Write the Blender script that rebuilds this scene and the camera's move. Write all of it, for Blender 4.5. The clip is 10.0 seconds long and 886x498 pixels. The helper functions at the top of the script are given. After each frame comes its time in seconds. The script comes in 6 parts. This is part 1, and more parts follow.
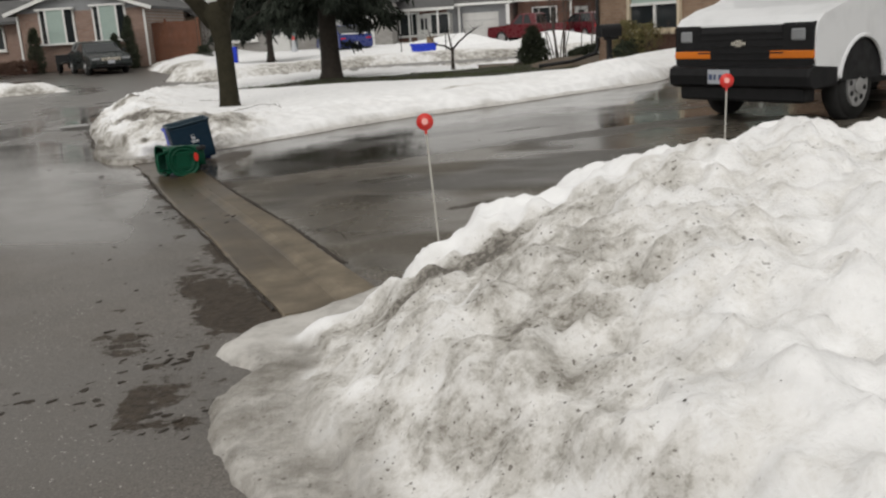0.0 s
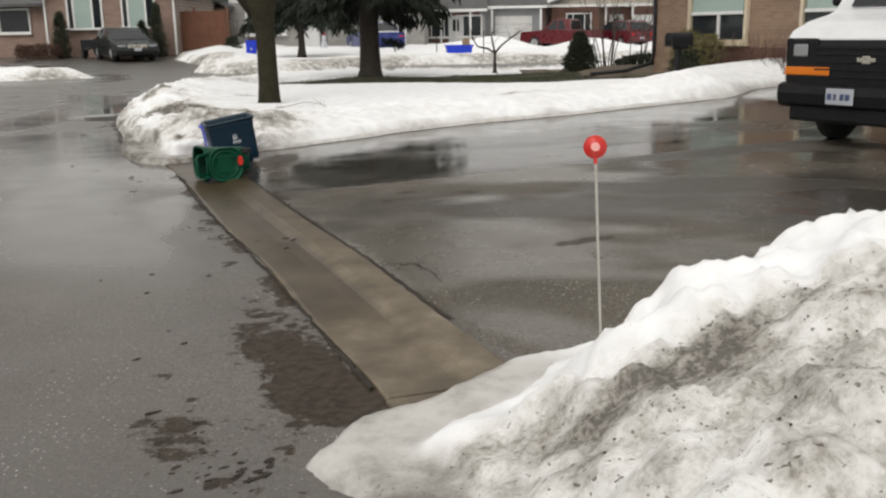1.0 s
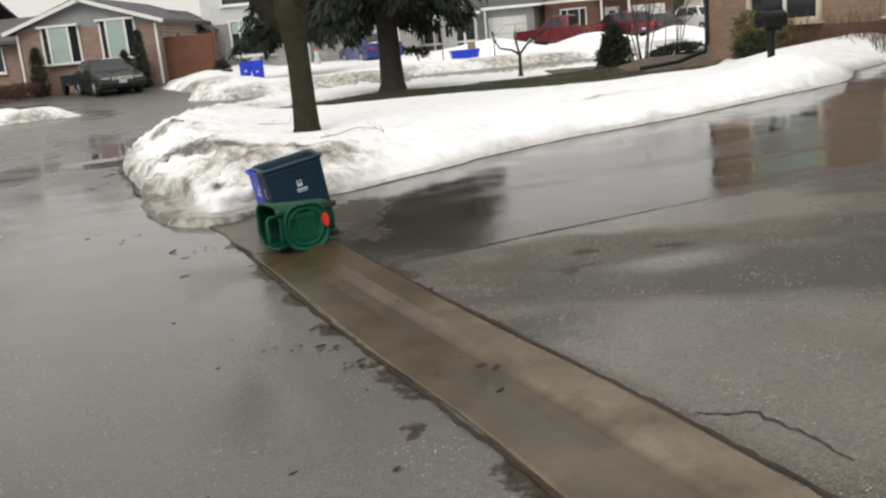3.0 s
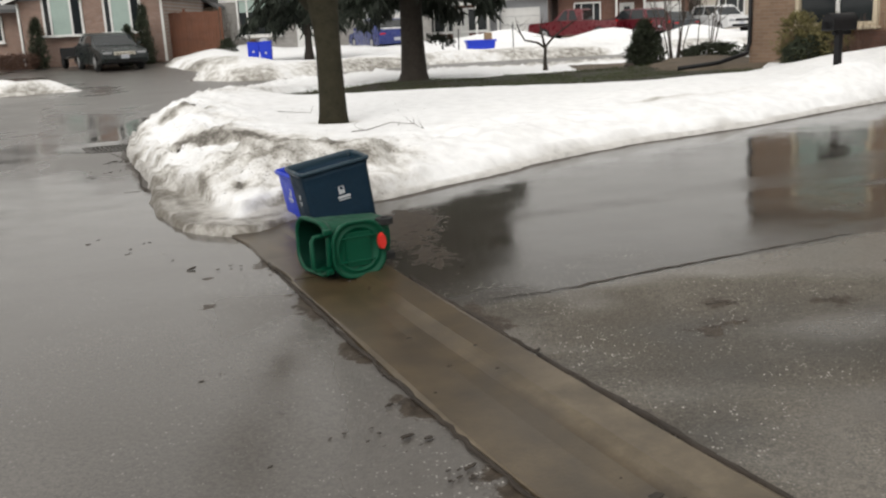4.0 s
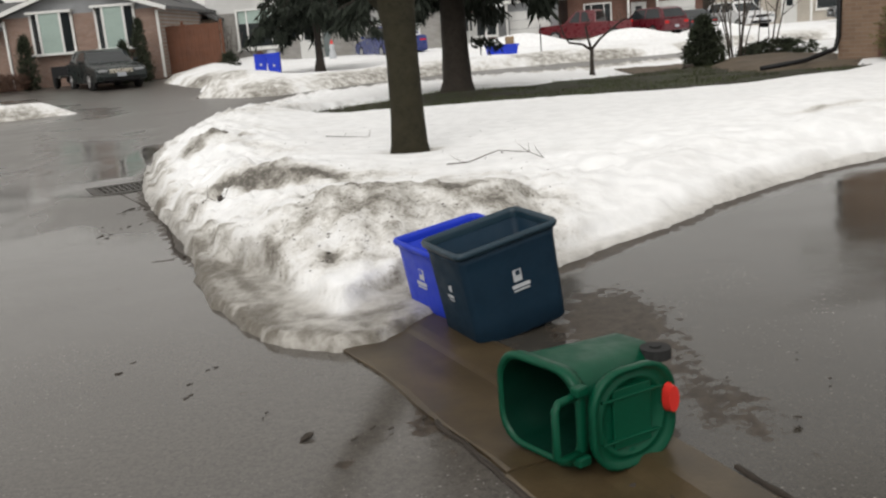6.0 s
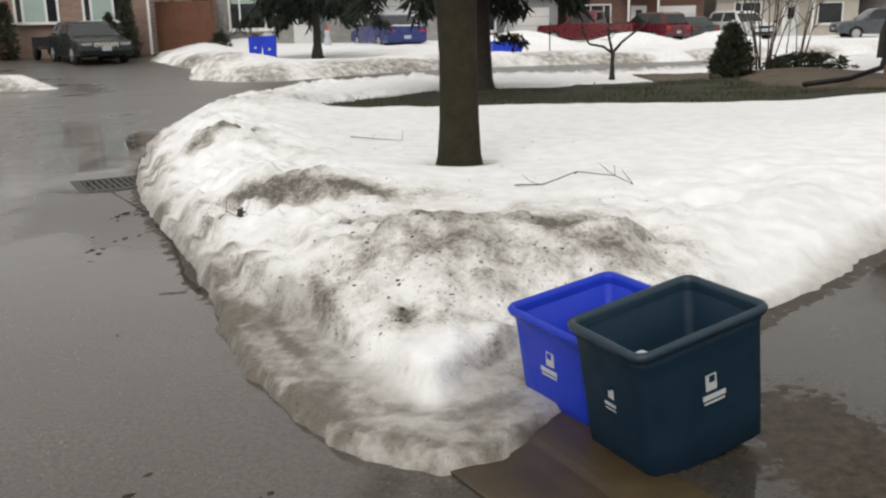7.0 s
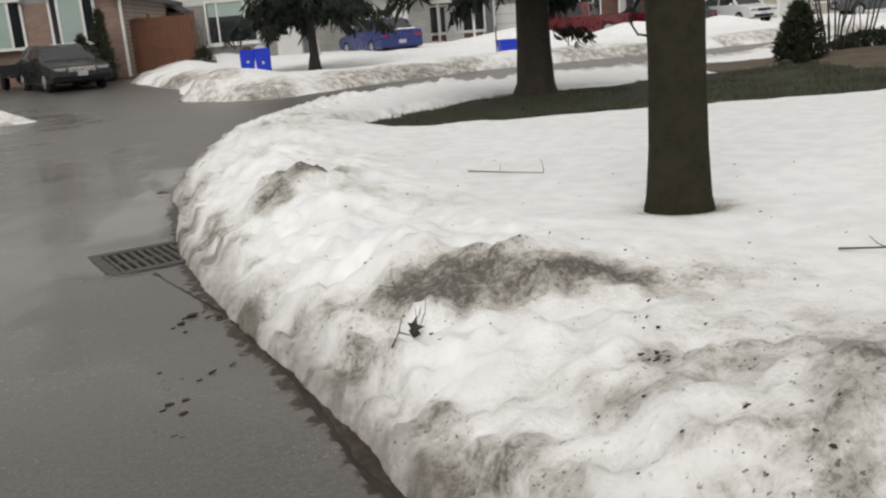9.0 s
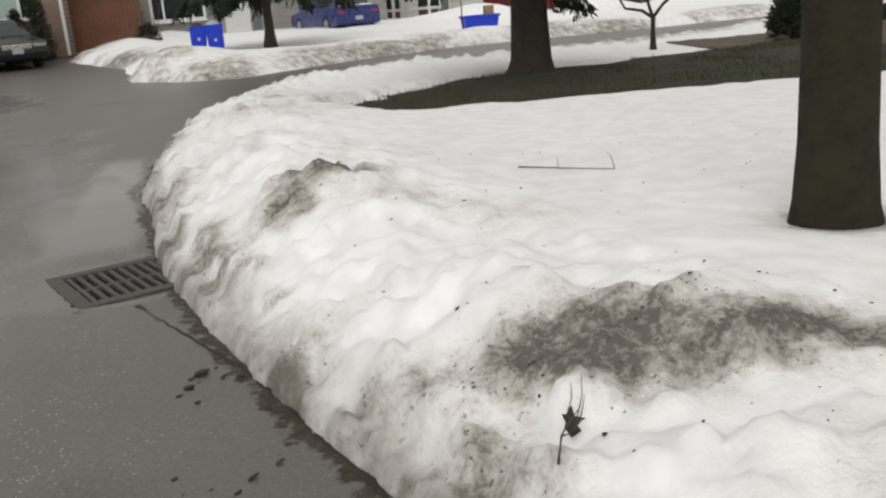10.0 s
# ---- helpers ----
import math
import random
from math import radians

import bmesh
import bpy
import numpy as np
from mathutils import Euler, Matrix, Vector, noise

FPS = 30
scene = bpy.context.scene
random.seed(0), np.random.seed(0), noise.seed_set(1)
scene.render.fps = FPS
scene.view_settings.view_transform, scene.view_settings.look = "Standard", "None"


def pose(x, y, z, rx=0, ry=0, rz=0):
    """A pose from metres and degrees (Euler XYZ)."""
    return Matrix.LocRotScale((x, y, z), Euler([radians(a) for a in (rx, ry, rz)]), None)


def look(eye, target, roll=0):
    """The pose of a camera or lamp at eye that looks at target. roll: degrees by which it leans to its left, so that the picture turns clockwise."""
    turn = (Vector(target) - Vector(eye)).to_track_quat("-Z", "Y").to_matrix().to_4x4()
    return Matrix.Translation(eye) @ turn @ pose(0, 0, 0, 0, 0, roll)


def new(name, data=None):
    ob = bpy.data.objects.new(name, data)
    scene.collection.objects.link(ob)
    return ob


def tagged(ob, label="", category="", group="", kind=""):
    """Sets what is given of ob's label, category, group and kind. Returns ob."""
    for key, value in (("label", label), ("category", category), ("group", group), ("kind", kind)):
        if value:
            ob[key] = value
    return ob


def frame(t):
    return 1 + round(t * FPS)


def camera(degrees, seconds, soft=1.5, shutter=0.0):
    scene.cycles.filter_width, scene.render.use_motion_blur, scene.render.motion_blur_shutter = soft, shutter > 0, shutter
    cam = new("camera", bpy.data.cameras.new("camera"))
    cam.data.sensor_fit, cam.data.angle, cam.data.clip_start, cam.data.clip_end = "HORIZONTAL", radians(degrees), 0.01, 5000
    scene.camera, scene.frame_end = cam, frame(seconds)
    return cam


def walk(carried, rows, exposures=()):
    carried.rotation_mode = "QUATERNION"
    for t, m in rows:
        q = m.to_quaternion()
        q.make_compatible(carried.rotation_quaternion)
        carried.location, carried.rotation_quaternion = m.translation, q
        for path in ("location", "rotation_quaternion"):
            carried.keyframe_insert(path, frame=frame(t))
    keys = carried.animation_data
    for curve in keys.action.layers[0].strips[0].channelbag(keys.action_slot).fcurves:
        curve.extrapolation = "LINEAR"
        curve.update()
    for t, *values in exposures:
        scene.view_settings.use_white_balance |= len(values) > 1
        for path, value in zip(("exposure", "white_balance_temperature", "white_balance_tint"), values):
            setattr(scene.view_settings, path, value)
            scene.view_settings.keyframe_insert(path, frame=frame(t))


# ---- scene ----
cam = camera(52.1, 10.0, soft=2.3)
PATH = [
    (0, (0.11, 0.024, 1.433), (0.085, 1.967, 0.958), -3.5),
    (0.5, (-0.17, 0.714, 1.397), (-0.142, 2.655, 0.914), -3.16),
    (1, (-0.502, 1.309, 1.401), (-0.553, 3.253, 0.932), -0.92),
    (1.5, (-0.817, 1.927, 1.353), (-0.789, 3.866, 0.865), -1.56),
    (2, (-1.189, 2.492, 1.385), (-1.222, 4.443, 0.946), -0.8),
    (2.5, (-1.489, 3.126, 1.37), (-1.478, 5.075, 0.92), -4.46),
    (2.7, (-1.608, 3.388, 1.367), (-1.643, 5.339, 0.93), -5.6),
    (3.8, (-2.202, 4.663, 1.4), (-2.189, 6.591, 0.869), -4.09),
    (4, (-2.288, 4.917, 1.388), (-2.302, 6.859, 0.91), -2.79),
    (4.5, (-2.538, 5.54, 1.386), (-2.419, 7.471, 0.882), -2.77),
    (5, (-2.793, 6.171, 1.414), (-2.813, 8.121, 0.973), -2.49),
    (5.5, (-3.073, 6.729, 1.42), (-3.017, 8.669, 0.937), -2.63),
    (5.7, (-3.177, 6.959, 1.387), (-3.206, 8.906, 0.931), -4.9),
    (6.8, (-3.815, 8.362, 1.366), (-3.702, 10.297, 0.872), -2.87),
    (7, (-3.927, 8.611, 1.396), (-3.874, 10.552, 0.915), -1.13),
    (7.5, (-4.232, 9.157, 1.397), (-4.121, 11.089, 0.889), -1.48),
    (8, (-4.519, 9.818, 1.385), (-4.445, 11.763, 0.925), -3.7),
    (8.5, (-4.868, 10.397, 1.401), (-4.766, 12.35, 0.98), -0.76),
    (9, (-5.12, 11.04, 1.375), (-5.018, 12.979, 0.898), -4.58),
    (9.5, (-5.406, 11.635, 1.381), (-5.197, 13.572, 0.919), -2.42),
    (10, (-5.621, 12.291, 1.332), (-5.405, 14.205, 0.803), -4.54),
]
walk(cam, [(t, look(eye, target, roll)) for t, eye, target, roll in PATH],
     exposures=[(0, -0.10), (0.5, 0.03), (1, 0.16), (1.5, 0.05), (2, 0.07), (2.5, 0.38), (4.0, 0.30), (5.5, 0.20), (7, 0.12), (8, 0.06), (9, -0.07), (10, -0.08)])

# ---- light ----
world = bpy.data.worlds.new("overcast_sky")
scene.world = world
world.use_nodes = True
wn, wl = world.node_tree.nodes, world.node_tree.links
wn.clear()
w_out = wn.new("ShaderNodeOutputWorld")
w_bg = wn.new("ShaderNodeBackground")
w_sky = wn.new("ShaderNodeTexSky")
w_sky.sky_type, w_sky.sun_disc = "NISHITA", False
w_sky.sun_elevation, w_sky.sun_rotation = radians(38), radians(200)
w_sky.air_density, w_sky.dust_density, w_sky.ozone_density = 1.0, 6.0, 1.0
w_hsv = wn.new("ShaderNodeHueSaturation")
w_hsv.inputs["Saturation"].default_value = 0.12
w_mix = wn.new("ShaderNodeMix")
w_mix.data_type = "RGBA"
w_mix.inputs["Factor"].default_value = 0.75
w_mix.inputs["B"].default_value = (7.9, 7.65, 7.25, 1)
w_bg.inputs["Strength"].default_value = 0.1
wl.new(w_sky.outputs[0], w_hsv.inputs["Color"])
wl.new(w_hsv.outputs[0], w_mix.inputs["A"])
wl.new(w_mix.outputs["Result"], w_bg.inputs[0])
wl.new(w_bg.outputs[0], w_out.inputs[0])
sun_data = bpy.data.lights.new("cloud_veiled_sun", "SUN")
sun_data.energy, sun_data.angle, sun_data.color = 0.9, radians(40), (1.0, 0.97, 0.93)
sun = new("cloud_veiled_sun", sun_data)
sun.matrix_world = look((0, 0, 30), (8, 26, 0))

# ---- numeric helpers ----
def lattice(i, j, s):
    n = (i * 374761393 + j * 668265263 + s * 974634777) & 0xFFFFFFFF
    n = ((n ^ (n >> 13)) * 1274126177) & 0xFFFFFFFF
    return ((n ^ (n >> 16)) & 0xFFFF) / 65535.0


def vnoise(x, y, s=0):
    """Smooth noise from 0 to 1."""
    i, j = np.floor(x).astype(np.int64), np.floor(y).astype(np.int64)
    u, v = x - i, y - j
    u, v = u * u * (3 - 2 * u), v * v * (3 - 2 * v)
    a = lattice(i, j, s) * (1 - u) + lattice(i + 1, j, s) * u
    b = lattice(i, j + 1, s) * (1 - u) + lattice(i + 1, j + 1, s) * u
    return a * (1 - v) + b * v


def fbm(x, y, scale, octaves=4, s=0, gain=0.5):
    """Layered noise about 0, from -1 to 1."""
    x, y = np.asarray(x, float), np.asarray(y, float)
    out, amp, tot, f = 0, 1.0, 0, 1.0 / scale
    for k in range(octaves):
        c, n = math.cos(k * 1.3), math.sin(k * 1.3)
        out = out + amp * (2 * vnoise((x * c - y * n) * f + 17 * k, (x * n + y * c) * f - 9 * k, s + k) - 1)
        tot += amp
        amp *= gain
        f *= 2.03
    return out / tot


def smooth(a, b, x):
    t = np.clip((np.asarray(x, float) - a) / (b - a), 0, 1)
    return t * t * (3 - 2 * t)


def inside_distance(poly, x, y):
    """Distance to a polygon's outline, positive inside."""
    x, y = np.asarray(x, float), np.asarray(y, float)
    best, odd = np.full(x.shape, 1e9), np.zeros(x.shape, bool)
    for (ax, ay), (bx, by) in zip(poly, poly[1:] + poly[:1]):
        dx, dy = bx - ax, by - ay
        t = np.clip(((x - ax) * dx + (y - ay) * dy) / (dx * dx + dy * dy), 0, 1)
        best = np.minimum(best, np.hypot(x - ax - t * dx, y - ay - t * dy))
        if ay != by:
            odd ^= ((ay > y) != (by > y)) & (x < (bx - ax) * (y - ay) / (by - ay) + ax)
    return np.where(odd, best, -best)


def base(x, y):
    """The lie of the land: level by the driveway, rising a little towards the far houses."""
    y = np.asarray(y, float)
    x = np.asarray(x, float)
    return np.interp(y, [21, 30, 37, 47], [0, 0.11, 0.25, 0.52]) * (1 - 0.7 * smooth(-3.5, 3, x) * smooth(30, 42, y))


def blob(x, y, cx, cy, rx, ry, turn=0):
    c, s = math.cos(radians(turn)), math.sin(radians(turn))
    u, v = ((x - cx) * c + (y - cy) * s) / rx, (-(x - cx) * s + (y - cy) * c) / ry
    return np.exp(-(u * u + v * v))


# ---- materials ----
class Nodes:
    """A small builder for node materials."""
    def __init__(self, name):
        self.m = bpy.data.materials.new(name)
        self.m.use_nodes = True
        self.t = self.m.node_tree
        self.p = self.t.nodes["Principled BSDF"]

    def n(self, kind, **values):
        node = self.t.nodes.new("ShaderNode" + kind)
        for k, v in values.items():
            if k in node.inputs:
                node.inputs[k].default_value = v
        return node

    def to(self, a, b):
        self.t.links.new(a, b)

    def where(self):
        return self.n("TexCoord").outputs["Object"]

    def noise(self, scale, detail=4.0, rough=0.55, vec=None, stretch=None):
        vec = vec or self.where()
        if stretch:
            m = self.n("Mapping")
            m.inputs["Scale"].default_value = stretch
            self.to(vec, m.inputs["Vector"])
            vec = m.outputs[0]
        t = self.n("TexNoise")
        t.inputs["Scale"].default_value, t.inputs["Detail"].default_value, t.inputs["Roughness"].default_value = scale, detail, rough
        self.to(vec, t.inputs["Vector"])
        return t.outputs["Fac"]

    def ramp(self, fac, stops):
        r = self.n("ValToRGB")
        e = r.color_ramp.elements
        while len(e) < len(stops):
            e.new(0.5)
        for el, (pos, col) in zip(e, stops):
            el.position = pos
            el.color = (*col, 1) if len(col) == 3 else col
        self.to(fac, r.inputs[0])
        return r.outputs[0]

    def steps(self, fac, a, b, lo=0.0, hi=1.0):
        r = self.n("MapRange")
        r.interpolation_type = "SMOOTHSTEP"
        for k, v in zip(("From Min", "From Max", "To Min", "To Max"), (a, b, lo, hi)):
            r.inputs[k].default_value = v
        self.to(fac, r.inputs["Value"])
        return r.outputs[0]

    def mix(self, fac, a, b, how="MIX"):
        x = self.n("Mix")
        x.data_type, x.blend_type = "RGBA", how
        for v, k in ((fac, "Factor"), (a, "A"), (b, "B")):
            if isinstance(v, (int, float)):
                x.inputs[k].default_value = v if k == "Factor" else (v, v, v, 1)
            elif isinstance(v, tuple):
                x.inputs[k].default_value = (*v, 1)
            else:
                self.to(v, x.inputs[k])
        return x.outputs["Result"]

    def calc(self, op, a, b=0.0):
        x = self.n("Math")
        x.operation = op
        for i, v in enumerate((a, b)):
            if isinstance(v, (int, float)):
                x.inputs[i].default_value = v
            else:
                self.to(v, x.inputs[i])
        return x.outputs[0]

    def attr(self, name):
        a = self.n("Attribute")
        a.attribute_name = name
        return a.outputs["Fac"]

    def bump(self, height, strength=0.3, distance=0.01, over=None):
        b = self.n("Bump")
        b.inputs["Distance"].default_value = distance
        if isinstance(strength, (int, float)):
            b.inputs["Strength"].default_value = strength
        else:
            self.to(strength, b.inputs["Strength"])
        self.to(height, b.inputs["Height"])
        if over:
            self.to(over, b.inputs["Normal"])
        return b.outputs[0]

    def set(self, **values):
        for k, v in values.items():
            key = k.replace("_", " ")
            if isinstance(v, (int, float)):
                self.p.inputs[key].default_value = v
            elif isinstance(v, tuple):
                self.p.inputs[key].default_value = (*v, 1)
            else:
                self.to(v, self.p.inputs[key])
        return self.m


def surface(name, col, rough=0.6, metal=0.0, vary=0.25, grain=40.0, blot=3.0, bump=0.1, spec=0.5):
    """A plain painted, moulded or sawn surface, with grain and blotches."""
    k = Nodes(name)
    dark = tuple(c * (1 - vary) for c in col)
    light = tuple(min(1, c * (1 + vary * 0.6)) for c in col)
    f = k.calc("ADD", k.calc("MULTIPLY", k.noise(blot, 5), 0.6), k.calc("MULTIPLY", k.noise(grain, 3), 0.4))
    c = k.ramp(f, [(0.3, dark), (0.5, col), (0.72, light)])
    r = k.steps(k.noise(blot * 2.2, 4), 0.3, 0.7, max(0, rough - 0.08), min(1, rough + 0.12))
    return k.set(Base_Color=c, Roughness=r, Metallic=metal, Specular_IOR_Level=spec, Normal=k.bump(k.noise(grain, 4), bump, 0.004))


def make_snow():
    k = Nodes("old_snow")
    grain = k.noise(75, 3, 0.6)
    clod = k.noise(7, 3, 0.5)
    crumb = k.noise(19, 3, 0.55)
    dirt = k.attr("dirt")
    ice = k.attr("ice")
    fleck = k.steps(k.noise(42, 2, 0.5), 0.66, 0.70)
    cloud = k.steps(k.calc("ADD", k.noise(5.5, 6, 0.66), k.calc("MULTIPLY", dirt, 0.22)), 0.46, 0.78)
    pepper = k.steps(k.calc("ADD", k.noise(34, 5, 0.72), k.calc("MULTIPLY", dirt, 0.14)), 0.52, 0.70)
    gate = k.steps(dirt, 0.04, 0.55)
    soft = k.calc("ADD", k.calc("MULTIPLY", dirt, 0.16), k.calc("MULTIPLY", k.calc("MULTIPLY", cloud, gate), 0.42))
    mottle = k.calc("ADD", soft, k.calc("MULTIPLY", k.calc("MULTIPLY", pepper, k.calc("ADD", k.calc("MULTIPLY", cloud, 0.7), 0.3)), k.calc("MULTIPLY", gate, 0.30)))
    mottle = k.calc("ADD", mottle, k.calc("MULTIPLY", k.calc("MULTIPLY", dirt, dirt), 0.24))
    clean = k.mix(k.steps(clod, 0.35, 0.65), (0.84, 0.845, 0.85), (0.92, 0.925, 0.93))
    col = k.ramp(mottle, [(0.0, (1, 1, 1)), (0.2, (0.80, 0.783, 0.753)), (0.45, (0.555, 0.534, 0.495)), (0.75, (0.32, 0.299, 0.265)), (1.0, (0.15, 0.137, 0.12))])
    col = k.mix(1.0, col, clean, "MULTIPLY")
    slush = k.mix(k.steps(k.calc("ADD", k.calc("MULTIPLY", k.noise(9, 5, 0.65), 0.8), k.calc("MULTIPLY", dirt, 0.45)), 0.32, 0.78), (0.50, 0.48, 0.445), (0.15, 0.135, 0.112))
    col = k.mix(ice, col, slush)
    col = k.mix(k.calc("MULTIPLY", fleck, k.steps(dirt, 0.12, 0.5, 0.0, 0.8)), col, (0.09, 0.075, 0.06))
    rough = k.steps(ice, 0, 1, 0.8, 0.3)
    h = k.calc("ADD", k.calc("MULTIPLY", clod, 0.6), k.calc("ADD", k.calc("MULTIPLY", crumb, 0.45), k.calc("MULTIPLY", grain, 0.22)))
    return k.set(Base_Color=col, Roughness=rough, Specular_IOR_Level=0.25, Normal=k.bump(h, k.steps(dirt, 0.03, 0.25, 0.045, 0.6), 0.04))


def make_asphalt(name, dry, wetcol, chip, chip_amount, spec, gloss):
    k = Nodes(name)
    wet = k.attr("wet")
    film = k.attr("film")
    soil = k.steps(k.calc("ADD", k.attr("soil"), k.calc("MULTIPLY", k.calc("SUBTRACT", k.noise(13, 6, 0.72), 0.5), 1.7)), 0.42, 0.62)
    soil = k.calc("MULTIPLY", soil, k.steps(k.attr("soil"), 0.03, 0.2))
    fine = k.noise(150, 4, 0.75)
    stone = k.n("TexVoronoi")
    stone.inputs["Scale"].default_value = 72
    k.to(k.where(), stone.inputs["Vector"])
    pick = k.n("SeparateColor")
    k.to(stone.outputs["Color"], pick.inputs[0])
    shape = k.steps(k.calc("ADD", stone.outputs["Distance"], k.calc("MULTIPLY", pick.outputs[2], 0.22)), 0.25, 0.45, 1.0, 0.0)
    pale = k.calc("MULTIPLY", shape, k.calc("MULTIPLY", k.steps(pick.outputs[0], 0.74, 0.90), k.steps(k.noise(2.6, 4), 0.40, 0.6, 0.25, 1.0)))
    deep = k.calc("MULTIPLY", shape, k.steps(pick.outputs[1], 0.60, 0.80))
    big = k.noise(1.4, 6, 0.6)
    grit = k.noise(45, 4, 0.7)
    col = k.mix(k.steps(big, 0.3, 0.7), tuple(c * 0.78 for c in dry), tuple(c * 1.2 for c in dry))
    col = k.mix(k.steps(grit, 0.35, 0.65, 0.0, 0.75), col, tuple(c * 0.40 for c in dry))
    col = k.mix(k.steps(k.noise(0.9, 6, 0.65), 0.48, 0.62, 0.0, 0.5), col, tuple(c * q for c, q in zip(dry, (0.55, 0.50, 0.43))))
    col = k.mix(k.steps(k.noise(110, 2, 0.6), 0.42, 0.66, 0.0, 0.55), col, tuple(min(1, c * 1.9) for c in dry))
    col = k.mix(k.calc("MULTIPLY", deep, 0.5), col, tuple(c * 0.4 for c in dry))
    col = k.mix(k.calc("MULTIPLY", wet, 0.72), col, k.mix(k.steps(grit, 0.35, 0.7), wetcol, tuple(c * 0.7 for c in wetcol)))
    col = k.mix(k.calc("MULTIPLY", k.calc("MULTIPLY", pale, chip_amount), k.calc("SUBTRACT", 1.0, k.calc("MULTIPLY", film, 0.8))), col, chip)
    col = k.mix(soil, col, k.ramp(k.noise(22, 5, 0.7), [(0.35, (0.028, 0.021, 0.016)), (0.65, (0.075, 0.06, 0.045))]))
    rough = k.calc("SUBTRACT", 0.7, k.calc("MULTIPLY", wet, 0.33))
    rough = k.mix(film, rough, k.steps(k.noise(2.2, 4), 0.35, 0.65, gloss * 0.5, gloss))
    rough = k.mix(k.calc("MULTIPLY", soil, 0.7), rough, 0.5)
    h = k.calc("ADD", k.calc("MULTIPLY", stone.outputs["Distance"], 0.7), k.calc("ADD", k.calc("MULTIPLY", fine, 0.5), k.calc("MULTIPLY", soil, k.calc("MULTIPLY", k.noise(35, 4, 0.7), 3.0))))
    strength = k.calc("MULTIPLY", k.calc("SUBTRACT", 1.0, k.calc("MINIMUM", k.calc("ADD", k.calc("MULTIPLY", wet, 0.5), film), 1.0)), 0.5)
    b = k.n("Bump")
    b.inputs["Distance"].default_value = 0.007
    k.to(h, b.inputs["Height"])
    k.to(strength, b.inputs["Strength"])
    ripple = k.bump(k.noise(5.0, 4, 0.6), 0.05, 0.02, b.outputs[0])
    return k.set(Base_Color=col, Roughness=rough, Specular_IOR_Level=k.mix(soil, k.steps(film, 0.0, 1.0, spec, 0.5), 0.12), Normal=ripple)


def make_concrete():
    k = Nodes("wet_concrete")
    wet = k.attr("wet")
    soil = k.attr("soil")
    f = k.noise(3.5, 7, 0.65)
    col = k.ramp(f, [(0.3, (0.085, 0.068, 0.044)), (0.5, (0.165, 0.133, 0.090)), (0.7, (0.265, 0.222, 0.160))])
    col = k.mix(k.calc("MULTIPLY", k.steps(k.noise(90, 3), 0.45, 0.7), 0.35), col, (0.12, 0.1, 0.08))
    col = k.mix(wet, col, k.mix(1.0, col, (0.36, 0.31, 0.225), "MULTIPLY"))
    col = k.mix(soil, col, (0.05, 0.04, 0.03))
    rough = k.mix(k.calc("MULTIPLY", soil, 0.8), k.steps(wet, 0, 1, 0.62, 0.36), 0.5)
    return k.set(Base_Color=col, Roughness=rough, Normal=k.bump(k.noise(70, 4), 0.12, 0.005))


M_SNOW = make_snow()
M_ROAD = make_asphalt("road_asphalt", (0.120, 0.108, 0.095), (0.085, 0.077, 0.068), (0.55, 0.53, 0.49), 0.8, 0.95, 0.13)
M_DRIVE = make_asphalt("driveway_asphalt", (0.11, 0.098, 0.08), (0.028, 0.025, 0.021), (0.66, 0.63, 0.58), 1.0, 0.2, 0.14)
M_KERB = make_concrete()
M_EARTH = surface("thawed_turf", (0.034, 0.034, 0.02), 0.95, vary=0.5, grain=60, blot=1.5, bump=0.6)
def make_turf():
    k = Nodes("wet_turf")
    f = k.noise(1.1, 5, 0.6)
    col = k.mix(k.steps(f, 0.42, 0.6), (0.022, 0.017, 0.012), (0.030, 0.040, 0.015))
    col = k.mix(k.steps(k.noise(40, 4, 0.75), 0.4, 0.7, 0.0, 0.6), col, (0.06, 0.055, 0.03))
    return k.set(Base_Color=col, Roughness=0.9, Normal=k.bump(k.noise(55, 4, 0.7), 0.8, 0.03))


M_TURF = make_turf()
M_GRASS = surface("winter_grass", (0.05, 0.06, 0.02), 0.8, vary=0.5, grain=5, blot=0.7, bump=0.0)
M_SOIL = surface("bare_earth", (0.11, 0.085, 0.06), 0.95, vary=0.45, grain=40, blot=2, bump=0.6)
M_CARD = surface("cardboard", (0.30, 0.21, 0.12), 0.85, vary=0.2)
M_BARK = surface("bark", (0.030, 0.027, 0.017), 0.9, vary=0.5, grain=26, blot=6, bump=0.9, spec=0.15)

# ---- mesh helpers ----
def link_mesh(name, verts, faces, mat, parent=None, smooth_faces=True):
    me = bpy.data.meshes.new(name)
    me.from_pydata([tuple(v) for v in verts], [], [tuple(f) for f in faces])
    if mat:
        me.materials.append(mat)
    if smooth_faces:
        me.polygons.foreach_set("use_smooth", [True] * len(me.polygons))
    ob = new(name, me)
    ob.parent = parent
    return ob


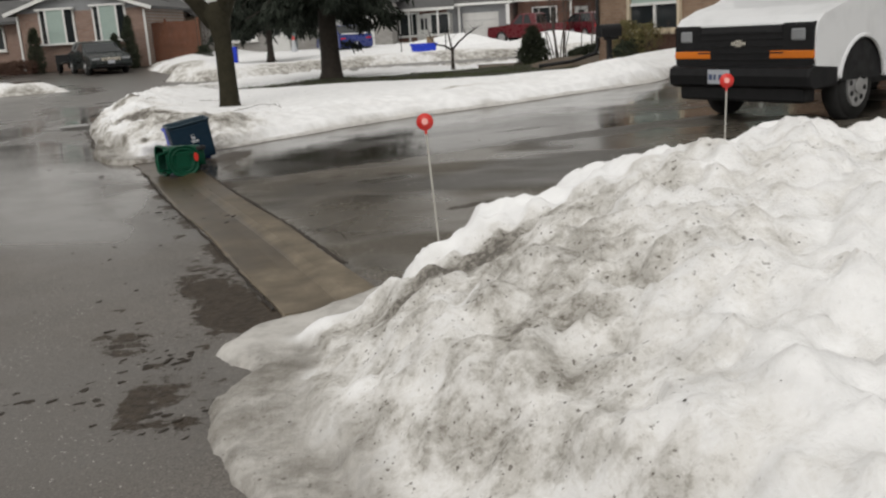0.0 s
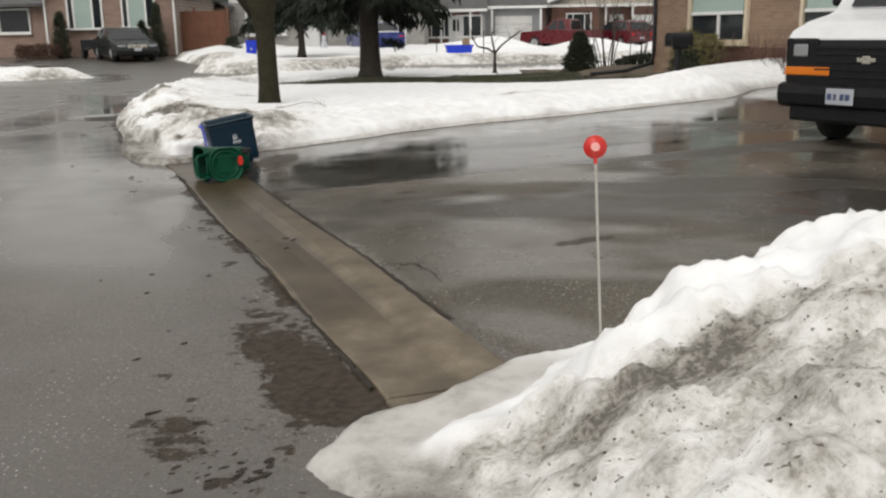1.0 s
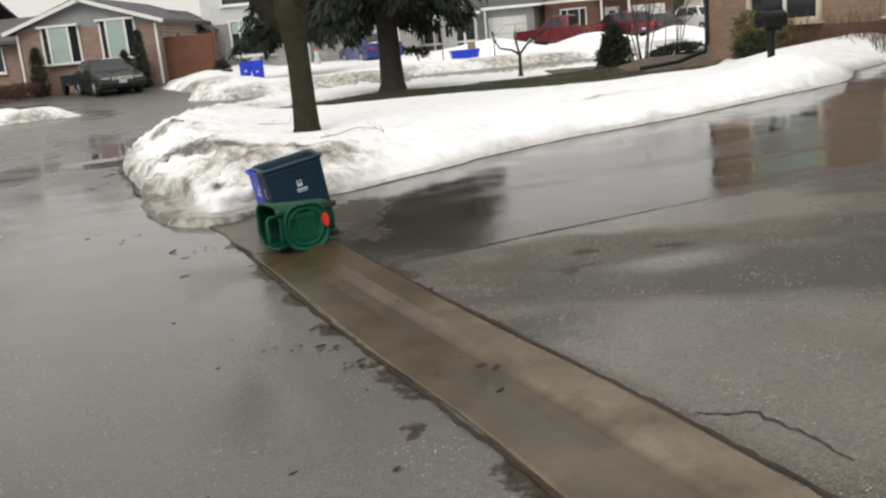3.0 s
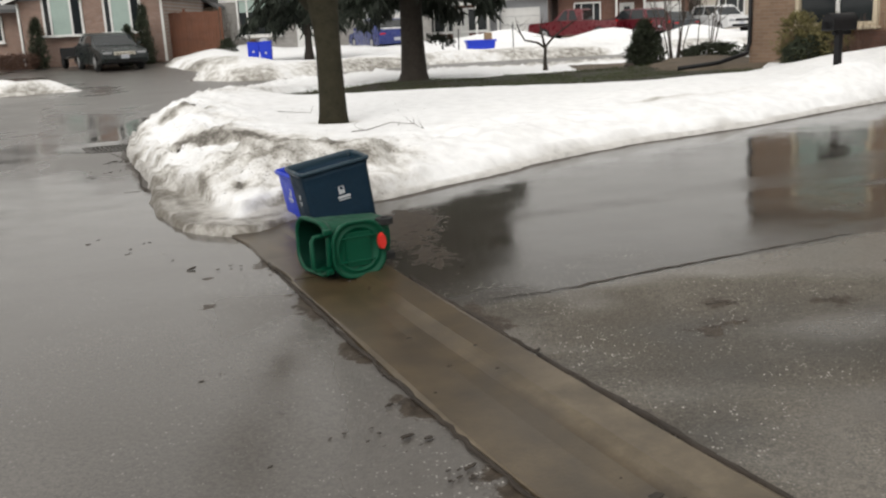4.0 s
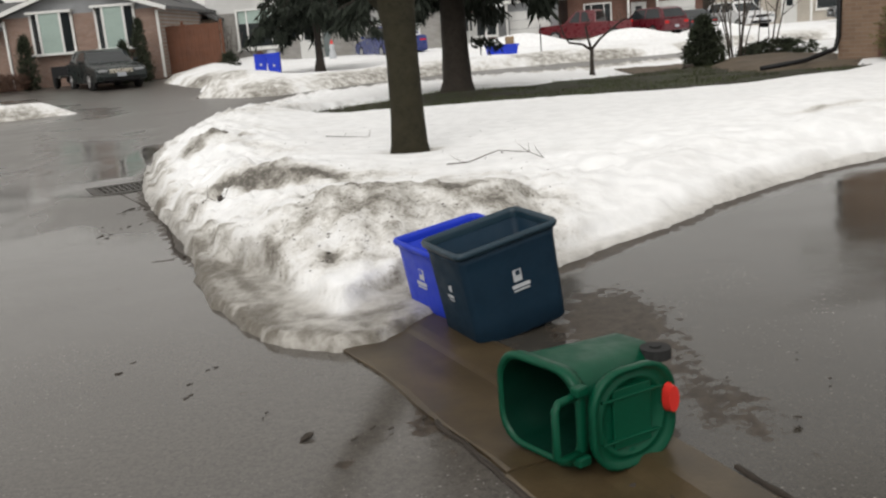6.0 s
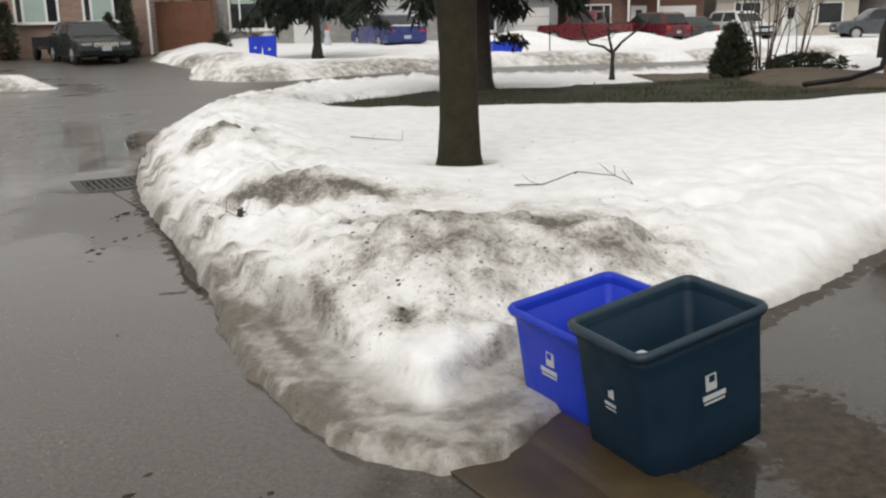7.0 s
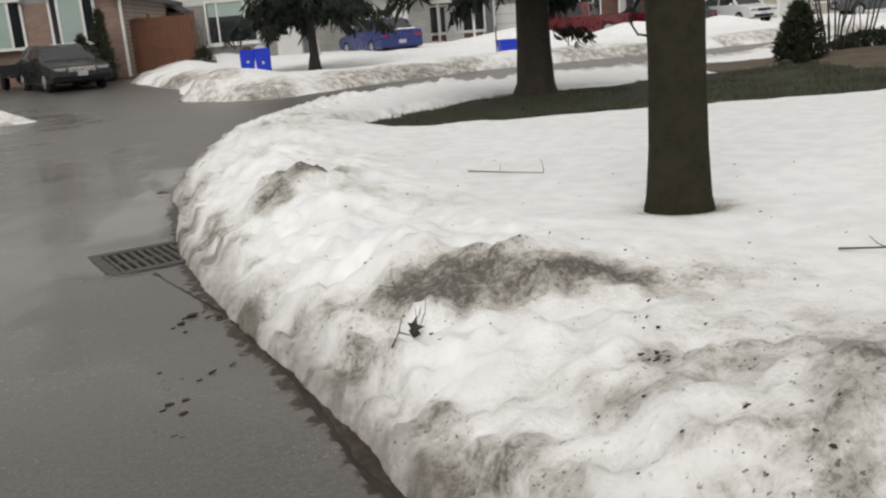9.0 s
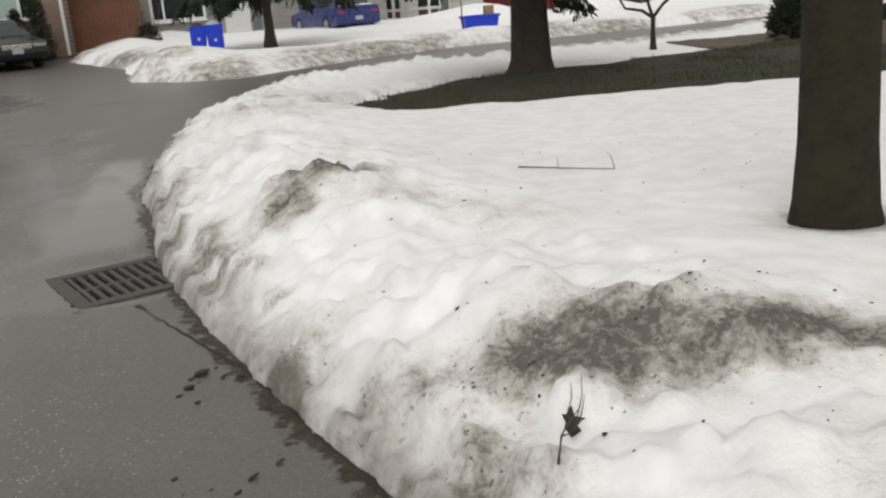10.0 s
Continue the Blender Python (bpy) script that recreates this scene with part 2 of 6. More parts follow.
def sheet(name, xs, ys, height, mat, fields, keep=None):
    """A ground sheet over a grid, with its own wear fields; keep: which points belong to it."""
    X, Y = np.meshgrid(xs, ys)
    Z = height(X, Y)
    nx, ny = len(xs), len(ys)
    idx = np.arange(nx * ny).reshape(ny, nx)
    q = np.stack([idx[:-1, :-1], idx[:-1, 1:], idx[1:, 1:], idx[1:, :-1]], -1).reshape(-1, 4)
    if keep is not None:
        k = keep(X, Y, Z).ravel()
        q = q[k[q].all(1) if name == "road" else k[q].any(1)]
        used = np.zeros(nx * ny, bool)
        used[q.ravel()] = True
        remap = np.cumsum(used) - 1
        q = remap[q]
    else:
        used = np.ones(nx * ny, bool)
    V = np.stack([X.ravel(), Y.ravel(), Z.ravel()], -1)[used]
    me = bpy.data.meshes.new(name)
    me.vertices.add(len(V))
    me.vertices.foreach_set("co", V.ravel())
    me.loops.add(len(q) * 4)
    me.loops.foreach_set("vertex_index", q.ravel().astype(np.int32))
    me.polygons.add(len(q))
    me.polygons.foreach_set("loop_start", np.arange(len(q), dtype=np.int32) * 4)
    me.polygons.foreach_set("use_smooth", np.ones(len(q), bool))
    me.update(calc_edges=True)
    for key, f in fields.items():
        a = me.attributes.new(key, "FLOAT", "POINT")
        a.data.foreach_set("value", np.clip(f(V[:, 0], V[:, 1]), 0, 1).astype(np.float32))
    me.materials.append(mat)
    me.validate()
    return new(name, me)


def spaced(*runs):
    """Grid lines from runs of (start, stop, step)."""
    out = []
    for a, b, s in runs:
        out += list(np.arange(a, b - 1e-6, s))
    return np.array(out + [runs[-1][1]])


# ---- ground, road, driveway, kerb ----
KERB_L = [(2.4, -3.0), (1.4, -0.6), (0.35, 1.8), (-0.45, 3.7), (-0.95, 4.9), (-1.27, 5.63), (-1.58, 6.35), (-1.87, 6.98), (-2.22, 7.72), (-2.58, 8.5), (-2.88, 9.15), (-3.14, 9.8), (-3.36, 10.3), (-3.85, 11.3), (-4.5, 12.6), (-5.1, 14.1), (-5.75, 15.8), (-6.35, 17.4)]
SNOW_CORNER = [(-3.50, 11.54), (-3.66, 11.33), (-3.88, 11.27), (-4.13, 11.36), (-4.40, 11.70), (-4.72, 12.24), (-4.95, 12.85), (-5.08, 13.3), (-5.40, 14.15), (-5.72, 14.9), (-6.05, 15.7), (-6.35, 16.5), (-6.62, 17.3), (-6.85, 18.2), (-7.12, 19.5), (-7.3, 21.2), (-7.35, 23.3), (-7.1, 25.6), (-6.6, 27.6), (-5.4, 28.8), (-3.6, 29.8), (-1.0, 31.2), (3.0, 33.0), (9.0, 35.5), (20.0, 39.0), (40.0, 42.0), (40.0, 21.0), (12.0, 21.0), (8.0, 20.4), (6.0, 19.8), (4.9, 18.6), (4.1, 16.95), (3.1, 16.2), (2.15, 15.62), (1.22, 14.98), (0.45, 14.58), (-0.25, 14.28), (-0.85, 13.92), (-1.46, 13.38), (-2.0, 12.88), (-2.4, 12.53), (-2.8, 12.22), (-3.15, 11.98), (-3.34, 11.74)]
SNOW_NEAR = [(-0.69, 2.76), (-0.83, 3.07), (-0.94, 3.44), (-0.84, 3.78), (-1.05, 4.06), (-0.9, 4.38), (-0.68, 4.55), (-0.35, 5.0), (0.2, 5.27), (1.2, 5.75), (2.6, 6.4), (4.5, 7.3), (9.0, 9.0), (9.0, -5.0), (3.2, -4.0), (1.6, -0.9), (0.75, 0.6), (0.05, 1.6), (-0.42, 2.25)]
GRASS = [(-5.8, 21.6), (-5.5, 22.8), (-4.8, 24.1), (-2.9, 25.9), (-0.4, 26.5), (2.0, 27.2), (4.2, 27.4), (4.2, 22.6), (1.5, 21.2), (0.2, 21.0), (-1.6, 20.8), (-3.3, 20.9), (-5.0, 21.1)]
DRIVE = [(-0.50, 5.45), (-0.74, 6.05), (-1.05, 6.72), (-1.52, 7.62), (-1.98, 8.42), (-2.4, 9.1), (-2.74, 9.75), (-3.0, 10.5), (-3.25, 11.4), (-3.2, 12.9), (-1.0, 15.6), (2.4, 18.6), (5.0, 20.6), (12.0, 23.5), (12.0, 7.0), (1.0, 3.6)]


DRAIN_POOL = [(-7.46, 17.78), (-6.9, 17.62), (-7.0, 18.6), (-7.25, 20.0), (-7.5, 21.9), (-7.92, 21.8), (-7.75, 20.2), (-7.55, 18.8)]


def kerb_side(x, y):
    """Distance to the right of the road's edge."""
    best, sign = np.full(np.shape(x), 1e9), np.zeros(np.shape(x))
    for (ax, ay), (bx, by) in zip(KERB_L, KERB_L[1:]):
        dx, dy = bx - ax, by - ay
        t = np.clip(((x - ax) * dx + (y - ay) * dy) / (dx * dx + dy * dy), 0, 1)
        d = np.hypot(x - ax - t * dx, y - ay - t * dy)
        s = np.sign((x - ax) * dy - (y - ay) * dx)
        near = d < best
        best, sign = np.where(near, d, best), np.where(near, s, sign)
    return best * sign


def land(x, y):
    """The ground with the slight climb from the kerb up the driveway and lawn."""
    return base(x, y) + 0.025 * np.clip(kerb_side(x, y) - 0.7, 0, 9) * smooth(26, 20, y)


def road_wet(x, y):
    return smooth(-0.35, 0.4, fbm(x, y, 2.6, 4, 11) + 0.8 * smooth(5, 10, y) - 0.3 * blob(x, y, -3.2, 5.4, 1.6, 2.2))


def road_film(x, y):
    d = kerb_side(x, y) + 0.3 * fbm(x, y, 1.0, 4, 21)
    band = smooth(-1.9, -1.2, d) * smooth(-0.35, -0.75, d) * smooth(4.5, 8.0, y) * smooth(14.5, 12.5, y)
    pool = smooth(-1.6, -0.9, d) * smooth(9.3, 10.3, y) * smooth(15.5, 13.0, y)
    streak = smooth(0.0, 0.5, fbm(x * 2.2 + y * 0.9, y * 0.35 - x * 0.15, 1.5, 4, 35) + 0.15) * smooth(5.0, 7.0, y) * smooth(-0.5, -1.2, d)
    gutter = smooth(0.0, 0.3, fbm(x, y, 0.5, 4, 37)) * (blob(x, y, -3.55, 10.6, 0.35, 0.6) + blob(x, y, -3.2, 8.9, 0.3, 0.9, 20))
    beside = smooth(-0.05, 0.06, inside_distance(DRAIN_POOL, x, y) + 0.05 * fbm(x, y, 0.4, 3, 38))
    by_drain = gutter + beside + 0.45 * smooth(0.62, 0.5, np.hypot(x + 6.98, y - 17.25) + 0.05 * fbm(x, y, 0.5, 3, 39))
    pools = smooth(0.18, 0.42, fbm(x * 1.4, y * 0.8, 2.2, 4, 31) + 0.22 * smooth(7, 14, y) - 0.5 * smooth(14, 22, y))
    return np.maximum(np.maximum(band * 0.85, pool), np.maximum(np.maximum(pools * 0.9, streak * 0.8) * smooth(5.0, 8.0, y - 0.25 * (x + 2)), np.clip(by_drain * 1.4, 0, 1)))


def road_soil(x, y):
    d = kerb_side(x, y)
    rows = (0.22 + 0.75 * smooth(-0.1, 0.3, fbm(x, y, 0.30, 4, 41))) * (0.55 * blob(x, y, -1.5, 3.6, 0.9, 0.3, -8) + 0.8 * blob(x, y, -1.47, 4.11, 0.3, 0.16, -25) + 0.5 * blob(x, y, -1.15, 3.4, 0.4, 0.3) + 0.75 * blob(x, y, -1.0, 5.0, 0.28, 0.4, 20) + 0.6 * blob(x, y, -1.59, 4.4, 0.25, 0.12) + 0.5 * blob(x, y, -1.0, 4.4, 0.3, 0.4) + 0.35 * blob(x, y, -4.9, 16.3, 0.9, 2.2))
    mud = (1.05 * blob(x, y, -1.2, 5.0, 0.24, 0.52, 24) + 0.9 * blob(x, y, -0.98, 4.6, 0.2, 0.24) + 0.45 * blob(x, y, -1.5, 5.6, 0.25, 0.8, 24)) * (0.7 + 0.5 * smooth(-0.3, 0.3, fbm(x, y, 0.25, 4, 44)))
    crumbs = smooth(0.5, 0.62, fbm(x, y, 0.22, 3, 51)) * smooth(-1.5, -0.2, d) * smooth(0.6, 0.0, d)
    edge = 0.75 * smooth(-0.22, -0.02, d) * smooth(0.2, 0.0, d) * smooth(0.0, 0.5, fbm(x, y, 0.3, 4, 66) + 0.25) * smooth(12.5, 11.0, y)
    ds = inside_distance(SNOW_CORNER, x, y)
    rim = 0.75 * smooth(-0.13, -0.02, ds + 0.06 * fbm(x, y, 0.3, 3, 67)) * smooth(12.8, 13.6, y)
    drain = 0.5 * blob(x, y, -6.62, 17.62, 0.22, 0.22) * smooth(-0.2, 0.4, fbm(x, y, 0.5, 4, 61) + 0.2)
    return np.maximum(np.maximum(np.maximum(np.clip(np.maximum(rows, mud), 0, 1), crumbs * 0.9), np.maximum(drain, rim)), edge)


xs = spaced((-60, -12, 3), (-12, -8, 0.4), (-8, -2.8, 0.07), (-2.8, -0.4, 0.04), (-0.4, 3.2, 0.07), (3.2, 10, 0.5), (10, 60, 5))
ys = spaced((-40, -2, 2), (-2, 1.5, 0.25), (1.5, 2.8, 0.07), (2.8, 6, 0.04), (6, 20, 0.07), (20, 40, 0.4), (40, 80, 4))
road = sheet("road", xs, ys, lambda x, y: base(x, y) - 0.012 * smooth(-1.0, 0.0, kerb_side(x, y)) - 0.022 * smooth(0.75, 0.35, np.hypot(x + 6.88, y - 17.27)) + 0.004 * fbm(x, y, 1.3, 3, 5), M_ROAD,
             {"wet": road_wet, "film": road_film, "soil": road_soil},
             keep=lambda x, y, z: np.maximum(np.abs((x + 6.81) * 0.471 - (y - 17.29) * 0.882), np.abs((x + 6.81) * 0.882 + (y - 17.29) * 0.471)) > 0.30)
tagged(road, "wet grey asphalt residential road with puddles and dirt", "road", kind="structure")
ground = sheet("ground", spaced((-1500, -100, 140), (-100, 100, 10), (100, 1500, 140)), spaced((-1500, -100, 140), (-100, 100, 10), (100, 1500, 140)),
               lambda x, y: base(x, y) - 0.12, M_EARTH, {})
tagged(ground, "dull brown thawing winter turf reaching the horizon", "ground", kind="structure")


def beyond_crack(x, y):
    return y - 9.32 - 0.37 * (x + 2.1)


def drive_wet(x, y):
    return np.clip(smooth(-0.25, 0.25, fbm(x, y, 1.6, 4, 71) + 1.0 * smooth(-0.08, 0.05, beyond_crack(x, y)) + 0.5 * smooth(7.4, 8.6, y + 0.3 * x) - 0.4), 0, 1)


def drive_film(x, y):
    c = beyond_crack(x, y)
    far = (0.35 + 0.65 * smooth(-0.3, 0.1, fbm(x, y, 2.0, 5, 81) + 0.25 * smooth(0.3, 1.6, c))) * smooth(0.0, 0.3, c)
    streaks = smooth(0.05, 0.3, fbm(x * 0.3 + y * 0.1, y * 1.5 - x * 0.55, 1.0, 4, 83)) * smooth(13.5, 11.0, y - 0.45 * x)
    far = far * (1 - 0.75 * streaks)
    near = smooth(0.0, 0.35, fbm(x * 0.7 + y * 0.3, y * 1.3, 1.3, 4, 91) + 0.12 * smooth(6.5, 8.0, y)) * 0.7
    return np.maximum(far, near)


def drive_soil(x, y):
    r = kerb_side(x, y)
    strip = smooth(0.85, 0.62, r) * smooth(7.8, 9.0, y) * smooth(-0.2, 0.4, fbm(x, y, 0.35, 4, 101) + 0.25)
    patch = (1.1 * blob(x, y, -0.95, 8.72, 0.34, 0.2, 15) + 0.9 * blob(x, y, -0.6, 8.95, 0.3, 0.14, 15) + 1.1 * blob(x, y, 0.25, 7.1, 0.42, 0.09, 28) + blob(x, y, -1.0, 9.08, 0.14, 0.12) + 0.8 * blob(x, y, 0.1, 6.6, 0.5, 0.12, 30)) * smooth(-0.1, 0.35, fbm(x, y, 0.4, 4, 111) + 0.2)
    by_boxes = 1.0 * blob(x, y, -2.6, 11.3, 0.32, 0.6) + 0.6 * blob(x, y, -2.4, 10.3, 0.2, 0.5, 15) + 0.6 * blob(x, y, -1.9, 13.2, 0.6, 0.12, 40) + 0.5 * blob(x, y, 0.45, 10.9, 0.6, 0.1, 20)
    ds = inside_distance(SNOW_CORNER, x, y)
    rim = 0.8 * smooth(-0.17, -0.03, ds + 0.05 * fbm(x, y, 0.35, 3, 112))
    return np.maximum(np.maximum(np.maximum(strip * 0.85, patch * 0.8), by_boxes), rim)


drive = sheet("driveway", spaced((-4, 3, 0.07), (3, 12.5, 0.25)), spaced((3.4, 16, 0.07), (16, 24, 0.25)),
              lambda x, y: land(x, y) + 0.012 + 0.004 * fbm(x, y, 0.9, 3, 6) - 0.08 * smooth(0.0, -0.09, inside_distance(DRIVE, x, y) + 0.03 * fbm(x, y, 0.3, 3, 7)),
              M_DRIVE, {"wet": drive_wet, "film": drive_film, "soil": drive_soil}, keep=lambda x, y, z: inside_distance(DRIVE, x, y) > -0.12)
tagged(drive, "dark wet asphalt driveway with pale stone chips and puddles", "driveway", kind="structure")

# kerb: a gutter pan and a low rolled kerb, cast in lengths
def along(poly):
    pts = [Vector((x, y, 0)) for x, y in poly]
    lens = [0.0]
    for p, q in zip(pts, pts[1:]):
        lens.append(lens[-1] + (q - p).length)
    def at(s):
        for i in range(len(pts) - 1):
            if s <= lens[i + 1] or i == len(pts) - 2:
                u = (s - lens[i]) / (lens[i + 1] - lens[i])
                return pts[i].lerp(pts[i + 1], u)
    def place(s):
        p = (at(max(0, s - 0.35)) + at(s) + at(min(lens[-1], s + 0.35))) / 3
        d = (at(min(lens[-1], s + 0.4)) - at(max(0, s - 0.4))).normalized()
        return p, d
    return place, lens[-1]


kerb_place, kerb_len = along(KERB_L)
kerb = new("kerb", None)
tagged(kerb, "pale wet concrete kerb and gutter along the road", "kerb", kind="structure")
PROFILE = [(0.0, -0.1), (0.004, 0.0), (0.02, 0.005), (0.24, 0.0), (0.33, 0.004), (0.365, 0.020), (0.41, 0.032), (0.56, 0.038), (0.575, 0.030), (0.58, -0.1)]
def kerb_reach(y_stop):
    return next(k * 0.02 for k in range(int(kerb_len / 0.02)) if kerb_place(k * 0.02)[0].y > y_stop)


for s0, s1 in zip([kerb_reach(v) for v in (2.6, 4.6, 9.95)], [kerb_reach(v) for v in (4.6, 9.95, 11.9)]):
    vs, fs, n = [], [], 40
    for i in range(n + 1):
        p, d = kerb_place(s0 + 0.008 + (s1 - s0 - 0.016) * i / n)
        r = Vector((d.y, -d.x, 0))
        for j, (u, z) in enumerate(PROFILE):
            wob = 0.012 * math.sin(3.1 * (s0 + i * 0.12) + j) * (j in (0, 1, 2, 8, 9))
            q = p + r * (u + wob)
            vs.append((q.x, q.y, z * (1 - 0.55 * float(smooth(9.9, 10.8, q.y)))))
    m = len(PROFILE)
    for i in range(n):
        for j in range(m - 1):
            fs.append((i * m + j, i * m + j + 1, (i + 1) * m + j + 1, (i + 1) * m + j))
    fs.append(tuple(range(m - 1, -1, -1)))
    fs.append(tuple(n * m + j for j in range(m)))
    piece = link_mesh("kerb_length", vs, fs, M_KERB, kerb, smooth_faces=False)
    me = piece.data
    co = np.array([v.co[:] for v in me.vertices])
    a = me.attributes.new("wet", "FLOAT", "POINT")
    gut = np.array([1.0 if 1 < (i % m) < 5 else 0.35 for i in range(len(co))])
    a.data.foreach_set("value", np.clip(gut * (0.40 + 0.60 * smooth(5.3, 5.9, co[:, 1] + 0.25 * fbm(co[:, 0], co[:, 1], 0.4, 3, 15))) + 0.7 * smooth(7.0, 8.8, co[:, 1]) + smooth(9.9, 10.5, co[:, 1]) + 0.5 * fbm(co[:, 0], co[:, 1], 0.8, 3, 3), 0, 1).astype(np.float32))
    a = me.attributes.new("soil", "FLOAT", "POINT")
    a.data.foreach_set("value", np.clip(0.7 * smooth(0.35, 0.6, fbm(co[:, 0], co[:, 1], 0.35, 3, 13) + 0.2 * smooth(7.0, 5.5, co[:, 1])) + 0.30 * gut * smooth(5.4, 6.0, co[:, 1]) * smooth(7.5, 6.5, co[:, 1]) * smooth(-0.4, 0.2, fbm(co[:, 0], co[:, 1], 0.3, 3, 14) + 0.1), 0, 1).astype(np.float32))

# ---- snow ----
def ragged(poly, x, y, amp, seed):
    return inside_distance(poly, x, y) + amp * fbm(x, y, 0.7, 5, seed, 0.6) + 0.035 * fbm(x, y, 0.16, 3, seed + 3)


def lumps(x, y, s):
    """The crusted, clodded relief of ploughed snow."""
    return 0.06 * fbm(x, y, 0.8, 4, s) + 0.055 * smooth(-0.25, 0.45, fbm(x, y, 0.30, 2, s + 7)) + 0.04 * smooth(-0.2, 0.4, fbm(x, y, 0.14, 2, s + 8)) + 0.055 * np.abs(fbm(x, y, 0.26, 2, s + 15)) + 0.035 * np.abs(fbm(x, y, 0.13, 2, s + 16)) - 0.055 + 0.012 * fbm(x, y, 0.06, 2, s + 12) + 0.008 * fbm(x, y, 0.07, 2, s + 9)


def near_height(x, y):
    d = ragged(SNOW_NEAR, x, y, 0.05, 200)
    ridge = np.interp(x, [-1.0, -0.72, -0.37, 0.1, 0.63, 0.95, 1.71, 2.3, 4, 9], [0.05, 0.08, 0.24, 0.46, 0.66, 0.82, 0.9, 0.76, 0.55, 0.5])
    fore = np.interp(y, [-5, 0.5, 2.0, 3.2, 4.0, 4.4, 4.7, 5.3, 7, 9], [0.4, 0.45, 0.62, 0.86, 1.0, 1.0, 0.9, 0.72, 0.8, 0.8])
    full = ridge * fore + lumps(x, y, 210) + 0.030 * smooth(-0.1, 0.35, fbm(x, y, 0.10, 2, 215)) + 0.022 * np.abs(fbm(x, y, 0.08, 2, 216)) - 0.02
    skirt = 0.05 + 0.02 * fbm(x, y, 0.3, 3, 220)
    low = smooth(0.0, 0.06, d) * skirt
    tip = smooth(0.15, -0.35, x)
    foot = 0.16 + 0.16 * tip + 0.04 * fbm(x, y, 0.3, 3, 221)
    up = 0.35 * tip * smooth(foot, foot + 0.08, d) + (1 - 0.35 * tip) * smooth(foot, 0.8, d)
    return base(x, y) - 0.04 + 0.04 * smooth(-0.02, 0.02, d) + low * (1 - up) + np.maximum(full, 0.05) * up - 0.3 * smooth(0.0, -0.1, d)


def near_dirt(x, y):
    d = inside_distance(SNOW_NEAR, x, y)
    clean = smooth(1.5, 2.6, x + 0.35 * (3.2 - y))
    soot = (0.42 + 0.45 * smooth(-0.3, 0.5, fbm(x, y, 0.5, 5, 230, 0.62))) * (1 - 0.8 * clean)
    band = 2.2 * blob(x, y, 0.16, 3.84, 0.34, 0.13, 28) + 0.35 * blob(x, y, 1.0, 3.8, 0.6, 0.3) + 0.3 * blob(x, y, 0.2, 2.7, 0.6, 0.4)
    return (soot * (0.36 + 0.35 * smooth(3.2, 2.4, y) * smooth(1.0, 0.2, x) + 0.3 * smooth(1.6, 0.2, x) * smooth(2.0, 3.0, y)) + 0.7 * band * (0.5 + 0.8 * fbm(x, y, 0.2, 4, 240))) * (1 - 0.9 * smooth(3.98, 4.2, y - 0.15 * x)) + 0.03


def near_ice(x, y):
    return 0.85 * smooth(0.36 + 0.15 * smooth(3.9, 3.3, y), 0.24, inside_distance(SNOW_NEAR, x, y) + 0.12 * fbm(x, y, 0.25, 4, 245)) * smooth(5.1, 4.8, y)


near = sheet("snowbank", spaced((-1.3, 3.2, 0.03), (3.2, 9.2, 0.3)), spaced((-5, 0.4, 0.3), (0.4, 6.5, 0.03), (6.5, 9.2, 0.2)), near_height, M_SNOW,
             {"dirt": near_dirt, "ice": near_ice}, keep=lambda x, y, z: z > base(x, y) - 0.12)
tagged(near, "dirty melting ploughed snowbank beside the driveway", "snowbank", kind="stuff")


